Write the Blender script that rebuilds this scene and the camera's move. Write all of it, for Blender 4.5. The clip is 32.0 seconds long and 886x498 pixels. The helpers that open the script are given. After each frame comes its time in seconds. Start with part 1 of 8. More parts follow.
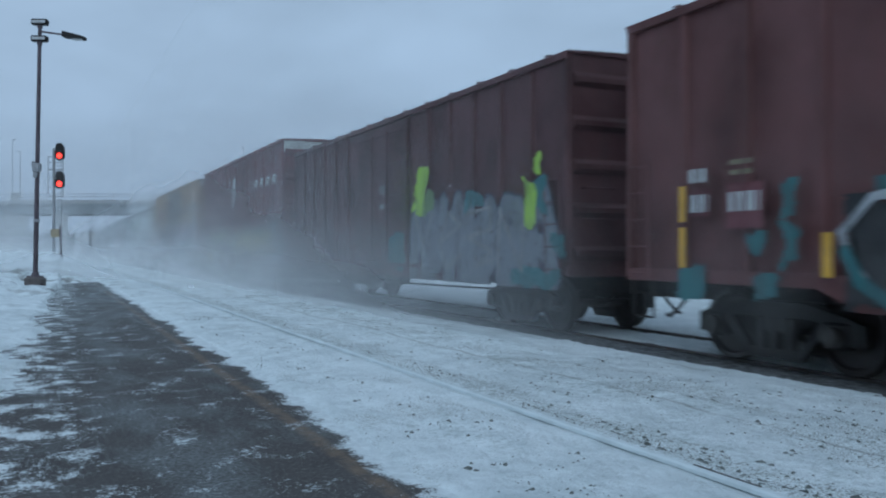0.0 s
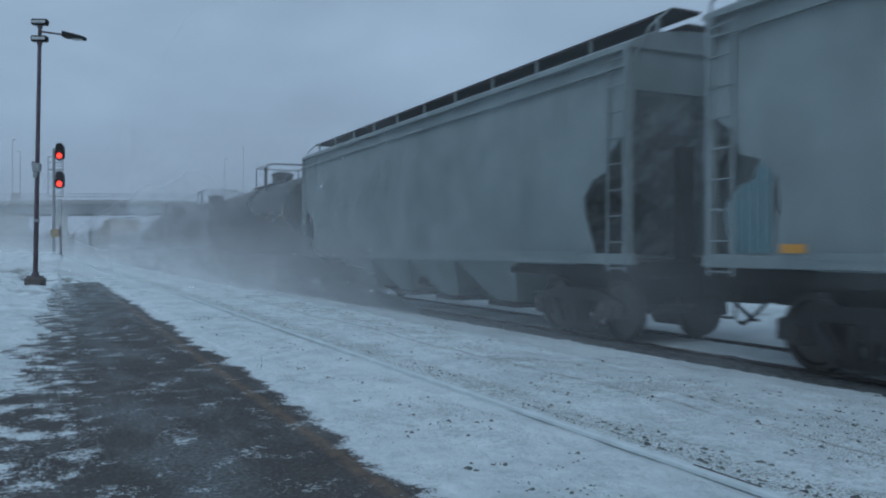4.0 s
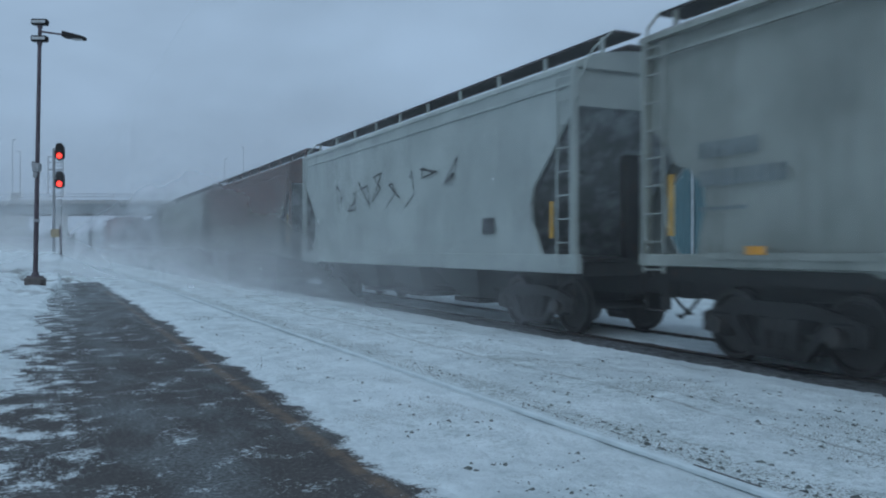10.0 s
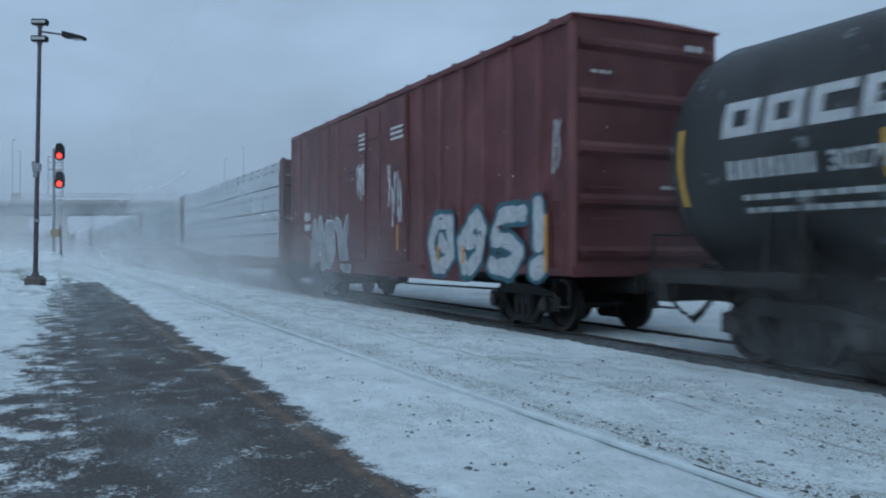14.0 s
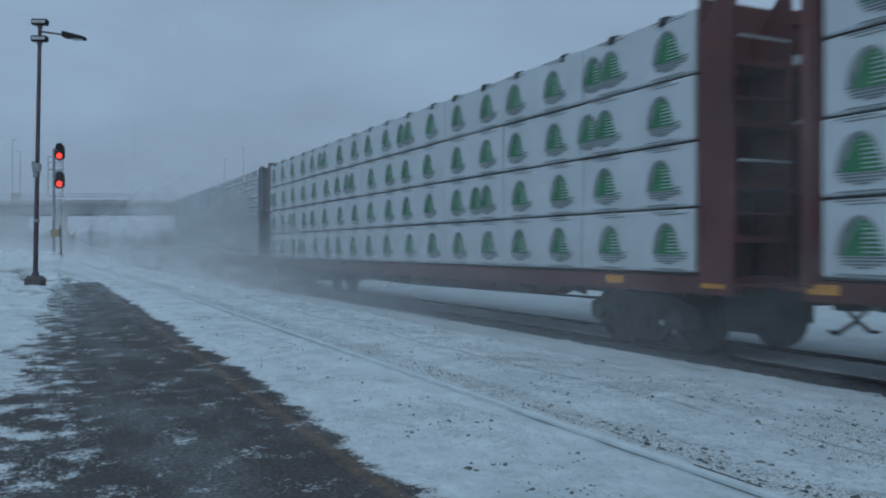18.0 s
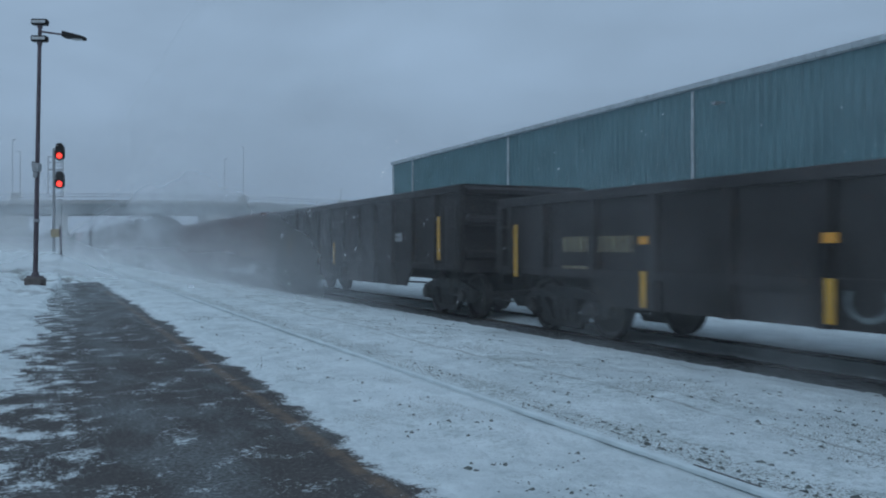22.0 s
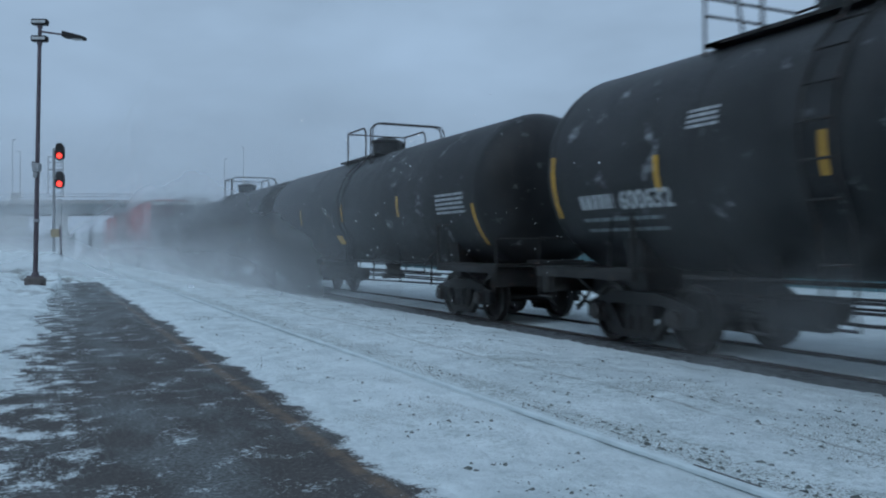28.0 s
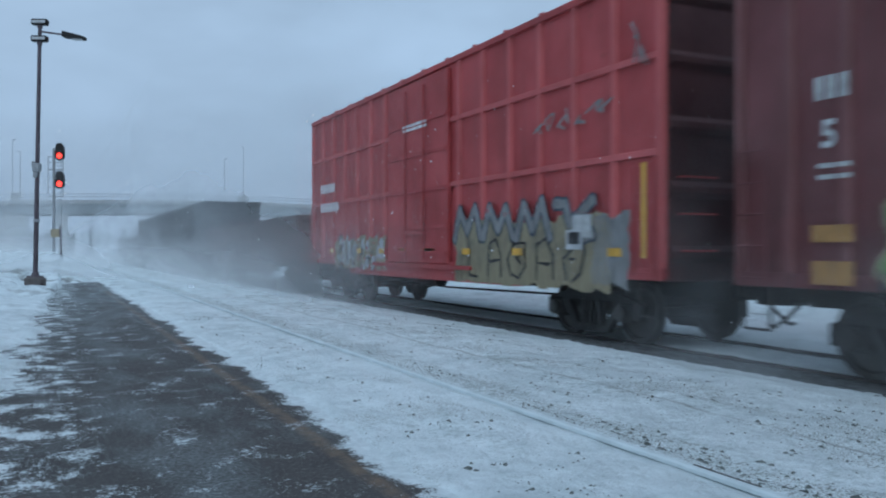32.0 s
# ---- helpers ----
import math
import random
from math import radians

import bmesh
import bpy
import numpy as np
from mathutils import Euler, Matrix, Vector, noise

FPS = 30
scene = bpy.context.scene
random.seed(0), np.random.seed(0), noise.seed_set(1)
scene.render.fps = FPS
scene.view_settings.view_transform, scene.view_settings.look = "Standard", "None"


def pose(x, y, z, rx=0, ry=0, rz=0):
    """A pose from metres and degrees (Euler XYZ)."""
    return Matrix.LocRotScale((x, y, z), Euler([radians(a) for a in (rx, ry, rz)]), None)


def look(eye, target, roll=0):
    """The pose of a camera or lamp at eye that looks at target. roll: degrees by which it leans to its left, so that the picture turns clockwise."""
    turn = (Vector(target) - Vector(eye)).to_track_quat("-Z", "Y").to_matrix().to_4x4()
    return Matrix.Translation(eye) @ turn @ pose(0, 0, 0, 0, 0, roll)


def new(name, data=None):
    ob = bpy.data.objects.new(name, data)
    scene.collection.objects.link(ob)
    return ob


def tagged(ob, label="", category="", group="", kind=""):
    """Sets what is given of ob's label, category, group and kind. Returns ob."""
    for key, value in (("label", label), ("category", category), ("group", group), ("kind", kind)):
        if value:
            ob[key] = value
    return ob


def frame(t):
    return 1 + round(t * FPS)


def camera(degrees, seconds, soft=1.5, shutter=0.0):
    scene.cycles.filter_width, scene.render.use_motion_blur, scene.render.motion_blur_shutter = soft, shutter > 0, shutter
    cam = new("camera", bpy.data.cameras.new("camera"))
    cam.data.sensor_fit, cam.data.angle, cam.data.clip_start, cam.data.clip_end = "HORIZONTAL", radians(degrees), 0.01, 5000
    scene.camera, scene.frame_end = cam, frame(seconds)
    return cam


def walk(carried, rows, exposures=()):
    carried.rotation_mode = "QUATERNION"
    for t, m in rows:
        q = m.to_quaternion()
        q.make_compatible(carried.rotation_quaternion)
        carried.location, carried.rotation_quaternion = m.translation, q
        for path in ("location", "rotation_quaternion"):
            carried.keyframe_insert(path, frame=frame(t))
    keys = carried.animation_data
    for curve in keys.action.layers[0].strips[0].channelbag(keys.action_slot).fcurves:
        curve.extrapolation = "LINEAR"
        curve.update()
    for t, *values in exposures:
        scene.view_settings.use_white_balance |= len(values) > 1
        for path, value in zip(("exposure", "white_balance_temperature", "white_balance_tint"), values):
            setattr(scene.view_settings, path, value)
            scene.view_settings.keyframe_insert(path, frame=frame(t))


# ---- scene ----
SECONDS = 32.0
EYE = (0.0, 0.0, 1.427)
cam = camera(56.1, SECONDS, soft=2.0, shutter=0.16)
walk(cam, [(0, pose(*EYE, 90, 0, -25.56)), (SECONDS, pose(*EYE, 90, 0, -25.56))],
     exposures=[(0, 0.15), (2, 0.10), (3, -0.15), (6, 0.0), (7, -0.06), (9, 0.10), (10, 0.0), (12, 0.0), (13, 0.06), (14.4, 0.14), (16.5, -0.18), (18, -0.22), (25, -0.06), (29, 0.04), (30, 0.10), (31, 0.24), (SECONDS, 0.26)])

# ---------------------------------------------------------------- light: overcast winter dusk
world = bpy.data.worlds.new("overcast_sky")
scene.world = world
world.use_nodes = True
_n, _l = world.node_tree.nodes, world.node_tree.links
_n.clear()
_sky = _n.new("ShaderNodeTexSky")
_sky.sky_type, _sky.sun_disc = "NISHITA", False
_sky.sun_elevation, _sky.sun_rotation = radians(14), radians(200)
_sky.dust_density, _sky.air_density = 4.0, 1.5
_tc = _n.new("ShaderNodeTexCoord")
_sep = _n.new("ShaderNodeSeparateXYZ")
_l.new(_tc.outputs["Generated"], _sep.inputs[0])
_ramp = _n.new("ShaderNodeValToRGB")          # cloud deck: darker, greyer towards the horizon
_ramp.color_ramp.elements[0].position, _ramp.color_ramp.elements[0].color = 0.0, (0.208, 0.300, 0.424, 1)
_ramp.color_ramp.elements[1].position, _ramp.color_ramp.elements[1].color = 0.32, (0.309, 0.438, 0.604, 1)
_l.new(_sep.outputs["Z"], _ramp.inputs[0])
_map = _n.new("ShaderNodeMapping")
_map.inputs["Scale"].default_value = (1.6, 1.6, 4.0)
_l.new(_tc.outputs["Generated"], _map.inputs[0])
_noi = _n.new("ShaderNodeTexNoise")
_noi.inputs["Scale"].default_value, _noi.inputs["Detail"].default_value = 2.2, 4.0
_l.new(_map.outputs[0], _noi.inputs["Vector"])
_cl = _n.new("ShaderNodeMapRange")
_cl.inputs["From Min"].default_value, _cl.inputs["From Max"].default_value = 0.3, 0.7
_cl.inputs["To Min"].default_value, _cl.inputs["To Max"].default_value = 0.86, 1.13
_l.new(_noi.outputs["Fac"], _cl.inputs["Value"])
_mul = _n.new("ShaderNodeVectorMath")
_mul.operation = "SCALE"
_l.new(_ramp.outputs[0], _mul.inputs[0])
_l.new(_cl.outputs[0], _mul.inputs["Scale"])
_bg1, _bg2, _add = _n.new("ShaderNodeBackground"), _n.new("ShaderNodeBackground"), _n.new("ShaderNodeAddShader")
_out = _n.new("ShaderNodeOutputWorld")
_l.new(_sky.outputs[0], _bg1.inputs[0])
_bg1.inputs[1].default_value = 0.004
_l.new(_mul.outputs[0], _bg2.inputs[0])
_bg2.inputs[1].default_value = 1.045
_l.new(_bg1.outputs[0], _add.inputs[0])
_l.new(_bg2.outputs[0], _add.inputs[1])
_l.new(_add.outputs[0], _out.inputs[0])

_sun = new("sun", bpy.data.lights.new("sun", "SUN"))
_sun.data.energy, _sun.data.angle, _sun.data.color = 0.5, radians(40), (0.70, 0.87, 1.0)
_sun.matrix_basis = look((-30, -20, 60), (0, 20, 0))
scene.cycles.transparent_max_bounces = 24

# ---------------------------------------------------------------- mesh and part helpers


class Shape:
    """Collects faces; make() turns them into one mesh."""

    def __init__(self):
        self.v, self.f = [], []

    def poly(self, pts):
        n = len(self.v)
        self.v += [tuple(p) for p in pts]
        self.f.append(tuple(range(n, n + len(pts))))
        return self

    def box(self, x0, x1, y0, y1, z0, z1, c=0.0):
        """A box; c chamfers its four long vertical-plane edges by that much."""
        n = len(self.v)
        if c <= 0:
            self.v += [(x, y, z) for z in (z0, z1) for y in (y0, y1) for x in (x0, x1)]
            for q in ((0, 2, 3, 1), (4, 5, 7, 6), (0, 1, 5, 4), (2, 6, 7, 3), (0, 4, 6, 2), (1, 3, 7, 5)):
                self.f.append(tuple(n + i for i in q))
            return self
        ring = [(x0 + c, y0), (x1 - c, y0), (x1, y0 + c), (x1, y1 - c), (x1 - c, y1), (x0 + c, y1), (x0, y1 - c), (x0, y0 + c)]
        inner = [(x0 + c, y0 + c), (x1 - c, y0 + c), (x1 - c, y0 + c), (x1 - c, y1 - c), (x1 - c, y1 - c), (x0 + c, y1 - c), (x0 + c, y1 - c), (x0 + c, y0 + c)]
        self.loft([[(a, b, z0) for a, b in inner], [(a, b, z0 + c) for a, b in ring],
                   [(a, b, z1 - c) for a, b in ring], [(a, b, z1) for a, b in inner]])
        return self

    def loft(self, rings, closed=True, caps=True):
        n, k = len(self.v), len(rings[0])
        for r in rings:
            self.v += [tuple(p) for p in r]
        for i in range(len(rings) - 1):
            for j in range(k if closed else k - 1):
                a, b = n + i * k + j, n + i * k + (j + 1) % k
                self.f.append((a, b, b + k, a + k))
        if caps:
            self.f.append(tuple(n + j for j in reversed(range(k))))
            self.f.append(tuple(n + (len(rings) - 1) * k + j for j in range(k)))
        return self

    def tube(self, a, b, r, sides=8, r2=None):
        a, b = Vector(a), Vector(b)
        q = (b - a).to_track_quat("Z", "Y")
        u, w = q @ Vector((1, 0, 0)), q @ Vector((0, 1, 0))
        rings = []
        for p, rr in ((a, r), (b, r if r2 is None else r2)):
            rings.append([p + rr * (math.cos(t) * u + math.sin(t) * w) for t in [2 * math.pi * i / sides for i in range(sides)]])
        return self.loft(rings)

    def path(self, pts, r, sides=6):
        for a, b in zip(pts[:-1], pts[1:]):
            self.tube(a, b, r, sides)
        return self

    def spin(self, profile, centre=(0, 0, 0), axis="y", sides=32, caps=True):
        """profile: (along, radius) pairs."""
        rings = []
        for s, r in profile:
            ring = []
            for i in range(sides):
                t = 2 * math.pi * i / sides
                c, d = r * math.cos(t), r * math.sin(t)
                p = {"x": (s, c, d), "y": (c, s, d), "z": (c, d, s)}[axis]
                ring.append((p[0] + centre[0], p[1] + centre[1], p[2] + centre[2]))
            rings.append(ring)
        return self.loft(rings, caps=caps)

    def prism(self, outline, lo, hi, axis="x"):
        """An outline of (a, b) pairs drawn out along an axis."""
        def at(s, a, b):
            return {"x": (s, a, b), "y": (a, s, b), "z": (a, b, s)}[axis]
        return self.loft([[at(lo, a, b) for a, b in outline], [at(hi, a, b) for a, b in outline]])

    def mesh(self, name, mat, smooth=False):
        me = bpy.data.meshes.new(name)
        me.from_pydata(self.v, [], self.f)
        bm = bmesh.new()
        bm.from_mesh(me)
        bmesh.ops.recalc_face_normals(bm, faces=bm.faces)
        bm.to_mesh(me)
        bm.free()
        me.materials.append(mat)
        if smooth:
            me.shade_smooth()
            me.set_sharp_from_angle(angle=radians(38))
        return me


def part(name, shape, mat, parent, label="", at=None, smooth=False):
    """One mesh object under a thing or a part. shape: a Shape or a mesh that is shared."""
    me = shape.mesh(name, mat, smooth) if isinstance(shape, Shape) else shape
    ob = new(name, me)
    ob.parent = parent
    if at is not None:
        ob.matrix_basis = at if isinstance(at, Matrix) else Matrix.Translation(at)
    if label:
        ob["label"] = label
    return ob


def thing(name, label, category, group="", kind="", at=None):
    ob = new(name)
    ob.empty_display_size = 0.3
    tagged(ob, label, category, group, kind)
    if at is not None:
        ob.matrix_basis = at
    return ob


_text_cache = {}


def letters(text, size, mat, depth=0.003):
    """A shared mesh of flat raised letters, upright in the plane x-z, reading along x, its left foot at the origin."""
    key = (text, size, mat.name)
    if key not in _text_cache:
        cu = bpy.data.curves.new("writing", "FONT")
        cu.body, cu.size, cu.extrude = text, size, depth
        cu.resolution_u, cu.offset = 3, 0.028 * size
        ob = bpy.data.objects.new("writing", cu)
        scene.collection.objects.link(ob)
        dg = bpy.context.evaluated_depsgraph_get()
        dg.update()
        me = bpy.data.meshes.new_from_object(ob.evaluated_get(dg))
        bpy.data.objects.remove(ob)
        bpy.data.curves.remove(cu)
        me.transform(Matrix.Rotation(radians(90), 4, "X"))
        me.materials.clear()
        me.materials.append(mat)
        _text_cache[key] = me
    return _text_cache[key]


# ---------------------------------------------------------------- materials


def nodes_of(name):
    m = bpy.data.materials.new(name)
    m.use_nodes = True
    nt = m.node_tree
    return m, nt.nodes, nt.links, nt.nodes["Principled BSDF"]


def noise_node(n, l, scale, detail=4.0, stretch=None, rough=0.55, coord="Object"):
    tc = n.new("ShaderNodeTexCoord")
    t = n.new("ShaderNodeTexNoise")
    t.inputs["Scale"].default_value, t.inputs["Detail"].default_value = scale, detail
    t.inputs["Roughness"].default_value = rough
    if coord == "World":
        g = n.new("ShaderNodeNewGeometry")
        src = g.outputs["Position"]
    else:
        src = tc.outputs[coord]
    mp = n.new("ShaderNodeMapping")
    mp.inputs["Scale"].default_value = stretch or (1, 1, 1)
    l.new(src, mp.inputs[0])
    if coord == "Object":                      # alike pieces differ
        oi = n.new("ShaderNodeObjectInfo")
        add = n.new("ShaderNodeVectorMath")
        add.operation = "MULTIPLY_ADD"
        add.inputs[1].default_value = (37.0, 19.0, 53.0)
        l.new(oi.outputs["Random"], add.inputs[0])
        l.new(mp.outputs[0], add.inputs[2])
        l.new(add.outputs[0], t.inputs["Vector"])
    else:
        l.new(mp.outputs[0], t.inputs["Vector"])
    return t.outputs["Fac"]


def ranged(n, l, fac, lo, hi, to0=0.0, to1=1.0):
    r = n.new("ShaderNodeMapRange")
    r.inputs["From Min"].default_value, r.inputs["From Max"].default_value = lo, hi
    r.inputs["To Min"].default_value, r.inputs["To Max"].default_value = to0, to1
    l.new(fac, r.inputs["Value"])
    return r.outputs[0]


def mixed(n, l, fac, a, b):
    """Mix of two colours; each is an rgb triple or a socket."""
    m = n.new("ShaderNodeMix")
    m.data_type = "RGBA"
    l.new(fac, m.inputs["Factor"])
    for sock, v in ((m.inputs[6], a), (m.inputs[7], b)):
        if isinstance(v, tuple):
            sock.default_value = (*v, 1)
        else:
            l.new(v, sock)
    return m.outputs[2]


def bumped(n, l, bs, fac, strength=0.3, distance=0.01):
    b = n.new("ShaderNodeBump")
    b.inputs["Strength"].default_value, b.inputs["Distance"].default_value = strength, distance
    l.new(fac, b.inputs["Height"])
    l.new(b.outputs[0], bs.inputs["Normal"])


def paint(name, rgb, rust=0.25, rough=0.6, rust_rgb=(0.09, 0.04, 0.025), grime=0.35, snow=0.0, metallic=0.0, fade=0.62):
    """Weathered paint on steel: fading in large clouds, streaks that run down, rust spots, fine grain."""
    m, n, l, bs = nodes_of(name)
    big = noise_node(n, l, 0.7, 3.0)
    streak = noise_node(n, l, 1.0, 5.0, (3.0, 3.0, 0.25))
    spot = noise_node(n, l, 6.0, 6.0, rough=0.7)
    fine = noise_node(n, l, 60.0, 3.0)
    dark = tuple(c * fade for c in rgb)
    pale = tuple(min(1, c * 1.15 + 0.02) for c in rgb)
    c = mixed(n, l, ranged(n, l, big, 0.3, 0.7), dark, pale)
    c = mixed(n, l, ranged(n, l, streak, 0.5, 0.78, 0, grime), c, (0.045, 0.04, 0.038))
    c = mixed(n, l, ranged(n, l, spot, 0.66 - 0.25 * rust, 0.72 - 0.1 * rust, 0, min(1.0, 0.35 + rust)), c, rust_rgb)
    if snow:
        c = mixed(n, l, ranged(n, l, noise_node(n, l, 2.2, 6.0, rough=0.7), 0.62 - 0.3 * snow, 0.78, 0, 0.7), c, (0.7, 0.73, 0.76))
    l.new(c, bs.inputs["Base Color"])
    l.new(ranged(n, l, fine, 0.3, 0.7, rough - 0.1, rough + 0.15), bs.inputs["Roughness"])
    bs.inputs["Metallic"].default_value = metallic
    bs.inputs["Specular IOR Level"].default_value = 0.35
    bumped(n, l, bs, spot, 0.12, 0.01)
    return m


def plain(name, rgb, rough=0.6, metallic=0.0, vary=0.25, scale=3.0):
    m, n, l, bs = nodes_of(name)
    f = noise_node(n, l, scale, 4.0)
    l.new(mixed(n, l, ranged(n, l, f, 0.3, 0.7), tuple(c * (1 - vary) for c in rgb), tuple(min(1, c * (1 + vary)) for c in rgb)), bs.inputs["Base Color"])
    bs.inputs["Roughness"].default_value, bs.inputs["Metallic"].default_value = rough, metallic
    return m


def spray(name, rgb):
    """Sprayed paint gone dull: patches worn through to dirt, streaks down."""
    m, n, l, bs = nodes_of(name)
    a = noise_node(n, l, 1.6, 6.0, rough=0.65)
    b = noise_node(n, l, 2.0, 5.0, (4.0, 4.0, 0.4))
    c = mixed(n, l, ranged(n, l, a, 0.45, 0.68, 0, 0.75), rgb, tuple(0.35 * q + 0.03 for q in rgb))
    c = mixed(n, l, ranged(n, l, b, 0.5, 0.75, 0, 0.6), c, (0.05, 0.042, 0.04))
    l.new(c, bs.inputs["Base Color"])
    bs.inputs["Roughness"].default_value = 0.6
    return m


def glow(name, rgb, strength):
    m, n, l, bs = nodes_of(name)
    bs.inputs["Base Color"].default_value = (*rgb, 1)
    bs.inputs["Emission Color"].default_value = (*rgb, 1)
    bs.inputs["Emission Strength"].default_value = strength
    return m


def math_of(n, l, op, a, b=None):
    k = n.new("ShaderNodeMath")
    k.operation = op
    for i, v in enumerate((a, b)):
        if v is None:
            continue
        if isinstance(v, (int, float)):
            k.inputs[i].default_value = v
        else:
            l.new(v, k.inputs[i])
    return k.outputs[0]


def place_of(n, l):
    g, sp = n.new("ShaderNodeNewGeometry"), n.new("ShaderNodeSeparateXYZ")
    l.new(g.outputs["Position"], sp.inputs[0])
    return sp.outputs["X"], sp.outputs["Y"]


def snow_material():
    """Wind-packed snow: crusts, scoured grey patches, grit, bare soil on the ploughed heap."""
    m, n, l, bs = nodes_of("wind_packed_snow")
    x, y = place_of(n, l)
    a = noise_node(n, l, 0.45, 5.0, coord="World")
    b = noise_node(n, l, 3.2, 7.0, (1, 0.75, 1), coord="World", rough=0.65)
    e = noise_node(n, l, 15.0, 6.0, (1, 0.9, 1), coord="World", rough=0.7)
    d = noise_node(n, l, 55.0, 4.0, coord="World", rough=0.75)
    c = mixed(n, l, ranged(n, l, a, 0.35, 0.65), (0.69, 0.755, 0.765), (0.85, 0.915, 0.925))
    c = mixed(n, l, ranged(n, l, b, 0.52, 0.70, 0, 0.40), c, (0.42, 0.49, 0.50))
    rows = [ranged(n, l, math_of(n, l, "ABSOLUTE", math_of(n, l, "SUBTRACT", x, mid)), half * 0.3, half, 0.72, 0.0) for mid, half in ((4.05, 0.5), (5.4, 1.1), (2.75, 0.4))]
    zone = math_of(n, l, "ADD", math_of(n, l, "ADD", rows[0], rows[1]), math_of(n, l, "MULTIPLY", rows[2], 0.5))
    patch = ranged(n, l, noise_node(n, l, 1.1, 5.0, (1, 0.7, 1), coord="World", rough=0.6), 0.38, 0.62, 0.15, 1.0)
    zone = math_of(n, l, "MULTIPLY", math_of(n, l, "ADD", zone, 0.28), patch)
    c = mixed(n, l, math_of(n, l, "MULTIPLY", ranged(n, l, e, 0.48, 0.62, 0, 0.9), zone), c, (0.36, 0.425, 0.405))
    c = mixed(n, l, ranged(n, l, b, 0.48, 0.36, 0, 0.7), c, (0.88, 0.95, 0.96))
    grit = ranged(n, l, d, 0.53, 0.60, 0, 0.95)
    c = mixed(n, l, ranged(n, l, noise_node(n, l, 34.0, 5.0, (1, 0.8, 1), coord="World", rough=0.75), 0.56, 0.66, 0, 0.45), c, (0.40, 0.46, 0.45))
    strip = math_of(n, l, "ABSOLUTE", math_of(n, l, "SUBTRACT", x, 3.93))
    near_rail = math_of(n, l, "ADD", ranged(n, l, strip, 0.09, 0.35, 0.36, 0.0), ranged(n, l, math_of(n, l, "ABSOLUTE", math_of(n, l, "SUBTRACT", x, 5.45)), 0.1, 0.7, 0.10, 0.0))
    gate = ranged(n, l, math_of(n, l, "ADD", noise_node(n, l, 1.7, 6.0, (1, 0.5, 1), coord="World", rough=0.6), near_rail), 0.53, 0.66)
    c = mixed(n, l, math_of(n, l, "MULTIPLY", grit, gate), c, (0.14, 0.14, 0.10))
    patchy = ranged(n, l, noise_node(n, l, 2.5, 5.0, coord="World"), 0.35, 0.6, 0.35, 1.0)
    # shade lines along the rails, painted as dark stripes and broken by noise
    for mid, half, much in ((3.690, 0.045, 0.85), (3.565, 0.04, 0.25), (5.11, 0.035, 0.55)):
        rail_shade = ranged(n, l, math_of(n, l, "ABSOLUTE", math_of(n, l, "SUBTRACT", x, mid)), half * 0.25, half, much, 0.0)
        c = mixed(n, l, math_of(n, l, "MULTIPLY", rail_shade, patchy), c, (0.22, 0.23, 0.21))
    heap = math_of(n, l, "MULTIPLY", ranged(n, l, y, 26, 31), ranged(n, l, y, 44, 38))
    soil = ranged(n, l, noise_node(n, l, 0.7, 6.0, (1, 0.8, 1), coord="World", rough=0.65), 0.52, 0.60, 0, 0.8)
    soil = math_of(n, l, "MULTIPLY", math_of(n, l, "MULTIPLY", soil, heap), ranged(n, l, x, 3.2, 2.2))
    c = mixed(n, l, soil, c, (0.13, 0.12, 0.105))
    l.new(c, bs.inputs["Base Color"])
    bs.inputs["Roughness"].default_value = 0.8
    bs.inputs["Specular IOR Level"].default_value = 0.2
    hgt = math_of(n, l, "ADD", math_of(n, l, "ADD", b, math_of(n, l, "MULTIPLY", e, 0.45)), math_of(n, l, "MULTIPLY", d, 0.03))
    bumped(n, l, bs, hgt, 1.0, 0.08)
    return m


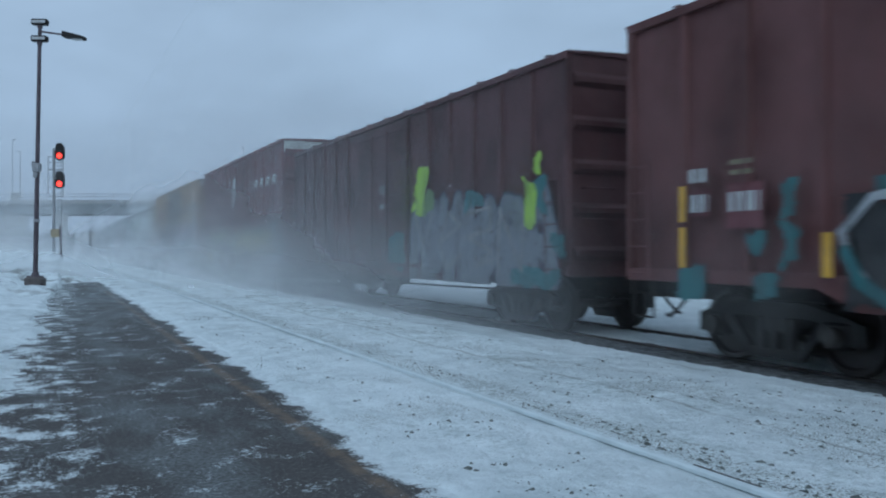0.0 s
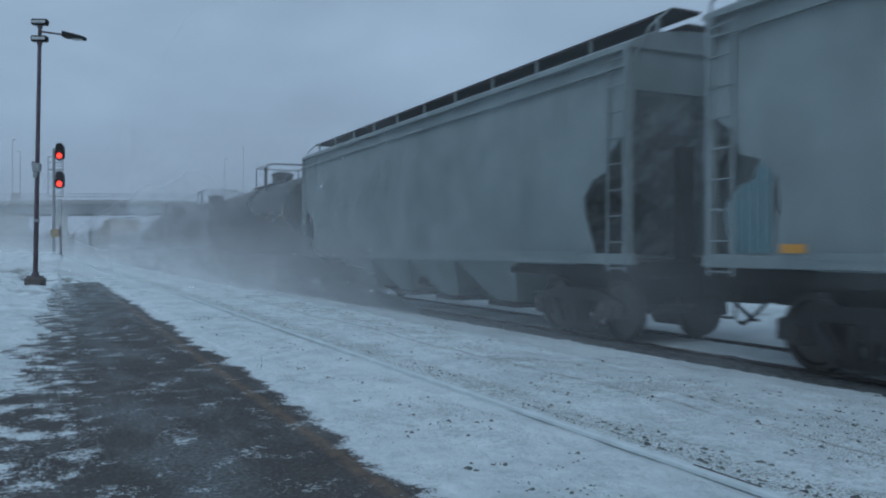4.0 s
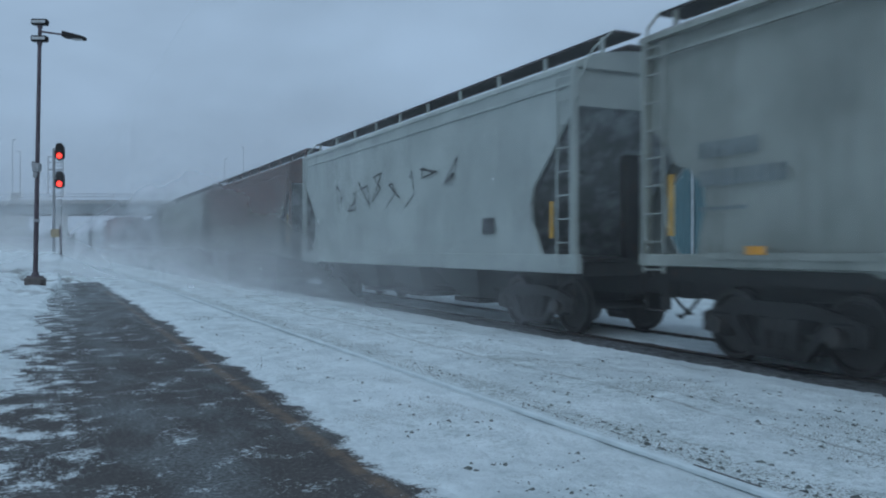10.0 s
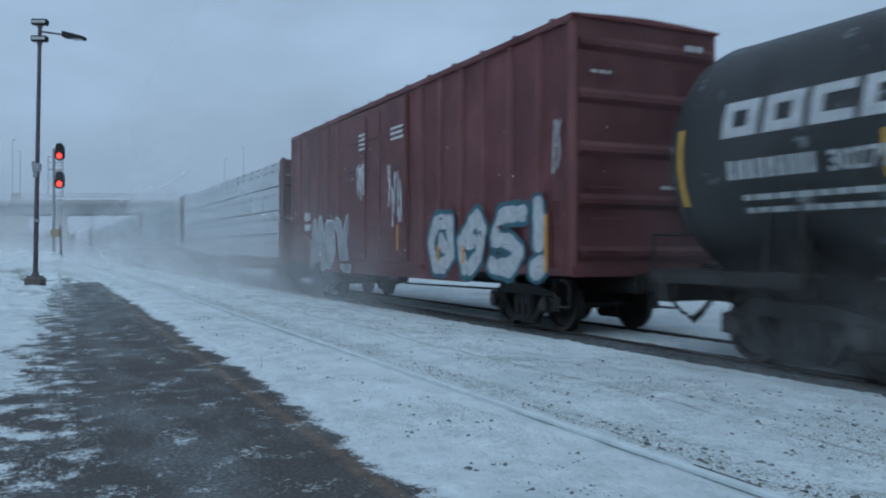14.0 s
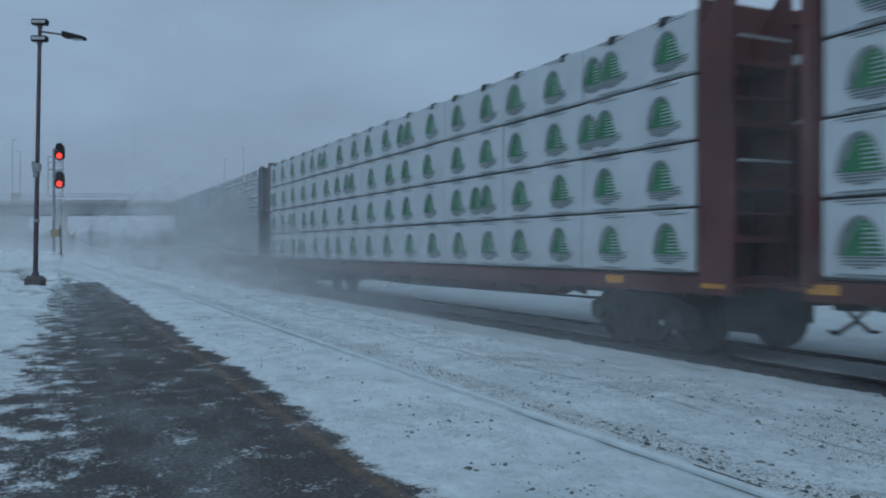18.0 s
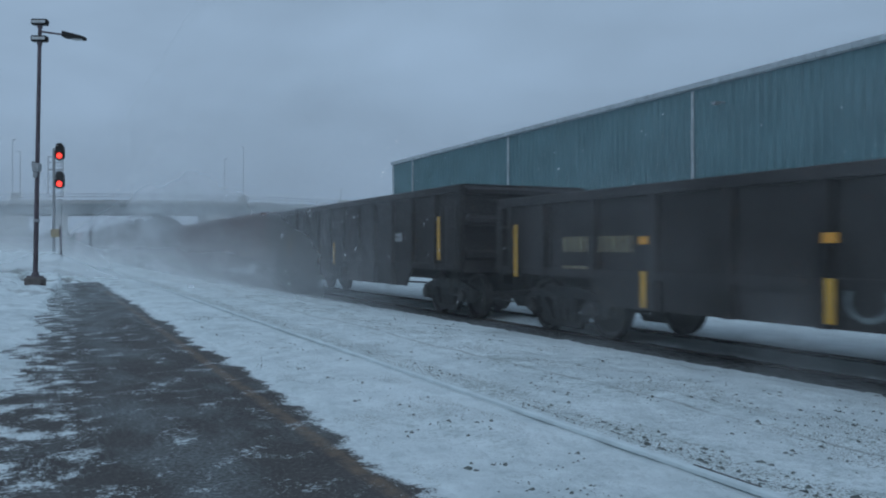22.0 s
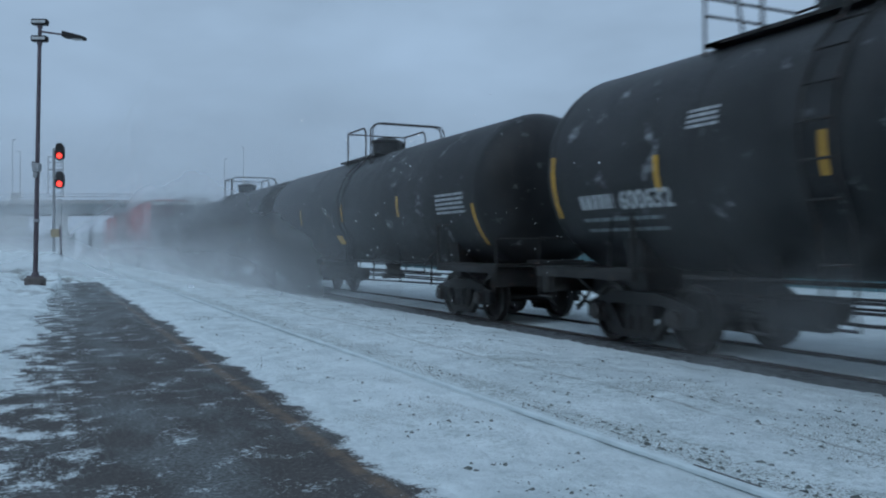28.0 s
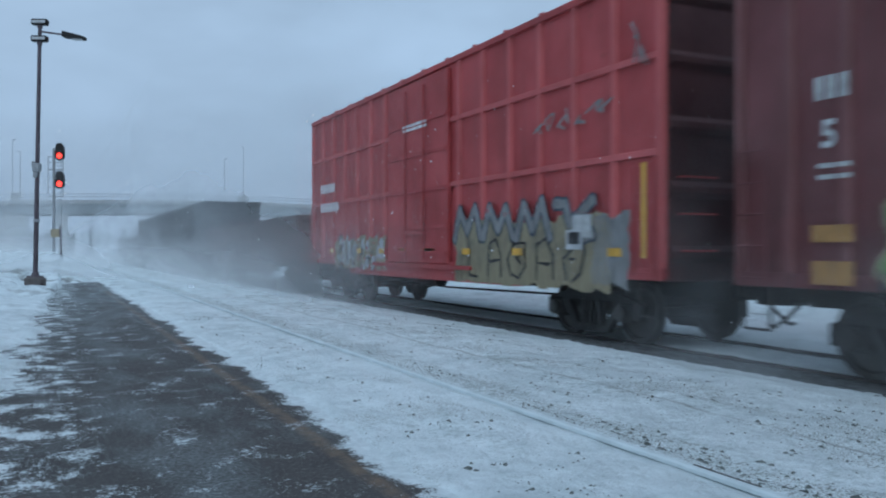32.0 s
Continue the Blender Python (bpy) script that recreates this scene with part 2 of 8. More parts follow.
def asphalt_material():
    """Worn brownish asphalt: stones, a frosted trodden lane, a faded edge line, thin granular snow drifts."""
    m, n, l, bs = nodes_of("worn_asphalt")
    x, y = place_of(n, l)
    big = noise_node(n, l, 0.9, 5.0, coord="World")
    pebble = noise_node(n, l, 30.0, 5.0, coord="World", rough=0.8)
    stone = noise_node(n, l, 85.0, 3.0, coord="World", rough=0.8)
    c = mixed(n, l, ranged(n, l, big, 0.3, 0.7), (0.049, 0.041, 0.037), (0.083, 0.074, 0.068))
    c = mixed(n, l, ranged(n, l, pebble, 0.52, 0.60, 0, 0.75), c, (0.195, 0.183, 0.175))
    c = mixed(n, l, ranged(n, l, stone, 0.50, 0.62, 0, 0.85), c, (0.016, 0.015, 0.015))
    # frosted lane
    lane = ranged(n, l, math_of(n, l, "ABSOLUTE", math_of(n, l, "SUBTRACT", x, 0.85)), 0.1, 0.6, 0.13, 0.0)
    wear = math_of(n, l, "ADD", noise_node(n, l, 1.6, 6.0, (1.0, 0.45, 1), coord="World", rough=0.6), lane)
    fr = math_of(n, l, "MULTIPLY", ranged(n, l, wear, 0.52, 0.78, 0, 0.85), ranged(n, l, pebble, 0.42, 0.56, 0.12, 1.0))
    c = mixed(n, l, fr, c, (0.25, 0.285, 0.29))
    # faded edge line
    line = ranged(n, l, math_of(n, l, "ABSOLUTE", math_of(n, l, "SUBTRACT", x, 1.83)), 0.03, 0.09, 0.75, 0.0)
    worn = ranged(n, l, noise_node(n, l, 6.0, 6.0, coord="World", rough=0.7), 0.36, 0.62, 0.1, 0.9)
    c = mixed(n, l, math_of(n, l, "MULTIPLY", line, worn), c, (0.235, 0.155, 0.10))
    # thin drifts, thicker towards the left bank and the right edge
    st = noise_node(n, l, 2.6, 9.0, (1.0, 0.85, 1), coord="World", rough=0.68)
    sweep = noise_node(n, l, 1.1, 4.0, (0.35, 1.0, 1), coord="World", rough=0.5)
    near = math_of(n, l, "ADD", ranged(n, l, y, 5.0, 9.0, 0.10, 0.0), ranged(n, l, y, 4.4, 6.0, -0.02, 0.0))
    edge = math_of(n, l, "ADD", math_of(n, l, "SUBTRACT", math_of(n, l, "ADD", x, near), 2.13), ranged(n, l, sweep, 0.3, 0.7, -0.14, 0.14))
    lean = math_of(n, l, "ADD", ranged(n, l, math_of(n, l, "SUBTRACT", x, math_of(n, l, "MULTIPLY", y, 0.026)), -0.60, 0.40, 0.135, 0.0), ranged(n, l, edge, -0.15, 0.13, 0.0, 0.42))
    grain = ranged(n, l, pebble, 0.3, 0.7, -0.13, 0.13)
    sn = math_of(n, l, "ADD", math_of(n, l, "ADD", st, lean), grain)
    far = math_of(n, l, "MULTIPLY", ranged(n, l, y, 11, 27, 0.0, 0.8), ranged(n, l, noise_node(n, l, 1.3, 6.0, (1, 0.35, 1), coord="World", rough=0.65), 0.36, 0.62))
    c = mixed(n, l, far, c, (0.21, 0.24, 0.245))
    c = mixed(n, l, ranged(n, l, sn, 0.595, 0.68, 0, 0.92), c, mixed(n, l, ranged(n, l, noise_node(n, l, 9.0, 6.0, coord="World", rough=0.7), 0.35, 0.65), (0.60, 0.66, 0.67), (0.85, 0.915, 0.925)))
    l.new(c, bs.inputs["Base Color"])
    bs.inputs["Roughness"].default_value = 0.8
    bumped(n, l, bs, math_of(n, l, "ADD", pebble, stone), 0.6, 0.012)
    return m


SNOW = snow_material()
ASPHALT = asphalt_material()
BALLAST = plain("wet_dark_ballast", (0.13, 0.135, 0.14), 0.85, 0, 0.75, 9.0)
RAIL = paint("rail_steel", (0.075, 0.064, 0.057), 0.4, 0.6)
CONCRETE = plain("cold_concrete", (0.30, 0.30, 0.29), 0.85, 0, 0.2, 1.5)
POST = plain("brown_painted_steel_post", (0.085, 0.066, 0.078), 0.5)
GALV = plain("galvanised_steel", (0.32, 0.33, 0.34), 0.45, 0.6, 0.2, 6.0)
BLACK_IRON = plain("black_cast_steel", (0.014, 0.0135, 0.0135), 0.7, 0.1, 0.4, 5.0)
TREAD = plain("worn_wheel_steel", (0.045, 0.041, 0.039), 0.5, 0.5)
UNDER = paint("grimy_underframe", (0.015, 0.014, 0.0138), 0.35, 0.7)
WHITE = plain("white_lettering", (0.70, 0.71, 0.72), 0.6, 0, 0.18, 8.0)
GREYWHITE = plain("faded_white_stencil", (0.42, 0.43, 0.43), 0.6, 0, 0.25, 8.0)
YELLOW = plain("yellow_reflective_strip", (0.62, 0.33, 0.035), 0.45, 0, 0.2)
AMBER = plain("amber_reflective_strip", (0.70, 0.30, 0.03), 0.45, 0, 0.2)
DARKLET = plain("dark_stencil", (0.055, 0.058, 0.062), 0.6, 0, 0.4, 9.0)

# ---------------------------------------------------------------- ground


def drift(x, y):
    """Height of the snow above the rail heads."""
    n1 = noise.noise((x * 0.9, y * 0.35, 0.0))
    n2 = noise.noise((x * 3.1, y * 1.6, 5.0))
    n3 = noise.noise((x * 8.0, y * 6.0, 9.0))
    n4 = noise.noise((x * 5.0, y * 17.0, 2.0))
    rough = 0.030 * n1 + 0.020 * n2 + 0.010 * n3
    # trough under the paving, which the snow overlaps raggedly on both sides
    right = 2.19 + 0.15 * n1 + 0.13 * n2 + 0.07 * n3 + 0.05 * n4
    n5 = noise.noise((x * 1.6, y * 1.1, 7.0))
    right -= 0.10 * max(0.0, min(1.0, (9.0 - y) / 4.0))
    left = -0.64 + 0.028 * y + 0.20 * n1 + 0.20 * n2 + 0.09 * n3 + 0.10 * n5
    z = 0.022 + rough
    inside = min(x - left, right - x, (37.5 + 3.5 * n1 + 2.5 * n2 + 0.9 * x - y) * 0.25)
    z -= 0.14 * max(0.0, min(1.0, (inside + 0.10) / 0.35))
    if x < left and y < 60:
        z += 0.14 * min(1.0, (left - x) / 1.6) + 0.05 * min(1.0, max(0.0, y - 8) / 20)
    if 24 < y < 70 and x < 4.0:                    # ploughed heap where the paving ends
        side = max(0.0, min(1.0, (4.0 - x) / 3.8))
        side = side * side * (3 - 2 * side)
        z += (1.12 * math.exp(-((y - 46) / 5.2) ** 2) + (0.16 * n1 + 0.08 * n2) * (1.0 if x < left else 0.25)) * side * min(1.0, (y - 24) / 6)
    # shoulder beside the near rail, shallow flangeway along it
    if 3.4 < x < 3.9:
        z = z * 0.45 + 0.55 * 0.036 - 0.022 * math.exp(-((x - 3.70) / 0.03) ** 2)
    z += 0.03 * math.exp(-((x - 3.15) / 0.55) ** 2) + 0.035 * math.exp(-((x - 5.9) / 0.7) ** 2)
    # scoured bed below the train, the near band widened to imitate its shade
    if 6.9 < x < 10.3:
        band = max((hw - abs(x - c) + 0.16 * n1 + 0.16 * n2 + 0.12 * n3 + 0.08 * n4) / 0.22 for c, hw in ((7.93, 0.52), (9.64, 0.27)))
        z -= 0.035 * min(1.0, (x - 6.9) / 0.3, (10.3 - x) / 0.3) + 0.11 * max(0.0, min(1.0, band))
    if x > 12 and abs(x - 14.0) > 0.25:
        z += 0.06
    return z


def lines(*spans):
    out = []
    for lo, hi, step in spans:
        k = max(1, round((hi - lo) / step))
        out += [lo + (hi - lo) * i / k for i in range(k)]
    return out + [spans[-1][1]]


gx = lines((-1500, -300, 400), (-300, -40, 60), (-40, -6, 4), (-6, -1.2, 0.3), (-1.2, 0.9, 0.055), (0.9, 1.4, 0.25), (1.4, 2.4, 0.045),
           (2.4, 3.4, 0.12), (3.4, 4.0, 0.045), (4.0, 6.9, 0.10), (6.9, 10.4, 0.06), (10.4, 15, 0.3), (15, 60, 5), (60, 300, 40), (300, 1500, 400))
gy = lines((-800, -60, 200), (-60, 0, 6), (0, 2, 0.5), (2, 11, 0.07), (11, 22, 0.14), (22, 48, 0.3), (48, 160, 3), (160, 400, 40), (400, 2400, 400))
_g = Shape()
for _y in gy:
    for _x in gx:
        _g.v.append((_x, _y, drift(_x, _y)))
_w = len(gx)
for _j in range(len(gy) - 1):
    for _i in range(_w - 1):
        _a = _j * _w + _i
        _g.f.append((_a, _a + 1, _a + 1 + _w, _a + _w))
_me = bpy.data.meshes.new("ground")
_me.from_pydata(_g.v, [], _g.f)
_me.materials.append(SNOW)
_me.shade_smooth()
tagged(new("ground", _me), "wind-packed snow over the rail yard, gritty along the rails", "ground", kind="structure")

_p = Shape()
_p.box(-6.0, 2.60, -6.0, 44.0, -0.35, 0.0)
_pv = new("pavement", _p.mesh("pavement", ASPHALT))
tagged(_pv, "worn dark asphalt platform streaked with thin snow", "platform", kind="structure")


def ballast_bed(x0, x1):
    s = Shape()
    s.box(x0, x1, -60, 260, -0.4, -0.040)
    b = new("track_bed", s.mesh("track_bed", BALLAST))
    tagged(b, "dark wet ballast scoured clear under the passing train, widened to take in its shade", "track bed", kind="structure")


ballast_bed(6.9, 10.3)


RAIL_SNOWY = plain("snow_crusted_rail", (0.62, 0.685, 0.695), 0.85, 0, 0.12, 3.0)


def rail(x, z, y0=-60, y1=260):
    """Flat-bottomed rail, head up, top at z."""
    pr = [(-0.07, -0.17), (0.07, -0.17), (0.07, -0.155), (0.012, -0.13), (0.012, -0.045), (0.036, -0.032), (0.036, -0.008), (0.028, 0),
          (-0.028, 0), (-0.036, -0.008), (-0.036, -0.032), (-0.012, -0.045), (-0.012, -0.13), (-0.07, -0.155)]
    s = Shape().prism([(x + a, z + b) for a, b in pr], y0, y1, "y")
    return s


def track(name, xs, z, label, mat=None):
    t = thing(name, label, "railway track", kind="structure")
    for i, x in enumerate(xs):
        part("rail", rail(x, z - (0.075 if mat and i else 0.0)), mat or RAIL, t)
    return t


_t1 = track("track_1", (3.62, 5.06), 0.084, "rusty rails almost buried in snow", RAIL_SNOWY)
part("bare_railhead", Shape().box(3.630, 3.654, 3.45, 4.0, 0.078, 0.0865, 0.004), RAIL, _t1, "bare dark steel on the railhead")

track("track_2", (8.18, 9.62), 0.0, "running rails under the train")
track("track_3", (14.0, 15.44), 0.02, "snowed-in rails of the next track")


# clods and crumbs thrown up along the rails, in clusters
_c = Shape()
_rng = random.Random(4)


def crumb(x, y, s):
    z = drift(x, y)
    n0 = len(_c.v)
    for t in range(5):
        q = 2 * math.pi * t / 5 + _rng.random()
        _c.v.append((x + s * math.cos(q) * _rng.uniform(0.6, 1.6), y + s * math.sin(q) * _rng.uniform(0.7, 2.2), z - 0.004))
    _c.v.append((x + s * _rng.uniform(-0.4, 0.4), y + s * _rng.uniform(-0.5, 0.5), z + s * _rng.uniform(0.3, 0.9)))
    _c.f.extend((n0 + t, n0 + (t + 1) % 5, n0 + 5) for t in range(5))


for _i in range(480):
    _y = 3.0 + 30 * _rng.random() ** 1.8
    _k = _rng.random()
    _x = _rng.gauss(3.93, 0.09) if _k < 0.42 else (_rng.gauss(5.5, 0.5) if _k < 0.74 else (_rng.gauss(2.7, 0.25) if _k < 0.86 else _rng.uniform(2.4, 7.0)))
    _sp = _rng.uniform(0.03, 0.16)
    for _j in range(_rng.randrange(4, 22)):
        _px, _py = _x + _rng.gauss(0, _sp), _y + _rng.gauss(0, _sp * 2.2)
        if 3.55 < _px < 3.69:
            continue
        crumb(_px, _py, 0.003 + 0.013 * _rng.random() ** 3)
    if _rng.random() < 0.4:
        crumb(_x + 0.1, _y, _rng.uniform(0.012, 0.028))
for _i in range(150):                               # lone lumps between the tracks
    _y, _x = 4.0 + 22 * _rng.random() ** 1.5, _rng.uniform(4.2, 6.6) if _i % 4 else _rng.uniform(2.5, 3.3)
    for _j in range(_rng.randrange(1, 5)):
        crumb(_x + _rng.gauss(0, 0.05), _y + _rng.gauss(0, 0.09), _rng.uniform(0.010, 0.026))
CLOD = plain("frozen_dirt", (0.135, 0.15, 0.14), 0.85, 0, 0.6, 20)
tagged(new("frozen_clods", _c.mesh("frozen_clods", CLOD)), "frozen clods of dirty snow and stones beside the rails", "clods", kind="stuff")

# ---------------------------------------------------------------- platform lamp
DX, DY = math.sin(radians(25.56)), math.cos(radians(25.56))


def place(px, depth, z):
    """A spot seen at that column at that depth before the camera."""
    sx = (px - 784) / 1472 * depth
    return (sx * DY + depth * DX, depth * DY - sx * DX, z)


DARK_CONCRETE = plain("damp_dark_concrete", (0.13, 0.115, 0.11), 0.85, 0, 0.25, 4.0)


def platform_lamp():
    x, y, _ = place(62, 30.0, 0)
    zb = 0.20
    t = thing("platform_lamp", "tall brown steel lamp post leaning slightly, with floodlights and one arm", "street lamp", at=pose(x, y, zb, 0, 1.05, -25.56))
    s = Shape()
    s.spin([(-0.6, 0.0), (-0.6, 0.36), (0.16, 0.36), (0.22, 0.27), (0.22, 0.0)], axis="z", sides=20, caps=False)
    part("footing", s, DARK_CONCRETE, t, "round dark concrete footing")
    s = Shape().box(-0.22, 0.22, -0.22, 0.22, 0.22, 0.26, 0.01).spin([(0.26, 0.14), (0.40, 0.11)], axis="z", sides=12)
    part("base_plate", s, POST, t)
    s = Shape().spin([(0.26, 0.085), (9.32, 0.065)], axis="z", sides=12)
    part("pole", s, POST, t, smooth=True)
    s = Shape().box(-0.13, 0.11, -0.12, 0.12, 4.00, 4.32, 0.02).box(-0.16, -0.09, -0.10, 0.10, 4.18, 4.38).box(-0.08, 0.05, -0.14, 0.1, 3.80, 3.98)
    part("junction_box", s, GALV, t, "grey cable box strapped to the pole")
    s = Shape().box(-0.10, 0.10, -0.085, 0.085, 2.2, 2.3, 0.01)
    part("strap", s, GALV, t)
    for z, w in ((9.30, 0.29), (8.70, 0.29)):
        h = part("floodlight", Shape().box(-w, w, -0.12, 0.12, z, z + 0.22, 0.04), BLACK_IRON, t)
        part("lens", Shape().box(-w + 0.05, w - 0.05, -0.135, -0.121, z + 0.06, z + 0.16), LENS, h)
        part("bracket", Shape().box(-0.07, 0.07, -0.06, 0.06, z - 0.1, z), POST, h)
    a = part("arm", Shape().tube((0, 0, 9.08), (1.0, 0, 8.96), 0.035, 8), POST, t)
    part("lamp_head", Shape().prism([(0.86, 8.88), (1.62, 8.80), (1.64, 8.90), (1.0, 9.06), (0.86, 9.08)], -0.16, 0.16, "y"), BLACK_IRON, t)
    part("diffuser", Shape().box(1.20, 1.58, -0.10, 0.10, 8.79, 8.825), LENS, a)
    part("cable", Shape().path([(0.2, -0.1, 0.1), (0.34, -0.2, -0.05), (0.36, -0.24, -0.22), (0.3, -0.28, -0.4)], 0.02), BLACK_IRON, t)


LENS = plain("frosted_lamp_lens", (0.45, 0.46, 0.47), 0.25)
platform_lamp()

# ---------------------------------------------------------------- signal mast
RED_GLOW = glow("lit_red_lens", (1.0, 0.045, 0.03), 2.6)
# emissive ring that imitates the glow spreading round each red lens
RED_HALO = glow("red_halo_glow", (1.0, 0.045, 0.03), 0.9)


def signal_mast():
    x, y, _ = place(105, 45.0, 0)
    t = thing("signal_mast", "railway signal mast with two red lights lit, ladder and cage", "railway signal", at=pose(x, y, -0.2, 0, 0, -25.56))
    part("mast", Shape().spin([(0, 0.075), (7.1, 0.07)], centre=(-0.36, 0.12, 0), axis="z", sides=10), GALV, t, smooth=True)
    part("base", Shape().box(-0.66, -0.06, -0.2, 0.4, -0.3, 0.5, 0.03), CONCRETE, t)
    for z in (5.37, 6.89):
        r, hh = 0.22, 0.26
        oval = [(r * math.cos(a), z + hh * (1 if math.sin(a) > 0 else -1) + r * math.sin(a)) for a in [2 * math.pi * i / 20 + 0.01 for i in range(20)]]
        h = part("signal_head", Shape().prism(oval, -0.02, 0.06, "y"), BLACK_IRON, t, "black oval backing")
        zl = z - 0.21
        part("lens", Shape().spin([(-0.05, 0.0), (-0.05, 0.12), (-0.02, 0.13)], centre=(0, -0.005, zl), axis="y", sides=20, caps=False), RED_GLOW, h, "red light lit")
        part("lens_ring", Shape().spin([(-0.035, 0.13), (-0.02, 0.17)], centre=(0, -0.005, zl), axis="y", sides=20, caps=False), RED_HALO, h)
        ring = Shape()
        for i in range(1, 11):
            a0, a1 = radians(i * 15), radians(i * 15 + 15)
            ring.poly([(0.175 * math.cos(a0), 0, zl + 0.175 * math.sin(a0)), (0.175 * math.cos(a1), 0, zl + 0.175 * math.sin(a1)),
                       (0.175 * math.cos(a1), -0.22, zl + 0.02 + 0.175 * math.sin(a1)), (0.175 * math.cos(a0), -0.22, zl + 0.02 + 0.175 * math.sin(a0))])
        part("hood", ring, BLACK_IRON, h)
        part("case", Shape().box(-0.16, 0.16, 0.06, 0.34, z - 0.36, z + 0.28, 0.04), BLACK_IRON, h)
        part("bracket", Shape().tube((-0.36, 0.14, z), (0.0, 0.2, z), 0.03), GALV, h)
    s = Shape()
    for x2 in (-0.76, 0.06):
        s.tube((x2, 0.3, 4.45), (x2, 0.3, 6.7), 0.02)
    part("cage", s, GALV, t)
    for z in (4.5, 5.0, 5.5, 5.95, 6.35, 6.65):
        part("cage_hoop", Shape().tube((-0.76, 0.3, z), (0.06, 0.3, z), 0.02 if z != 5.95 else 0.035), GALV, t)
    s = Shape()
    for x2 in (-0.50, -0.14):
        s.tube((x2, 0.5, 0), (x2, 0.5, 6.6), 0.018)
    for i in range(20):
        s.tube((-0.50, 0.5, 0.3 + i * 0.31), (-0.14, 0.5, 0.3 + i * 0.31), 0.012)
    part("ladder", s, GALV, t)


signal_mast()


def trackside_sign():
    x, y, _ = place(109, 41.0, 0)
    t = thing("trackside_sign", "dark trackside post with a small faded yellow board", "sign post", at=pose(x, y, -0.2, 0, -1.5, -25.56))
    part("post", Shape().box(-0.045, 0.045, -0.04, 0.04, -0.2, 2.75, 0.008), POST, t)
    part("board", Shape().box(-0.50, -0.05, 0.02, 0.05, 2.22, 2.62, 0.005), plain("faded_yellow_board", (0.30, 0.23, 0.13), 0.6), t)


trackside_sign()

# ---------------------------------------------------------------- road bridge across the tracks
BRIDGE_Y = 147.0
GIRDER = plain("grey_green_bridge_steel", (0.13, 0.15, 0.155), 0.7, 0, 0.2, 0.3)


def crown(x):
    """How far the bridge rises towards its middle."""
    return max(0.0, 0.72 - 0.72 * ((x - 27) / 33) ** 2)


def road_bridge():
    t = thing("road_bridge", "long concrete and steel road bridge over the tracks, railing on top", "bridge", kind="structure")
    y0, y1 = BRIDGE_Y, BRIDGE_Y + 11
    xs = [-80, -6] + [-6 + 58 * k / 16 for k in range(1, 17)]

    def band(za, zb, ya, yb, x1=52):
        q = [x for x in xs if x <= x1]
        return Shape().prism([(x, za + crown(x)) for x in q] + [(x, zb + crown(x)) for x in reversed(q)], ya, yb, "y")
    part("girder", band(6.75, 8.40, y0 + 0.3, y0 + 0.7), GIRDER, t)
    part("girder", band(6.75, 8.40, y1 - 0.7, y1 - 0.3), GIRDER, t)
    part("deck", band(8.40, 8.75, y0, y1), CONCRETE, t)
    part("kerb", band(8.75, 9.0, y0, y0 + 0.35), CONCRETE, t)
    for x in (2.4, 26.8):
        hw = 1.5 if x > 10 else 0.9
        part("pier", Shape().box(x - hw, x + hw, y0 + 0.4, y1 - 0.4, -1, 6.76 + crown(x), 0.1), CONCRETE, t)
    part("abutment", Shape().box(-80, -2.6, y0 + 0.2, y1, -1, 6.74, 0.1), CONCRETE, t)
    part("abutment", Shape().prism([(46, -1), (80, -1), (80, 6.0), (52, 8.2), (46, 6.7)], y0 + 0.1, y1, "y"), CONCRETE, t)
    for z in (9.95, 9.5):
        r = part("railing", band(z - 0.05, z + 0.05, y0 + 0.12, y0 + 0.2), GALV, t)
    me = Shape().box(-0.06, 0.06, 0.1, 0.22, 9.0, 10.0).mesh("railing_post", GALV)
    for i in range(43):
        x = -74 + i * 2.9
        part("railing_post", me, GALV, r, at=(x, y0, crown(x)))
    for x in (-4.2, 31.3, 50.6):
        w = 1.4 if x < 50 else 3.4
        part("parapet_block", Shape().box(x - w / 2, x + w / 2, y0 - 0.05, y0 + 0.6, 8.9 + crown(x), 10.15 + crown(x), 0.03), CONCRETE, t)


road_bridge()


def bridge_lamp(x, h, arm):
    t = thing("street_lamp", "thin grey lamp column standing on the bridge", "street lamp", "lamps on the bridge", at=pose(x, BRIDGE_Y + 0.8, 8.75 + crown(x)))
    part("pole", Shape().spin([(0, 0.08), (h, 0.045)], axis="z", sides=8), GALV, t)
    part("luminaire", Shape().path([(0, 0, h), (arm * 0.5, 0, h + 0.12), (arm, 0, h + 0.1)], 0.06).box(min(arm, arm + 0.3 * (1 if arm > 0 else -1)), max(arm, arm + 0.3 * (1 if arm > 0 else -1)), -0.12, 0.12, h + 0.03, h + 0.14), GALV, t)


for _x, _h, _a in ((-4.7, 9.8, 0.22), (-3.6, 7.9, -0.18), (28.3, 7.7, 0.16), (31.6, 9.9, -0.14), (49.6, 3.3, 0.14)):
    bridge_lamp(_x, _h, _a)

# ---------------------------------------------------------------- woods beyond the bridge
WOODS = plain("dark_winter_woods", (0.055, 0.065, 0.062), 0.9, 0, 0.4, 0.6)


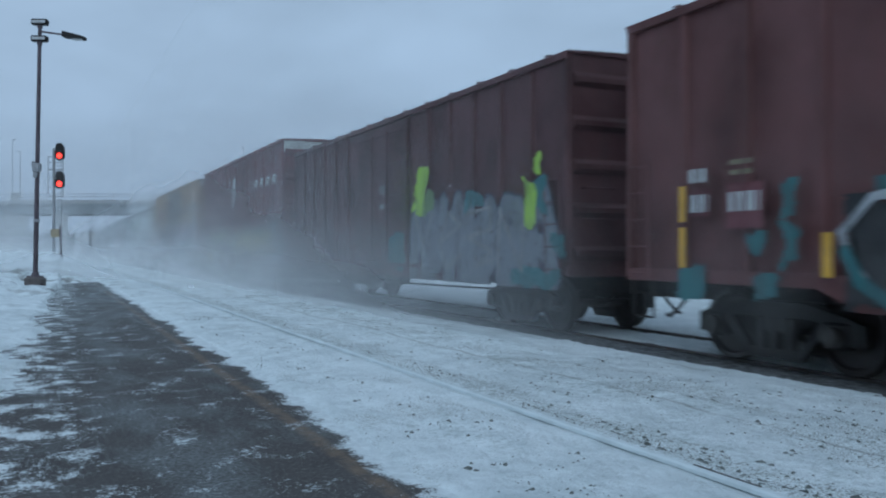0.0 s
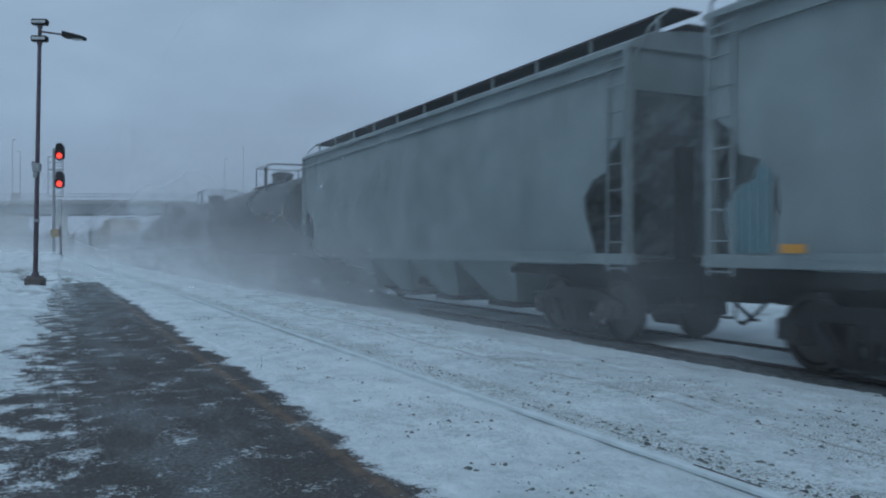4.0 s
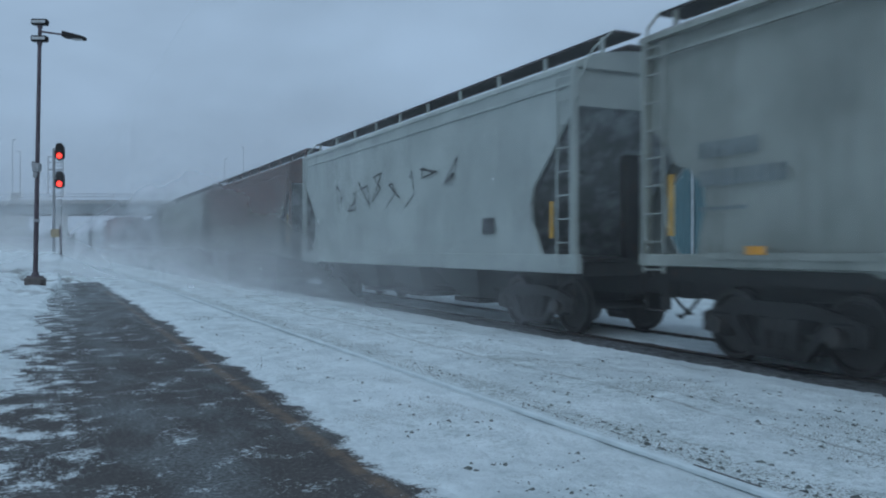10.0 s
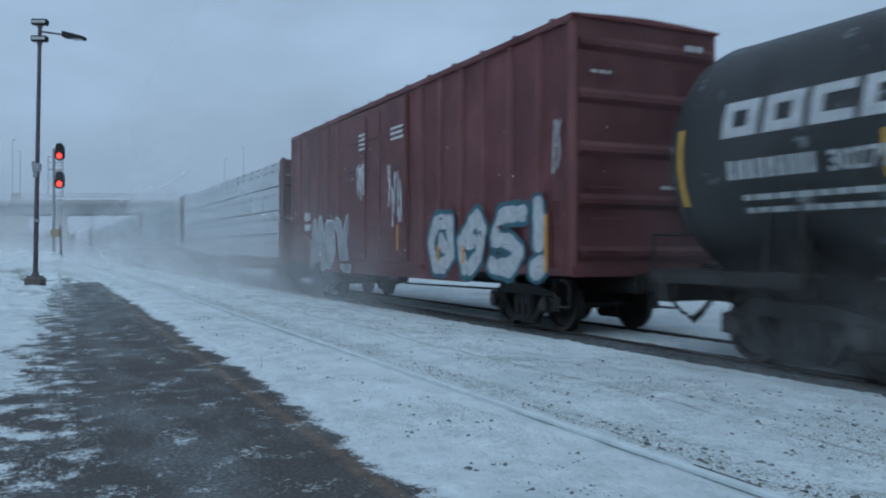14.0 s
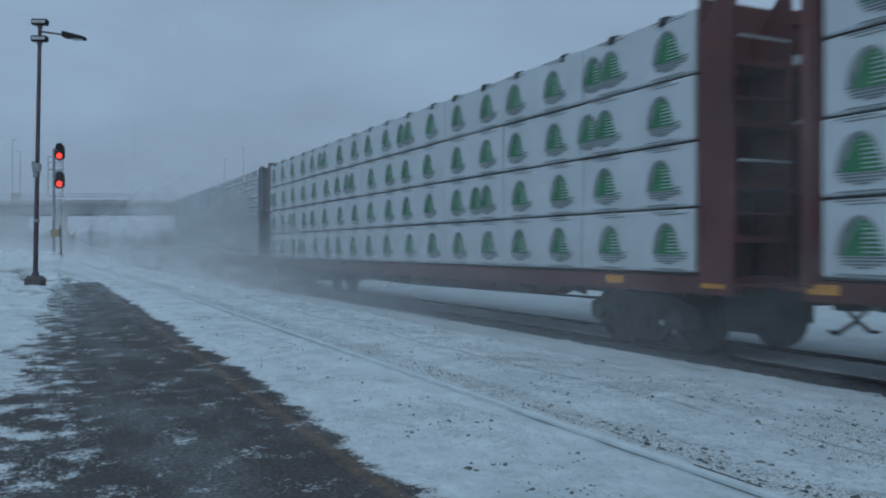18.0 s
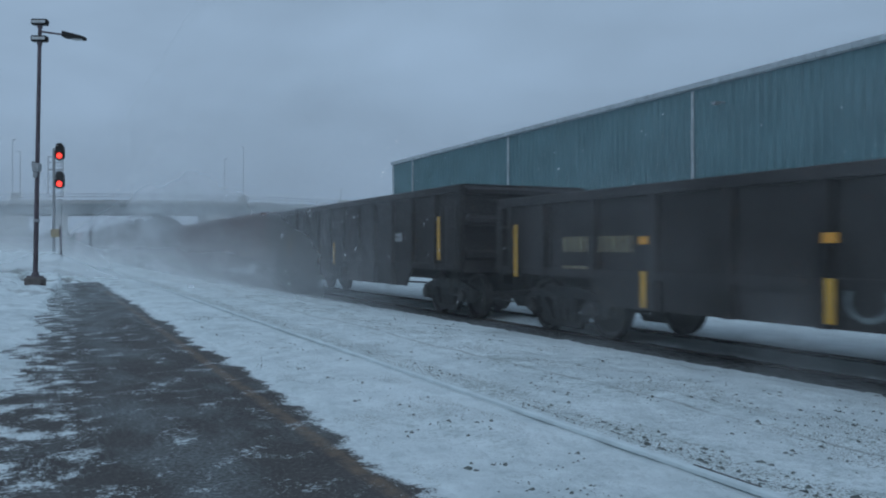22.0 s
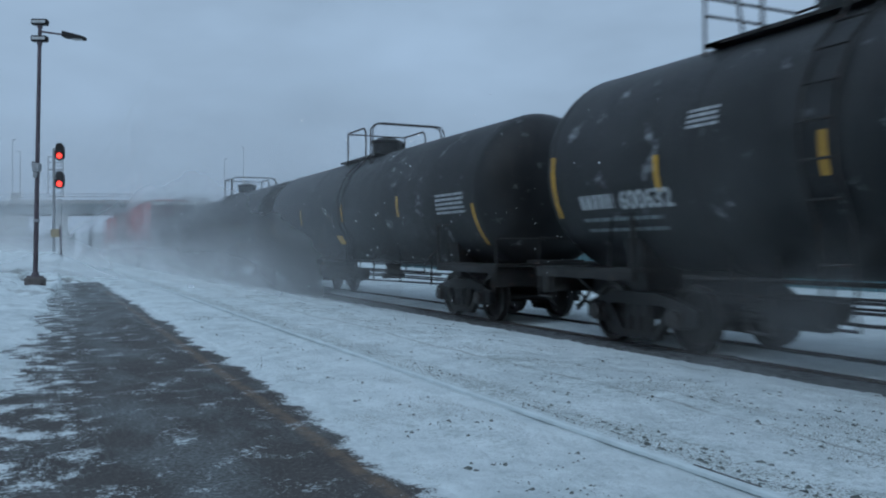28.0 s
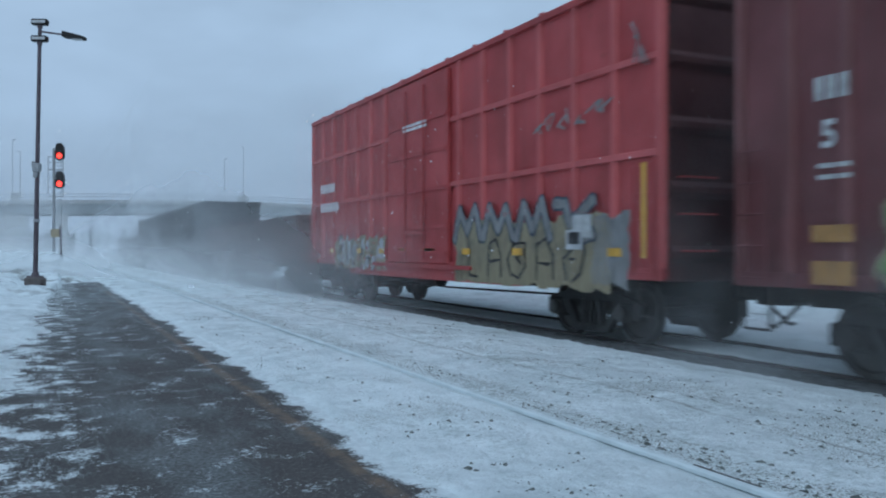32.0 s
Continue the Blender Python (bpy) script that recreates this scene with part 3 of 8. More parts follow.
def far_woods():
    """A ragged belt of leafless trees: many thin overlapping crowns and stems."""
    rng = random.Random(12)
    s = Shape()
    for i in range(420):
        x, y = rng.uniform(-110, 150), rng.uniform(236, 262)
        h = rng.uniform(5.5, 8.2) + 1.6 * noise.noise((x * 0.05, 0.0, 4.0))
        s.tube((x, y, -0.5), (x + rng.uniform(-0.3, 0.3), y, h * 0.6), 0.16, 5, 0.08)
        for k in range(9):
            a = rng.uniform(0, 6.28)
            z = h * rng.uniform(0.25, 0.7)
            r = h * 0.22
            s.tube((x, y, z), (x + r * math.cos(a), y + r * math.sin(a), min(h, z + r * rng.uniform(0.6, 1.3))), 0.13, 4, 0.03)
        for k in range(5):
            px, pz = x + rng.uniform(-1.2, 1.2), h * rng.uniform(0.1, 0.78)
            q = rng.uniform(0.5, 1.1)
            s.poly([(px - q, y, pz), (px, y - 0.3, pz - q * 0.7), (px + q, y, pz + 0.1), (px + 0.2 * q, y + 0.3, pz + q * 0.9)])
    tagged(new("far_woods", s.mesh("far_woods", WOODS)), "belt of bare dark trees in the haze beyond the bridge", "trees", kind="stuff")


far_woods()


def bare_tree(x, y, h, seed):
    """A leafless tree behind the buildings: trunk, limbs and twigs."""
    rng = random.Random(seed)
    t = thing("bare_tree", "leafless tree standing in the haze behind the bridge end", "tree", "bare trees by the bridge", at=pose(x, y, 0))
    part("trunk", Shape().tube((0, 0, -0.5), (0.1, 0, h * 0.45), 0.2, 7, 0.12), WOODS, t)
    s = Shape()

    def grow(p, d, length, r, level):
        q = p + d * length
        s.tube(p, q, r, 5, r * 0.6)
        if level:
            for _ in range(4):
                e = (d + Vector((rng.uniform(-0.8, 0.8), rng.uniform(-0.8, 0.8), rng.uniform(-0.1, 0.6)))).normalized()
                grow(p + d * length * rng.uniform(0.45, 1.0), e, length * rng.uniform(0.55, 0.8), r * 0.55, level - 1)
    for _ in range(5):
        grow(Vector((0.05, 0, h * rng.uniform(0.25, 0.45))), Vector((rng.uniform(-0.7, 0.7), rng.uniform(-0.7, 0.7), 1)).normalized(), h * 0.24, 0.08, 3)
    part("crown", s, WOODS, t)


for _x, _y, _h, _s in ((57.5, 150, 10.5, 1), (61.0, 156, 11.5, 2), (65.0, 152, 10.0, 3)):
    bare_tree(_x, _y, _h, _s)

# ---------------------------------------------------------------- warehouse
TEAL = paint("teal_ribbed_cladding", (0.092, 0.185, 0.205), 0.02, 0.5, grime=0.06, fade=0.85)
TRIM = plain("pale_grey_flashing", (0.42, 0.46, 0.48), 0.5)


def warehouse():
    x0, ye, yn, eave = 24.0, 59.0, -30.0, 8.06
    t = thing("warehouse", "long teal metal-clad warehouse with pale eave flashing", "warehouse", kind="",
              at=pose(x0, ye, 0, 0, 0, -0.75) @ Matrix.Translation((-x0, -ye, 0)))
    w = part("wall", Shape().box(x0, x0 + 28, yn, ye, -0.5, eave - 0.05), TEAL, t)
    s = Shape()                                        # standing ribs of the cladding
    y = yn
    while y < ye - 0.2:
        s.prism([(x0, y), (x0 - 0.05, y + 0.04), (x0 - 0.05, y + 0.12), (x0, y + 0.16)], -0.3, eave - 0.3, "z")
        y += 0.40
    part("cladding_ribs", s, TEAL, w)
    part("eave_flashing", Shape().prism([(x0 - 0.16, eave - 0.20), (x0 - 0.02, eave - 0.24), (x0 + 0.05, eave + 0.02), (x0 - 0.16, eave)], yn, ye + 0.15, "y"), TRIM, t)
    part("roof", Shape().prism([(x0, eave), (x0 + 14, eave + 0.9), (x0 + 28, eave), (x0 + 28, eave - 0.1), (x0, eave - 0.1)], yn, ye, "y"), TRIM, t)
    part("corner_flashing", Shape().box(x0 - 0.07, x0 + 0.2, ye - 0.2, ye + 0.05, -0.3, eave - 0.3), TRIM, t)
    me = Shape().box(-0.17, -0.055, -0.05, 0.05, -0.3, eave - 0.3, 0.02).mesh("downpipe", TRIM)
    for yy in (54.9, 40.9, 25.8, 11.2, -3.4):
        part("downpipe", me, TRIM, t, "pale grey downpipe", at=(x0, yy, 0))
    lamp = part("wall_lamp", Shape().box(x0 - 0.5, x0 - 0.05, 24.08, 24.13, 7.02, 7.07).box(x0 - 0.6, x0 - 0.36, 24.0, 24.2, 6.93, 7.03), GALV, t)


warehouse()

# ---------------------------------------------------------------- wagons: common parts
# A wagon's origin lies on the rail heads at its middle; -x is the side towards the platform, -y its leading end.
TRAIN_X = 8.90
HALF = 1.50
_shared = {}


def shared(key, make):
    if key not in _shared:
        _shared[key] = make()
    return _shared[key]


def side_frame_mesh():
    s = Shape()
    s.prism([(-1.22, 0.36), (-1.22, 0.60), (-0.98, 0.68), (-0.45, 0.80), (0.45, 0.80), (0.98, 0.68), (1.22, 0.60), (1.22, 0.36),
             (1.02, 0.36), (0.98, 0.52), (0.5, 0.62), (-0.5, 0.62), (-0.98, 0.52), (-1.02, 0.36)], -0.06, 0.06, "x")
    s.prism([(-0.78, 0.55), (-0.64, 0.60), (-0.36, 0.24), (0.36, 0.24), (0.64, 0.60), (0.78, 0.55), (0.42, 0.12), (-0.42, 0.12)], -0.06, 0.06, "x")
    for y in (-0.22, 0, 0.22):
        s.spin([(0.2, 0.085), (0.6, 0.085)], centre=(0, y, 0), axis="z", sides=8)
    for y in (-0.89, 0.89):
        s.box(-0.10, 0.08, y - 0.15, y + 0.15, 0.32, 0.62, 0.03)
    return s.mesh("side_frame", BLACK_IRON)


def wheelset_mesh():
    s = Shape()
    for sx in (-1, 1):
        c = 0.755 * sx
        pr = [(c - 0.02 * sx, 0.06), (c - 0.02 * sx, 0.14), (c + 0.0, 0.17), (c + 0.015 * sx, 0.36), (c + 0.07 * sx, 0.39), (c + 0.07 * sx, 0.455),
              (c - 0.05 * sx, 0.46), (c - 0.07 * sx, 0.485), (c - 0.075 * sx, 0.40), (c - 0.02 * sx, 0.36), (c - 0.03 * sx, 0.15), (c - 0.06 * sx, 0.06)]
        s.spin(pr, centre=(0, 0, 0.46), axis="x", sides=28)
    s.spin([(-1.12, 0.07), (1.12, 0.07)], centre=(0, 0, 0.46), axis="x", sides=10)
    for sx in (-1, 1):
        s.spin([(1.05 * sx, 0.12), (1.19 * sx, 0.12), (1.21 * sx, 0.08)], centre=(0, 0, 0.46), axis="x", sides=10)
    return s.mesh("wheelset", TREAD, True)


def truck(parent, y):
    b = part("truck", shared("bolster", lambda: Shape().box(-1.05, 1.05, -0.22, 0.22, 0.42, 0.76, 0.04).spin([(0.76, 0.2), (0.9, 0.2)], axis="z", sides=12)
                             .mesh("truck", BLACK_IRON)), BLACK_IRON, parent, "black cast bogie", at=(0, y, 0))
    for x in (-1.0, 1.0):
        part("side_frame", shared("side_frame", side_frame_mesh), BLACK_IRON, b, at=(x, 0, 0))
    for yy in (-0.89, 0.89):
        part("wheelset", shared("wheelset", wheelset_mesh), TREAD, b, at=(0, yy, 0))
    part("brake_beam", shared("brake_beam", lambda: Shape().box(-0.7, 0.7, -0.38, -0.30, 0.34, 0.46).box(-0.7, 0.7, 0.30, 0.38, 0.34, 0.46).mesh("brake_beam", BLACK_IRON)), BLACK_IRON, b)


def coupler_mesh():
    s = Shape().box(-0.12, 0.12, -0.5, 0.35, 0.74, 0.98, 0.02)
    s.prism([(-0.2, -0.5), (0.1, -0.5), (0.22, -0.72), (0.12, -0.8), (0.02, -0.68), (-0.08, -0.66), (-0.14, -0.82), (-0.26, -0.76)], 0.68, 1.02, "z")
    s.path([(0.3, -0.1, 0.8), (0.33, -0.35, 0.55), (0.3, -0.6, 0.40), (0.2, -0.78, 0.42)], 0.025)
    return s.mesh("coupler", BLACK_IRON)


def running_gear(w, L, inset=2.2, sill=True):
    for y in (-L / 2 + inset, L / 2 - inset):
        truck(w, y)
    me = shared("coupler", coupler_mesh)
    part("coupler", me, BLACK_IRON, w, at=(0, -L / 2 + 0.1, 0))
    part("coupler", me, BLACK_IRON, w, at=pose(0, L / 2 - 0.1, 0, 0, 0, 180))
    if sill:
        part("centre_sill", Shape().box(-0.25, 0.25, -L / 2, L / 2, 0.70, 1.02), UNDER, w)
    s = Shape().spin([(-0.5, 0.0), (-0.48, 0.16), (0.48, 0.16), (0.5, 0.0)], centre=(-0.7, 0.9, 0.72), axis="y", sides=12)
    part("air_reservoir", s, UNDER, w)
    s = Shape().path([(-0.6, -L / 2 + 3.6, 0.62), (-0.6, 0.2, 0.56), (-0.5, L / 2 - 3.6, 0.62)], 0.025)
    part("brake_rod", s, UNDER, w)


def ladder_mesh(z0, z1, width=0.42):
    s = Shape()
    for y in (-width / 2, width / 2):
        s.box(-0.075, -0.055, y - 0.02, y + 0.02, z0, z1)
    k = max(2, int((z1 - z0) / 0.38))
    for i in range(k + 1):
        z = z0 + 0.05 + (z1 - z0 - 0.1) * i / k
        s.tube((-0.07, -width / 2, z), (-0.07, width / 2, z), 0.012, 6)
    return s


def stirrup_mesh():
    return Shape().path([(-0.02, -0.2, 0.95), (-0.02, -0.2, 0.5), (-0.02, 0.2, 0.5), (-0.02, 0.2, 0.95)], 0.018)


# surfaces that lettering and paint lie on: (along the reading direction, height) to a point of the wagon
def flat(x=-HALF, off=0.004):
    return lambda a, h: (x - off, -a, h)


def curved(r, zc, off=0.006):
    """a along, h metres up the shell from its waist."""
    return lambda a, h: (-(r + off) * math.cos(h / r), -a, zc + (r + off) * math.sin(h / r))


def head(L, r, zc, off=0.02):
    """The domed leading end of a tank: (across, height above the rails)."""
    def at(p, q):
        k = min(0.98, (p * p + (q - zc) ** 2) / (r * r))
        return (p, -(L / 2 - RIM) - DISH * math.sqrt(1 - k) - off, q)
    return at


def decal(name, polys, surf, mat, parent, label=""):
    s = Shape()
    for p in polys:
        s.poly([surf(a, h) for a, h in p])
    me = bpy.data.meshes.new(name)
    me.from_pydata(s.v, [], s.f)
    me.materials.append(mat)
    ob = part(name, me, mat, parent, label)
    if len(polys) > 1 and name != "reflector":
        ob["kind"] = "stuff"
    return ob


def rect(a0, a1, h0, h1, k=1, slant=0.0):
    """Rectangles from a0 to a1; k slices up, so that it can wrap."""
    out = []
    for i in range(k):
        u, v = h0 + (h1 - h0) * i / k, h0 + (h1 - h0) * (i + 1) / k
        du, dv = slant * (u - h0), slant * (v - h0)
        out.append([(a0 + du, u), (a1 + du, u), (a1 + dv, v), (a0 + dv, v)])
    return out


def writing(text, a, h, size, surf, mat, parent, name="lettering"):
    """Raised letters laid on a surface, from a along, foot at h."""
    me = letters(text, size, mat).copy()
    for v in me.vertices:
        x, y, z = v.co
        p = Vector(surf(a + x, h + z))
        p.x -= 0.012
        if y < 0:
            p.x -= 0.002
        v.co = p
    return part(name, me, mat, parent)


def bars(rows, surf, mat, parent, name="stencil_bars"):
    """rows: (a0, a1, h0, h1); small rows break into word-long bars, tall ones into single strokes."""
    rng = random.Random(int(abs(rows[0][0]) * 100) + 7)
    polys = []
    for a0, a1, h0, h1 in rows:
        a, h = a0, h1 - h0
        while a < a1 - 0.02:
            b = min(a1, a + (h * rng.uniform(1.6, 4.5) if h < 0.13 else h * rng.uniform(0.34, 0.55)))
            polys += rect(a, b, h0, h1)
            a = b + (h * 0.6 if h < 0.13 else h * 0.22)
    return decal(name, polys, surf, mat, parent)


def blocks(count, a0, a1, h0, h1, surf, mat, parent, name="emblem", slant=0.0, gap=0.18, k=3):
    """A row of slotted blocks standing in for a maker's mark."""
    polys = []
    w = (a1 - a0) / count
    t = (h1 - h0) * 0.27

    def lean(p):
        return [[(a + slant * (h - h0), h) for a, h in q] for q in p]
    for i in range(count):
        u, v = a0 + i * w, a0 + (i + 1) * w - w * gap
        tw = (v - u) * 0.30
        polys += rect(u, u + tw, h0, h1, k)
        polys += rect(u + tw, v, h1 - t, h1) + rect(u + tw, v, h0, h0 + t)
        if i % 3 != 2:
            polys += rect(v - tw, v, h0 + t, h1 - t, k)
    return decal(name, lean(polys), surf, mat, parent)


def smooth_field(rng, na, nh, step):
    """A soft random field between -1 and 1 on a grid."""
    ga, gh = na // step + 3, nh // step + 3
    base = np.array([[rng.uniform(-1, 1) for _ in range(gh)] for _ in range(ga)])
    ia, ih = np.arange(na) / step, np.arange(nh) / step
    a0, h0 = ia.astype(int), ih.astype(int)
    fa, fh = (ia - a0)[:, None], (ih - h0)[None, :]
    fa, fh = fa * fa * (3 - 2 * fa), fh * fh * (3 - 2 * fh)
    g = lambda p, q: base[np.ix_(a0 + p, h0 + q)]
    return (g(0, 0) * (1 - fa) + g(1, 0) * fa) * (1 - fh) + (g(0, 1) * (1 - fa) + g(1, 1) * fa) * fh


def stroke_distance(strokes, A, H):
    d = np.full(A.shape, 9.0)
    for pts in strokes:
        for (a, b), (c, e) in zip(pts[:-1], pts[1:]):
            da, dh = c - a, e - b
            t = np.clip(((A - a) * da + (H - b) * dh) / (da * da + dh * dh + 1e-9), 0, 1)
            d = np.minimum(d, np.hypot(A - a - t * da, H - b - t * dh))
    return d


def sprayed(name, mask, a0, h0, cell, surf, mat, parent, label=""):
    """Paint laid where the mask is set, row by row in runs, so that no two faces overlap."""
    polys = []
    for j in range(mask.shape[1]):
        col = mask[:, j]
        i, n = 0, len(col)
        while i < n:
            if col[i]:
                k = i
                while k < n and col[k]:
                    k += 1
                polys.append([(a0 + i * cell, h0 + j * cell), (a0 + k * cell, h0 + j * cell), (a0 + k * cell, h0 + (j + 1) * cell), (a0 + i * cell, h0 + (j + 1) * cell)])
                i = k
            else:
                i += 1
    if polys:
        decal(name, polys, surf, mat, parent, label)


def canvas(a0, a1, h0, h1, cell, pad):
    na, nh = int((a1 - a0 + 2 * pad) / cell), int((h1 - h0 + 2 * pad) / cell)
    A = a0 - pad + (np.arange(na) + 0.5)[:, None] * cell + np.zeros((1, nh))
    H = h0 - pad + (np.arange(nh) + 0.5)[None, :] * cell + np.zeros((na, 1))
    return A, H, na, nh


def graffiti(parent, a0, a1, h0, h1, back, fill, line, seed, x=-HALF, n=None, ragged=0.12, letters_w=0.85, accent_mat=None):
    """Sprayed piece without words: a ragged cloud, bulging bent strokes, an outline, worn patches."""
    rng = random.Random(seed)
    cell, pad = 0.025, 0.3
    A, H, na, nh = canvas(a0, a1, h0, h1, cell, pad)
    hh = h1 - h0
    n = n or max(2, round((a1 - a0) / (hh * letters_w)))
    w = (a1 - a0) / n
    strokes = []
    for i in range(n):
        u = a0 + i * w
        P = lambda p, q: (u + w * (0.1 + 0.8 * p), h0 + hh * (0.12 + 0.76 * q))
        m = rng.randrange(5, 8)
        pts = [P(rng.uniform(-0.12, 1.12), (0.05 if k % 2 else 0.95) + rng.uniform(-0.25, 0.25) * (1 if k % 2 else 1)) for k in range(m)]
        pts = [(min(max(p, a0), a1), min(max(q, h0), h1)) for p, q in pts]
        strokes.append(pts)
    tw = min(w, hh) * 0.32
    soft = smooth_field(rng, na, nh, 7)
    worn = smooth_field(rng, na, nh, 4)
    d = stroke_distance(strokes, A, H) - tw * 0.5 * (1 + 0.35 * soft)
    inside = (A > a0 - 0.12) & (A < a1 + 0.12) & (H > max(h0 - 0.05, 0.8)) & (H < h1 + 0.15)
    # short cuts and shadows across the letters, and patches of a second colour
    cuts = [[(rng.uniform(a0, a1), rng.uniform(h0, h1))] for _ in range(5 * n)]
    for c in cuts:
        for _ in range(2):
            c.append((c[-1][0] + rng.uniform(-0.3, 0.3) * hh, c[-1][1] + rng.uniform(-0.35, 0.35) * hh))
    cut = (stroke_distance(cuts, A, H) < 0.03 * (1 + 0.8 * worn)) & inside
    mottle = smooth_field(rng, na, nh, 9)
    stroke = (d < 0) & (worn > -0.72) & inside & ~cut
    accent = stroke & (mottle > 0.32)
    stroke = stroke & ~accent
    edge = (d >= 0) & (d < tw * 0.26) & inside & ~cut if line is not None else np.zeros_like(stroke)
    surf = flat(x, 0.012)
    args = (a0 - pad, h0 - pad, cell, surf)
    sprayed("graffiti_stroke", stroke, *args, fill, parent)
    sprayed("graffiti_patch", accent, *args, accent_mat or line or back or fill, parent)
    sprayed("graffiti_shadow", cut & (d < tw * 0.5), *args, BLK if line is not BLK else fill, parent)
    stroke = stroke | accent | cut
    if line is not None:
        sprayed("graffiti_outline", edge, *args, line, parent)
    if back is not None:
        reach = np.minimum(np.minimum(A - a0, a1 - A), np.minimum(H - h0, h1 - H)) + 0.14 + ragged * soft * 1.4
        sprayed("graffiti_cloud", (reach > 0.1) & inside & ~stroke & ~edge & (worn > -0.8), *args, back, parent, "sprayed colour field")


def ribboned(name, strokes, width, surf, mat, parent, label="", cell=0.02):
    """Bands of even width along given strokes."""
    al = [a for st in strokes for a, _ in st]
    hl = [h for st in strokes for _, h in st]
    A, H, na, nh = canvas(min(al), max(al), min(hl), max(hl), cell, width)
    sprayed(name, stroke_distance(strokes, A, H) < width / 2, min(al) - width, min(hl) - width, cell, surf, mat, parent, label)


FORMS = {
    "ring": [[(0.25, 0.1), (0.1, 0.5), (0.35, 0.9), (0.75, 0.9), (0.8, 0.3), (0.5, 0.05), (0.25, 0.1)], [(0.45, 0.55), (0.6, 0.4)]],
    "leaf": [[(0.3, 0.05), (0.15, 0.5), (0.7, 0.95), (0.85, 0.7), (0.7, 0.25), (0.45, 0.05)], [(0.4, 0.5), (0.55, 0.5)]],
    "bolt": [[(0.95, 0.92), (0.4, 0.9), (0.2, 0.58), (0.6, 0.5), (0.9, 0.35), (0.6, 0.1), (0.1, 0.15)]],
    "bang": [[(0.5, 0.95), (0.55, 0.72), (0.5, 0.5)], [(0.42, 0.14), (0.58, 0.18)]],
    "arch": [[(0.05, 0.0), (0.15, 0.75), (0.4, 0.98), (0.6, 0.7), (0.62, 0.1)], [(0.62, 0.7), (0.85, 0.95), (0.98, 0.1)]],
    "kink": [[(0.1, 0.95), (0.3, 0.9), (0.5, 0.1)], [(0.95, 0.95), (0.55, 0.5), (0.95, 0.05), (0.75, 0.0)]],
    "hook": [[(0.1, 0.9), (0.85, 1.0), (0.9, 0.65), (0.15, 0.55), (0.9, 0.35), (0.4, 0.1), (1.0, 0.25)]],
    "post": [[(0.3, 0.95), (0.3, 0.05), (0.75, 0.05)]],
    "vee": [[(0.1, 0.98), (0.45, 0.45), (0.8, 0.98)], [(0.45, 0.45), (0.42, 0.05)]],
    "bow": [[(0.2, 0.05), (0.25, 0.85), (0.6, 0.98), (0.8, 0.6), (0.8, 0.05)], [(0.3, 0.45), (0.75, 0.45)]],
    "cup": [[(0.9, 0.92), (0.3, 0.85), (0.2, 0.15), (0.85, 0.05)], [(0.3, 0.5), (0.7, 0.5)]],
    "en": [[(0.12, 0.02), (0.12, 0.97), (0.75, 0.08), (0.82, 0.97)]],
    "ee": [[(0.9, 0.3), (0.35, 0.05), (0.1, 0.5), (0.45, 0.98), (0.88, 0.75), (0.2, 0.5)]],
    "wave": [[(0.0, 0.1), (0.2, 0.9), (0.45, 0.15), (0.7, 0.95), (1.0, 0.2)]],
    "fang": [[(0.05, 0.0), (0.25, 0.95), (0.5, 0.25), (0.75, 1.0), (0.95, 0.05)]],
}


def piece(parent, forms, a0, a1, h0, h1, width, fill, line, x=-HALF, upper=None, split=0.5, edge=0.07, seed=1, worn_to=-0.8, rise=0.0):
    """Sprayed letters built from FORMS: a fill (another above the split), an outline, worn patches."""
    rng = random.Random(seed)
    w = (a1 - a0) / len(forms)
    strokes = []
    for i, f in enumerate(forms):
        up = rise * i
        strokes += [[(a0 + w * (i + p) + rng.uniform(-0.03, 0.03), h0 + up + (h1 - h0) * q + rng.uniform(-0.03, 0.03)) for p, q in st] for st in FORMS[f]]
    cell, pad = 0.02, 0.45
    A, H, na, nh = canvas(a0, a1, h0, h1 + rise * len(forms), cell, pad)
    soft = smooth_field(rng, na, nh, 9)
    worn = smooth_field(rng, na, nh, 4)
    d = stroke_distance(strokes, A, H) - width * 0.5 * (1 + 0.22 * soft)
    ok = (H > 0.76) & (worn > worn_to)
    args = (a0 - pad, h0 - pad, cell, flat(x, 0.014))
    body = (d < 0) & ok
    high = body & (H > h0 + (h1 - h0) * split + 0.06 * soft) if upper is not None else np.zeros_like(body)
    sprayed("graffiti_stroke", body & ~high, *args, fill, parent)
    if upper is not None:
        sprayed("graffiti_upper", high, *args, upper, parent)
    if line is not None:
        sprayed("graffiti_outline", (d >= 0) & (d < edge) & (H > 0.76), *args, line, parent)


def cloud(parent, a0, a1, h0, h1, mat, seed, x=-HALF, ragged=0.35):
    """A ragged field of sprayed colour."""
    rng = random.Random(seed)
    cell = 0.03
    A, H, na, nh = canvas(a0, a1, h0, h1, cell, 0.4)
    soft, worn = smooth_field(rng, na, nh, 10), smooth_field(rng, na, nh, 3)
    reach = np.minimum(np.minimum(A - a0, a1 - A), np.minimum(H - h0, h1 - H)) + ragged * soft + 0.25 * ragged * worn
    sprayed("graffiti_cloud", (reach > 0) & (H > 0.76), a0 - 0.4, h0 - 0.4, cell, flat(x, 0.007), mat, parent, "sprayed colour field")


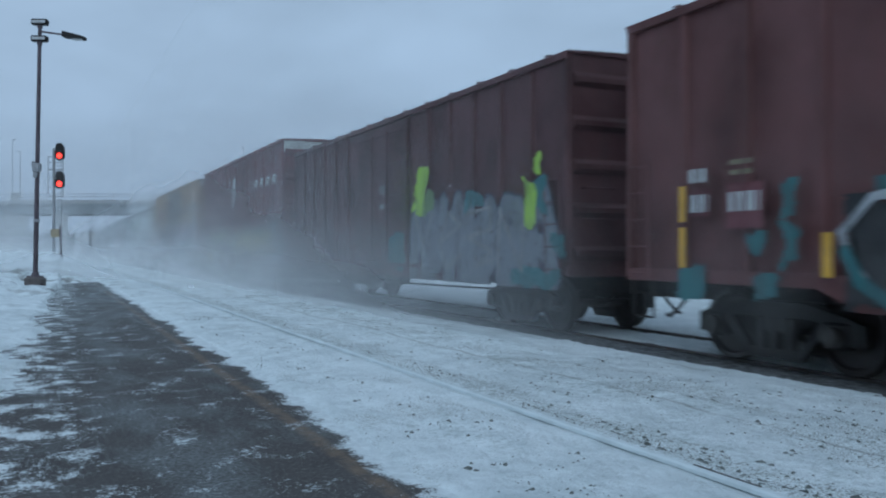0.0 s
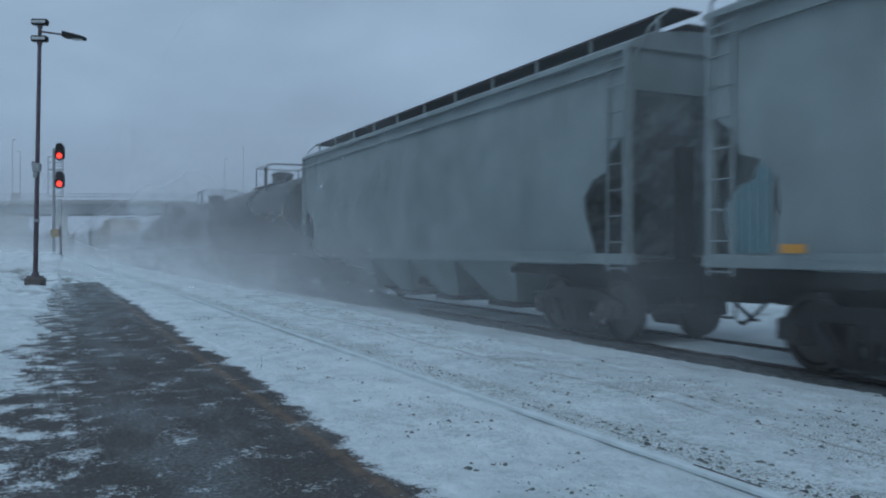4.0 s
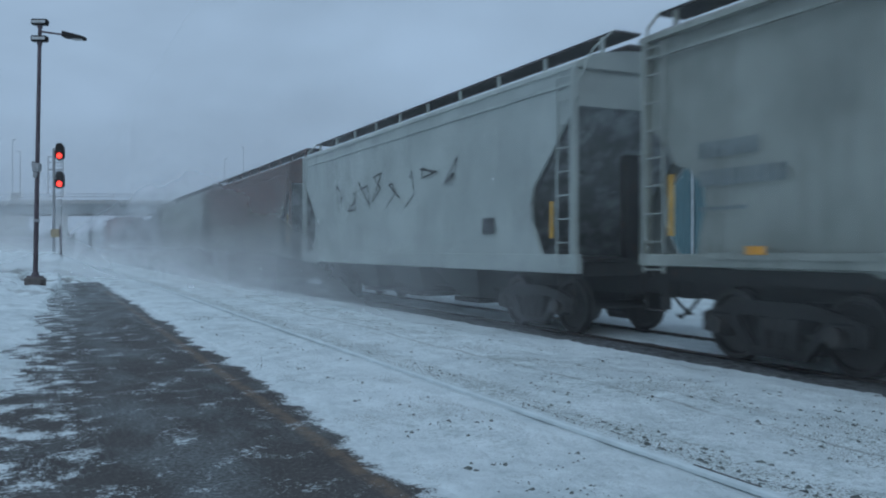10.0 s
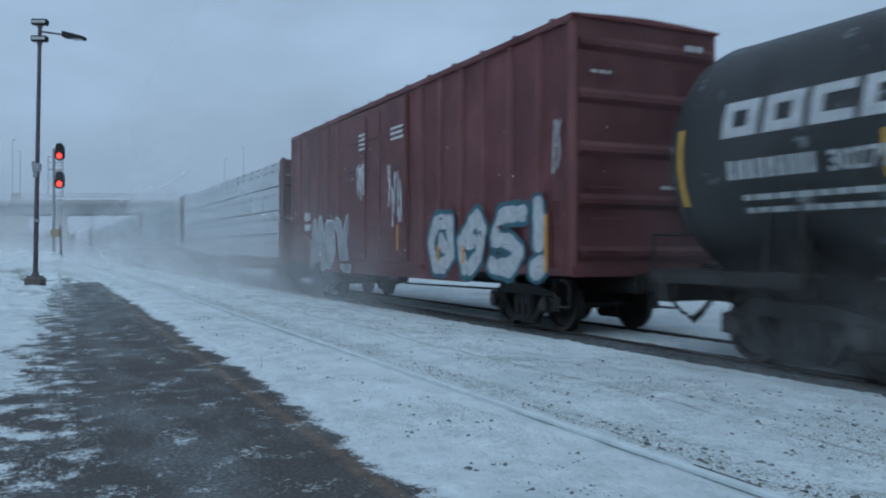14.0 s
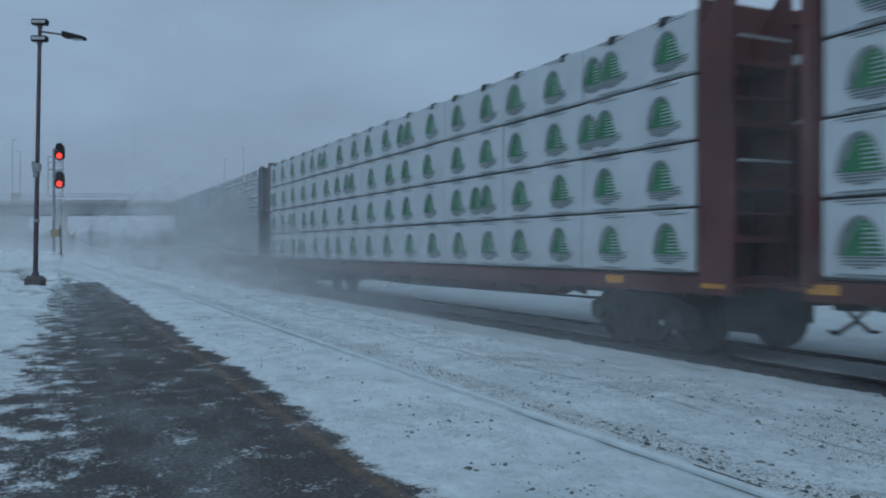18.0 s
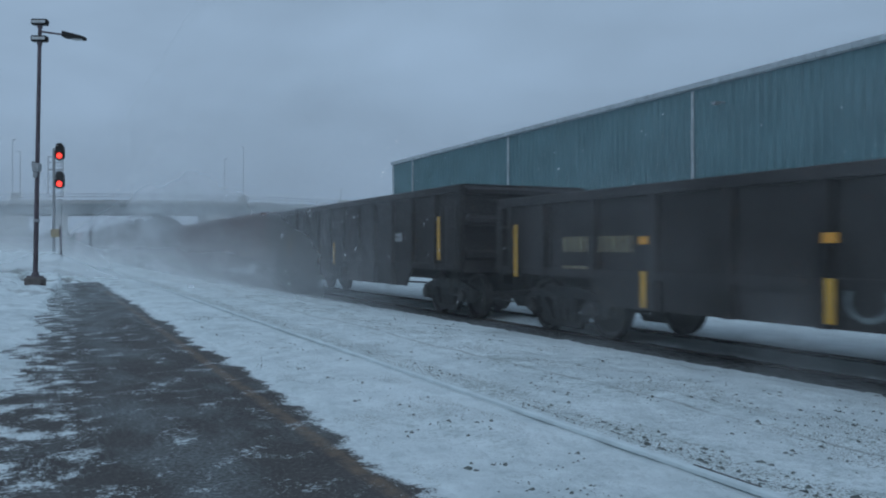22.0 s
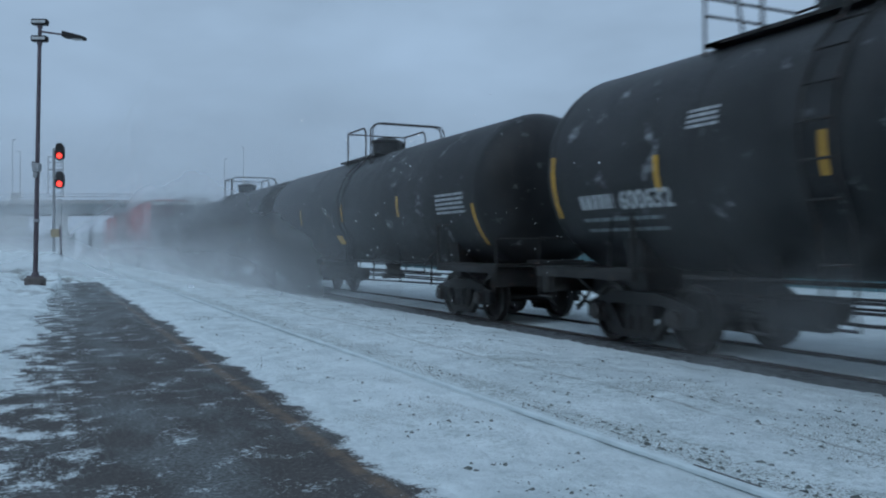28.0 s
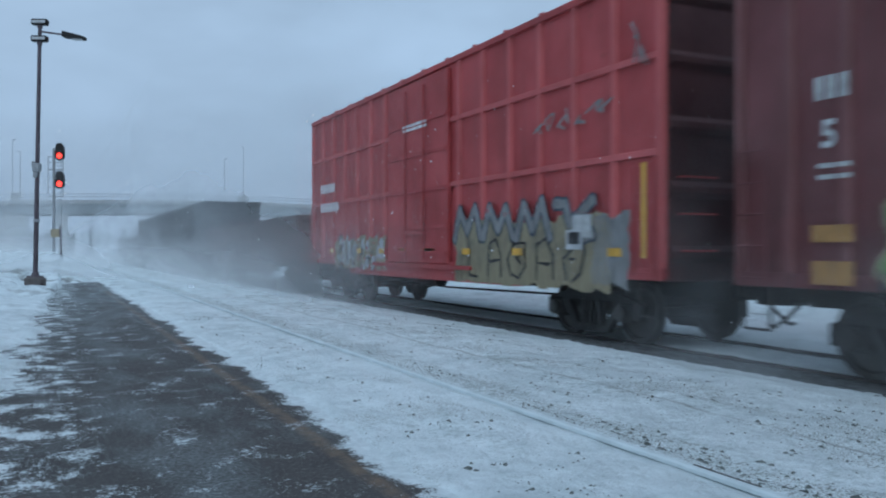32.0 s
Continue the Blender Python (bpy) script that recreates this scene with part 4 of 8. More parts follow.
def scribble(parent, a0, a1, h0, h1, mat, seed, x=-HALF, width=0.05, loops=6):
    rng = random.Random(seed)
    w = (a1 - a0) / loops
    strokes = [[(a0 + w * i + w * rng.random(), h0 + (h1 - h0) * rng.random()) for _ in range(5)] for i in range(loops)]
    ribboned("scrawl", strokes, width, flat(x, 0.012), mat, parent, "thin sprayed scrawl", min(0.02, width / 2))


def strips(parent, spec, surf, mat=None, w=0.09, k=1):
    """Upright reflective strips: (a, h0, h1)."""
    for a, h0, h1 in spec:
        decal("reflector", rect(a - w / 2, a + w / 2, h0, h1, k), surf, mat or YELLOW, parent)


def wagon_named(name, label, u0, u1, group="wagons of the freight train"):
    w = thing(name, label, "railway wagon", group)
    w["lead"], w["trail"] = u0, u1
    WAGONS.append((w, u0, u1))
    return w, u1 - u0


WAGONS = []

# ---------------------------------------------------------------- box wagons


def boxcar(label, u0, u1, H, mat, end_mat=None, roof_mat=None, door=(0.40, 0.60), door_mat=None, style="posts", top_band=None, bottom=0.78, spacing=1.05, posts_end=5, rib_mat=None):
    w, L = wagon_named("boxcar", label, u0, u1)
    end_mat, roof_mat, door_mat, rib_mat = end_mat or mat, roof_mat or mat, door_mat or mat, rib_mat or mat
    running_gear(w, L)
    e = L / 2
    z1 = H - 0.10
    dy0, dy1 = e - door[1] * L, e - door[0] * L          # leading and trailing edge of the doorway
    # sides: side sheets with the sill stepped up over the bogies
    for sx in (-1, 1):
        out = [(-e, 1.02), (-e + 3.2, 1.02), (-e + 3.7, bottom), (e - 3.7, bottom), (e - 3.2, 1.02), (e, 1.02), (e, z1), (-e, z1)]
        sd = part("side", Shape().prism(out, sx * (HALF - 0.06), sx * (HALF - 0.13), "x"), mat, w)
        if sx > 0:
            continue
        part("top_chord", Shape().box(-HALF - 0.01, -HALF + 0.10, -e, e, z1 - 0.08, z1 + 0.04, 0.01), mat, sd)
        part("side_sill", Shape().prism([(-e, 1.0), (-e + 3.2, 1.0), (-e + 3.7, bottom), (e - 3.7, bottom), (e - 3.2, 1.0), (e, 1.0), (e, 1.16), (-e, 1.16)], -HALF - 0.005, -HALF + 0.06, "x"), mat, sd)
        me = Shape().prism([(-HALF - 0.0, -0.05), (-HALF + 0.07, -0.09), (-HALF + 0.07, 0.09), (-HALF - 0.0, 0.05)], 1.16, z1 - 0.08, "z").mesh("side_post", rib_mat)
        n = int(L / spacing)
        for i in range(n + 1):
            y = -e + 0.06 + (L - 0.12) * i / n
            if dy0 - 0.25 < y < dy1 + 0.25:
                continue
            part("side_post", me, rib_mat, sd, at=(0, y, 0))
        if style == "grid":
            for za in (0.30, 0.62):
                z = 1.16 + (z1 - 1.16) * za + 0.35
                for ya, yb in ((-e, dy0), (dy1, e)):
                    part("side_rail", Shape().box(-HALF + 0.005, -HALF + 0.07, ya, yb, z - 0.05, z + 0.05, 0.012), rib_mat, sd)
        # plug door with its bars
        d = part("door", Shape().box(-HALF - 0.035, -HALF + 0.06, dy0, dy1, 1.12, z1 - 0.14, 0.015), door_mat, w)
        mid = (dy0 + dy1) / 2
        for z in (1.35, 1.9, 2.7, 3.5, 4.2):
            if z < z1 - 0.3:
                part("door_rib", Shape().box(-HALF - 0.06, -HALF - 0.03, dy0 + 0.06, dy1 - 0.06, z - 0.035, z + 0.035), door_mat, d)
        for yy in (mid - 0.5, mid + 0.5):
            part("lock_bar", Shape().tube((-HALF - 0.08, yy, 1.2), (-HALF - 0.08, yy, z1 - 0.3), 0.022), door_mat, d)
        part("door_handle", Shape().box(-HALF - 0.12, -HALF - 0.05, mid - 0.55, mid + 0.55, 1.75, 1.80), door_mat, d)
        part("door_track", Shape().box(-HALF - 0.08, -HALF + 0.0, dy0 - 1.0, dy1 + 1.0, 1.02, 1.10), mat, d)
    # corrugated ends
    for sy in (-1, 1):
        en = part("end", Shape().box(-HALF + 0.06, HALF - 0.06, min(sy * e, sy * (e - 0.1)), max(sy * e, sy * (e - 0.1)), 0.98, z1, 0.015), end_mat, w)
        for i in range(posts_end):
            z = 1.35 + (z1 - 1.75) * i / (posts_end - 1)
            part("end_rib", Shape().prism([(sy * e, z - 0.12), (sy * (e + 0.07), z - 0.04), (sy * (e + 0.07), z + 0.04), (sy * e, z + 0.12)], -HALF + 0.12, HALF - 0.12, "x"), end_mat, en)
        if top_band is not None:
            part("end_band", Shape().box(-HALF + 0.08, HALF - 0.08, min(sy * (e + 0.012), sy * e), max(sy * (e + 0.012), sy * e), z1 - 0.42, z1 - 0.02), top_band, en, "pale painted band")
    part("roof", Shape().prism([(-HALF, z1 + 0.0), (-HALF, z1 + 0.04), (-0.7, H - 0.02), (0, H), (0.7, H - 0.02), (HALF, z1 + 0.04), (HALF, z1)], -e - 0.03, e + 0.03, "y"), roof_mat, w)
    me = shared(("roof_rib", roof_mat.name), lambda: Shape().prism([(-HALF, 0.0), (-HALF, 0.03), (-0.7, 0.10), (0, 0.12), (0.7, 0.10), (HALF, 0.03), (HALF, 0)], -0.04, 0.04, "y").mesh("roof_rib", roof_mat))
    for i in range(int(L / 1.2)):
        part("roof_rib", me, roof_mat, w, at=(0, -e + 0.6 + i * 1.2, z1 + 0.05))
    corner_gear(w, e, mat, 2.6)
    part("floor_beams", Shape().box(-1.3, 1.3, -e + 0.1, e - 0.1, 1.0, 1.1), UNDER, w)
    return w, L


def corner_gear(w, e, mat, top):
    me = shared(("corner_ladder", mat.name, round(top, 2)), lambda: ladder_mesh(1.05, top).mesh("ladder", mat))
    st = shared("stirrup", lambda: stirrup_mesh().mesh("stirrup", UNDER))
    for y in (-e + 0.32, e - 0.32):
        part("ladder", me, mat, w, at=(-HALF, y, 0))
        part("stirrup", st, UNDER, w, at=(-HALF + 0.06, y, 0))
    gi = shared(("grab_iron", mat.name), lambda: Shape().path([(-1.2, 0, 0), (-1.2, -0.09, 0), (-0.6, -0.09, 0), (-0.6, 0, 0)], 0.013).mesh("grab_iron", mat))
    for z in (1.4, 1.9, 2.4):
        part("grab_iron", gi, mat, w, at=(0, -e, z))
    part("brake_wheel", Shape().spin([(-0.02, 0.24), (0.02, 0.24), (0.02, 0.20), (-0.02, 0.20)], centre=(0.75, -e - 0.16, 2.2), axis="y", sides=16).box(0.73, 0.77, -e - 0.17, -e - 0.15, 2.0, 2.4), UNDER, w)


# ---------------------------------------------------------------- tank wagons


RIM, DISH = 0.2, 0.6          # the shell's straight part ends that far inside the wagon's length; depth of its dished heads


def tankcar(label, u0, u1, mat, r=1.55, zc=2.56, rails="gate", side_rail=False, gear=None, lift=0.08, rail_y=0.0, rail_h=0.68):
    w, L = wagon_named("tank_wagon", label, u0, u1)
    e = L / 2
    gear = gear or UNDER
    running_gear(w, L + 0.9, inset=2.1, sill=False)
    pr = []
    for i in range(11):
        t = math.pi / 2 * i / 10
        pr.append((-e + RIM - DISH * math.cos(t), r * math.sin(t) if i else 0.001))
    pr += [(-y, q) for y, q in reversed(pr)]
    sh = part("shell", Shape().spin(pr, centre=(0, 0, zc), axis="y", sides=48), mat, w, smooth=True)
    for y in (-e + RIM + 0.03, -e * 0.36, e * 0.36, e - RIM - 0.03):
        part("weld_seam", Shape().spin([(y - 0.02, r - 0.01), (y - 0.015, r + 0.006), (y + 0.015, r + 0.006), (y + 0.02, r - 0.01)], centre=(0, 0, zc), axis="y", sides=48, caps=False), mat, sh, smooth=True)
    for y in (-e + 1.75, e - 1.75):
        part("saddle", Shape().prism([(-1.1, 0.85), (1.1, 0.85), (1.22, zc - 0.98), (0.9, zc - 1.25), (-0.9, zc - 1.25), (-1.22, zc - 0.98)], y - 0.2, y + 0.2, "y"), BLACK_IRON, w)
    part("stub_sill", Shape().box(-0.5, 0.5, -e - 0.55, -e + 3.0, 0.70, 1.22, 0.02).box(-0.5, 0.5, e - 3.0, e + 0.55, 0.70, 1.22, 0.02), gear, w)
    for sy in (-1, 1):
        y0 = sy * (e - 0.1)

        def span(p, q):
            return min(y0 + sy * p, y0 + sy * q), max(y0 + sy * p, y0 + sy * q)
        tread = Shape().box(-1.45, 1.45, *span(0.02, 0.62), 1.10, 1.15)
        for x in (-1.45, 0.98):
            tread.box(x, x + 0.47, *span(-1.95, 0.02), 1.10, 1.15)
        pl = part("end_platform", tread, gear, w)
        part("end_railing", Shape().path([(-1.42, y0 + sy * 0.55, 1.15), (-1.42, y0 + sy * 0.55, 1.62), (1.42, y0 + sy * 0.55, 1.62), (1.42, y0 + sy * 0.55, 1.15)], 0.018), gear, pl)
        part("end_sill", Shape().box(-1.4, 1.4, *span(0.30, 0.52), 0.72, 1.08, 0.015), gear, w)
        for x in (-1.45, 1.39):
            part("platform_channel", Shape().box(x, x + 0.06, *span(-1.95, 0.60), 0.98, 1.10), gear, pl)
            part("bracket", Shape().prism([(x, 1.0), (x + 0.06, 1.0), (x * 0.72, 0.72), (x * 0.72 - 0.06, 0.72)], *span(-0.62, -0.56), "y"), gear, pl)
        part("corner_post", Shape().box(-1.46, -1.40, *span(-1.95, -1.89), 1.15, 1.95), gear, w)
        part("grab_iron", Shape().path([(-1.43, y0 - sy * 1.92, 1.93), (-1.43, y0 - sy * 1.45, 1.93), (-1.43, y0 - sy * 1.38, 1.15)], 0.016), gear, w)
        part("stirrup", shared("stirrup", lambda: stirrup_mesh().mesh("stirrup", UNDER)), UNDER, w, at=(-1.42, sy * (e + 0.2), 0.15))
        part("brake_hose", Shape().path([(-0.35, y0 + sy * 0.5, 0.8), (-0.38, y0 + sy * 0.75, 0.5), (-0.36, y0 + sy * 0.95, 0.36)], 0.028), BLACK_IRON, w)
    top = zc + r
    dome = part("dome_housing", Shape().spin([(top - 0.15, 0.42), (top + 0.34, 0.42), (top + 0.36, 0.46), (top + 0.42, 0.46), (top + 0.46, 0.34)], axis="z", sides=24), mat, w, smooth=True, at=(0, rail_y, 0))
    part("dome_lid", Shape().spin([(top + 0.46, 0.30), (top + 0.50, 0.28), (top + 0.53, 0.10)], axis="z", sides=20), mat, dome)
    part("valve", Shape().spin([(top - 0.1, 0.10), (top + 0.24, 0.10), (top + 0.30, 0.05)], centre=(0, -1.05, 0), axis="z", sides=10), mat, w, at=(0, rail_y, 0))
    a = 1.62
    part("top_platform", Shape().box(-0.86, -0.46, -a, a, top - 0.14, top - 0.09).box(0.46, 0.86, -a, a, top - 0.14, top - 0.09).box(-0.86, 0.86, -a, -a + 0.3, top - 0.14, top - 0.09).box(-0.86, 0.86, a - 0.3, a, top - 0.14, top - 0.09), gear, w, at=(0, rail_y, 0))
    rl = Shape()
    zt = top + 0.76
    if rails == "gate":
        zt = top + rail_h
        for x in (-0.9, 0.9):
            rl.path([(x, 0.8, top - 0.4), (x, 0.8, zt), (x, -0.5, zt), (x, -0.64, zt - 0.06), (x, -0.7, zt - 0.2), (x, -0.7, top - 0.1)], 0.024)
            for yy in (-1.45, -1.62):
                rl.path([(x * 1.16, yy, top - 0.5), (x * 1.16, yy, zt - 0.15), (x * 1.05, yy - 0.03, zt - 0.03)], 0.02)
        rl.path([(-0.86, 0.8, zt - 0.01), (0.86, 0.8, zt - 0.01)], 0.022)
        for yy in (-1.48, -1.65):
            rl.path([(-0.95, yy, zt - 0.03), (-0.8, yy, zt), (0.8, yy, zt), (0.95, yy, zt - 0.03)], 0.02)
    if rails == "walk":                                # one long handrail on the near flank, a hoop across at either end
        zt = top + 0.66
        rl.path([(-0.86, 1.46, top - 0.3), (-0.86, 1.46, zt), (-0.86, -2.6, zt), (-0.86, -2.75, zt - 0.15), (-0.86, -2.77, top - 0.1)], 0.024)
        for yy in (0.72, -0.35):
            rl.path([(-0.86, yy, zt), (-0.86, yy, top - 0.2)], 0.022)
        rl.path([(-0.86, 1.46, zt - 0.03), (0.86, 1.46, zt - 0.03), (0.86, 1.46, top - 0.3)], 0.02)
        rl.path([(-0.86, -3.3, top - 0.3), (-0.86, -3.3, zt - 0.1), (-0.76, -3.3, zt), (0.76, -3.3, zt), (0.86, -3.3, zt - 0.1), (0.86, -3.3, top - 0.3)], 0.024)
        rl.path([(0.3, -3.3, zt), (0.5, -3.3, top - 0.1)], 0.02)
        rl.path([(-0.86, 0.1, zt - 0.45), (-0.86, 0.72, zt)], 0.018)
    for x in (-0.86, 0.86):
        if rails in ("gate", "walk"):
            continue
        if rails == "high":
            rl.path([(x, -a, top - 0.5), (x, -a, zt - 0.22), (x, -a + 0.55, zt - 0.2), (x, -a + 0.68, top - 0.1)], 0.022)
            rl.path([(x, a, top - 0.5), (x, a, zt - 0.22), (x, a - 0.55, zt - 0.2), (x, a - 0.68, top - 0.1)], 0.022)
            rl.path([(x, -a + 1.0, top - 0.1), (x, -a + 1.0, zt), (x, a - 1.0, zt), (x, a - 1.0, top - 0.1)], 0.024)
        else:
            rl.path([(x, a, top - 0.5), (x, a, zt - 0.15), (x, 0.3, zt - 0.1), (x, 0.15, top - 0.1)], 0.024)
            rl.path([(x, -0.15, top - 0.1), (x, -0.25, zt), (x, -a + 0.3, zt), (x, -a, zt - 0.25), (x, -a, top - 0.3)], 0.024)
            rl.path([(x, 0.9, zt - 0.12), (x, 0.9, top - 0.1)], 0.02)
            rl.path([(x, -1.2, zt), (x, -1.5, zt - 0.5)], 0.02)
    for y in (-a, a) if rails not in ("gate", "walk") else ():
        rl.path([(-0.86, y, zt - 0.22), (0.86, y, zt - 0.22)], 0.02)
        rl.path([(-0.86, y, top + 0.3), (0.86, y, top + 0.3)], 0.018)
    part("railing", rl, gear, w, at=(0, rail_y, 0))
    # ladder down the near flank, with steps below
    ld = Shape()
    for yy in (-0.22, 0.22):
        pts = [(-(r + 0.06) * math.cos(t), yy, zc + (r + 0.06) * math.sin(t)) for t in [radians(x) for x in (55, 35, 15, 0, -15, -35)]]
        ld.path([(-0.86, yy, top - 0.1)] + pts + [(-1.28, yy, 0.55)], 0.02)
    for t in (48, 33, 18, 4, -10, -25):
        q = radians(t)
        ld.tube((-(r + 0.06) * math.cos(q), -0.22, zc + (r + 0.06) * math.sin(q)), (-(r + 0.06) * math.cos(q), 0.22, zc + (r + 0.06) * math.sin(q)), 0.015)
    for z in (0.56, 0.9, 1.25):
        ld.tube((-1.28, -0.22, z), (-1.28, 0.22, z), 0.018)
    part("ladder", ld, gear, w)
    if side_rail:
        sr = Shape()
        for x in (-1.35, 1.35):
            sr.tube((x, -e + 2.9, 1.12), (x, e - 2.9, 1.12), 0.022)
            sr.tube((x, -e + 2.9, 0.92), (x, e - 2.9, 0.92), 0.018)
            k = int((L - 5.8) / 0.95)
            for i in range(k + 1):
                y = -e + 2.9 + (L - 5.8) * i / k
                sr.tube((x, y, 0.92), (x, y, 1.15), 0.016)
                if i % 3 == 0:
                    sr.tube((x, y, 1.12), (x * 0.75, y, 1.45), 0.02)
        part("side_handrail", sr, gear, w)
    else:
        part("side_pipe", Shape().tube((-1.2, -e + 2.8, 1.05), (-1.2, e - 2.8, 1.05), 0.03).tube((1.2, -e + 2.8, 1.05), (1.2, e - 2.8, 1.05), 0.03), gear, w)
    part("outlet_valve", Shape().spin([(0.62, 0.14), (0.9, 0.2), (zc - r + 0.1, 0.25)], axis="z", sides=12).box(-0.3, 0.3, -0.12, 0.12, 0.6, 0.75), gear, w)
    # pipes, brake rods and hanging steps under the shell
    pp = Shape()
    for x, z in ((-0.95, 0.84), (-0.6, 0.70), (0.5, 0.78), (0.95, 0.62)):
        pp.tube((x, -e + 2.9, z), (x, e - 2.9, z), 0.022, 6)
    for i in range(6):
        y = -e + 3.4 + (L - 6.8) * i / 5
        pp.tube((-0.95, y, 0.60), (-0.95, y, zc - r + 0.3), 0.02, 6)
    part("brake_pipes", pp, gear, w)
    part("step_frame", Shape().path([(-1.2, -0.2, 1.0), (-1.2, -0.2, 0.42), (-1.2, 0.2, 0.42), (-1.2, 0.2, 1.0)], 0.025).tube((-1.2, -0.2, 0.72), (-1.2, 0.2, 0.72), 0.02), gear, w, at=(0, 1.2, 0))
    part("air_tank", Shape().spin([(-0.45, 0.05), (-0.42, 0.2), (0.42, 0.2), (0.45, 0.05)], centre=(-0.85, e - 4.4, 0.66), axis="y", sides=14), BLACK_IRON, w, smooth=True)

    def lifted(off):
        on = curved(r, zc, off)
        return lambda p, h: on(p, h + lift)
    return w, L, lifted(0.006), lifted(0.012)


# ---------------------------------------------------------------- covered hopper wagons


def hopper(label, u0, u1, mat, eave=4.28, peak=4.62, bays=3, bulge=0.0, sill_mat=None, ribs=0, end_mat=None, shade=None, sill=None, ends="kinked", chute=0.49):
    w, L = wagon_named("hopper_wagon", label, u0, u1)
    e = L / 2
    end_mat = end_mat or UNDER
    running_gear(w, L, inset=2.0)
    # side sheets with their ends cut away in a curve, and the trough between them with its slope sheets
    cut = {"kinked": [(0.10, 3.65), (0.68, 3.07), (1.30, 2.47), (1.38, 2.2), (1.36, 1.9), (1.1, 1.45), (1.0, 1.30)],
           "round": [(0.04, 3.14), (0.5, 2.84), (0.62, 2.55), (0.9, 2.47), (1.18, 2.21), (1.2, 1.95), (1.08, 1.62), (1.0, 1.30)],
           "wide": [(0.02, 3.2), (0.5, 2.88), (0.92, 2.54), (1.31, 1.96), (1.5, 1.45), (1.5, 1.30)]}[ends]
    lv = [(0.02, eave)] + [(0.02, eave - (eave - cut[0][1]) * k / 4) for k in (1, 2, 3)] + cut
    half = lambda z: (HALF - 0.16 + bulge * math.sin(math.pi * (0.12 + 0.76 * (z - 1.30) / (eave - 1.30)))) if bulge else HALF - 0.03
    body = part("body", Shape().prism([(-e + 0.22, eave), (-e + 0.22, eave - 0.45), (-e + 2.5, 1.30), (e - 2.5, 1.30), (e - 0.22, eave - 0.45), (e - 0.22, eave)], -HALF + 0.26, HALF - 0.26, "x"), SLOPE, w, "slope sheets, paint whitened to lighten the deep recess")
    for sx in (-1, 1):
        part("side_sheet", Shape().loft([[(sx * half(z), -e + i, z), (sx * half(z), e - i, z), (sx * (half(z) - 0.05), e - i, z), (sx * (half(z) - 0.05), -e + i, z)] for i, z in lv]), mat, w, smooth=bool(bulge))
        part("end_panel", Shape().box(-HALF + 0.1, HALF - 0.1, min(sx * (e - 0.10), sx * (e - 0.05)), max(sx * (e - 0.10), sx * (e - 0.05)), eave - 0.62, eave - 0.02), mat, w)
    if bulge:
        part("waist_seam", Shape().box(-HALF - 0.02, -HALF + 0.1, -e + 1.3, e - 1.3, 1.30, 1.38), mat, body)
    for i in range(ribs):
        y = -e + L * (i + 1) / (ribs + 1)
        part("side_post", Shape().box(-HALF - 0.03, -HALF + 0.05, y - 0.06, y + 0.06, 1.3, eave - 0.1, 0.01), mat, body)
    part("side_seam", Shape().box(-HALF + 0.0, -HALF + 0.05, -e + 0.1, e - 0.1, eave - 0.28, eave - 0.24), mat, body)
    # roof, roof walk, hatches
    part("roof", Shape().prism([(-HALF, eave - 0.03), (-HALF + 0.02, eave + 0.05), (-1.1, eave + 0.22), (-0.5, peak - 0.03), (0, peak), (0.5, peak - 0.03), (1.1, eave + 0.22), (HALF - 0.02, eave + 0.05), (HALF, eave - 0.03)], -e, e, "y"), mat, w, smooth=False)
    wk = part("roof_walk", Shape().box(-0.95, -0.45, -e - 0.25, e + 0.25, peak + 0.16, peak + 0.20).box(0.45, 0.95, -e - 0.25, e + 0.25, peak + 0.16, peak + 0.20), end_mat, w, "dark steel grating walk")
    me = Shape().box(-0.95, -0.90, -0.03, 0.03, eave + 0.1, peak + 0.2).box(0.90, 0.95, -0.03, 0.03, eave + 0.1, peak + 0.2).mesh("walk_bracket", mat)
    k = int(L / 1.55)
    for i in range(k + 1):
        part("walk_bracket", me, mat, wk, at=(0, -e + 0.1 + (L - 0.2) * i / k, 0))
    hat = Shape().box(-0.34, 0.34, -0.9, 0.9, peak - 0.05, peak + 0.15, 0.03).mesh("hatch_cover", end_mat)
    k = int(L / 2.0)
    for i in range(k):
        part("hatch_cover", hat, end_mat, w, at=(0, -e + L * (i + 0.5) / k, 0))
    # side sill with end posts and platforms
    sm = sill_mat or mat
    zs = sill or ((1.20, 1.36) if bulge else (1.12, 1.30))
    for sx in (-1, 1):
        part("side_sill", Shape().box(min(sx * HALF, sx * (HALF - 0.12)), max(sx * HALF, sx * (HALF - 0.12)), -e, e, zs[0], zs[1], 0.01), sm, w)
    for sy in (-1, 1):
        y0 = sy * (e - 0.06)
        part("end_post", Shape().box(-HALF + 0.0, -HALF + 0.09, min(y0, y0 - sy * 0.12), max(y0, y0 - sy * 0.12), 1.3, eave), mat, w)
        part("end_post", Shape().box(HALF - 0.09, HALF, min(y0, y0 - sy * 0.12), max(y0, y0 - sy * 0.12), 1.3, eave), mat, w)
        part("end_platform", Shape().box(-HALF + 0.05, HALF - 0.05, min(y0, y0 - sy * 1.4), max(y0, y0 - sy * 1.4), 1.22, 1.28), end_mat, w)
        part("shear_plate", Shape().box(-1.3, 1.3, min(y0, y0 - sy * 3.6), max(y0, y0 - sy * 3.6), 1.0, 1.21), UNDER, w)
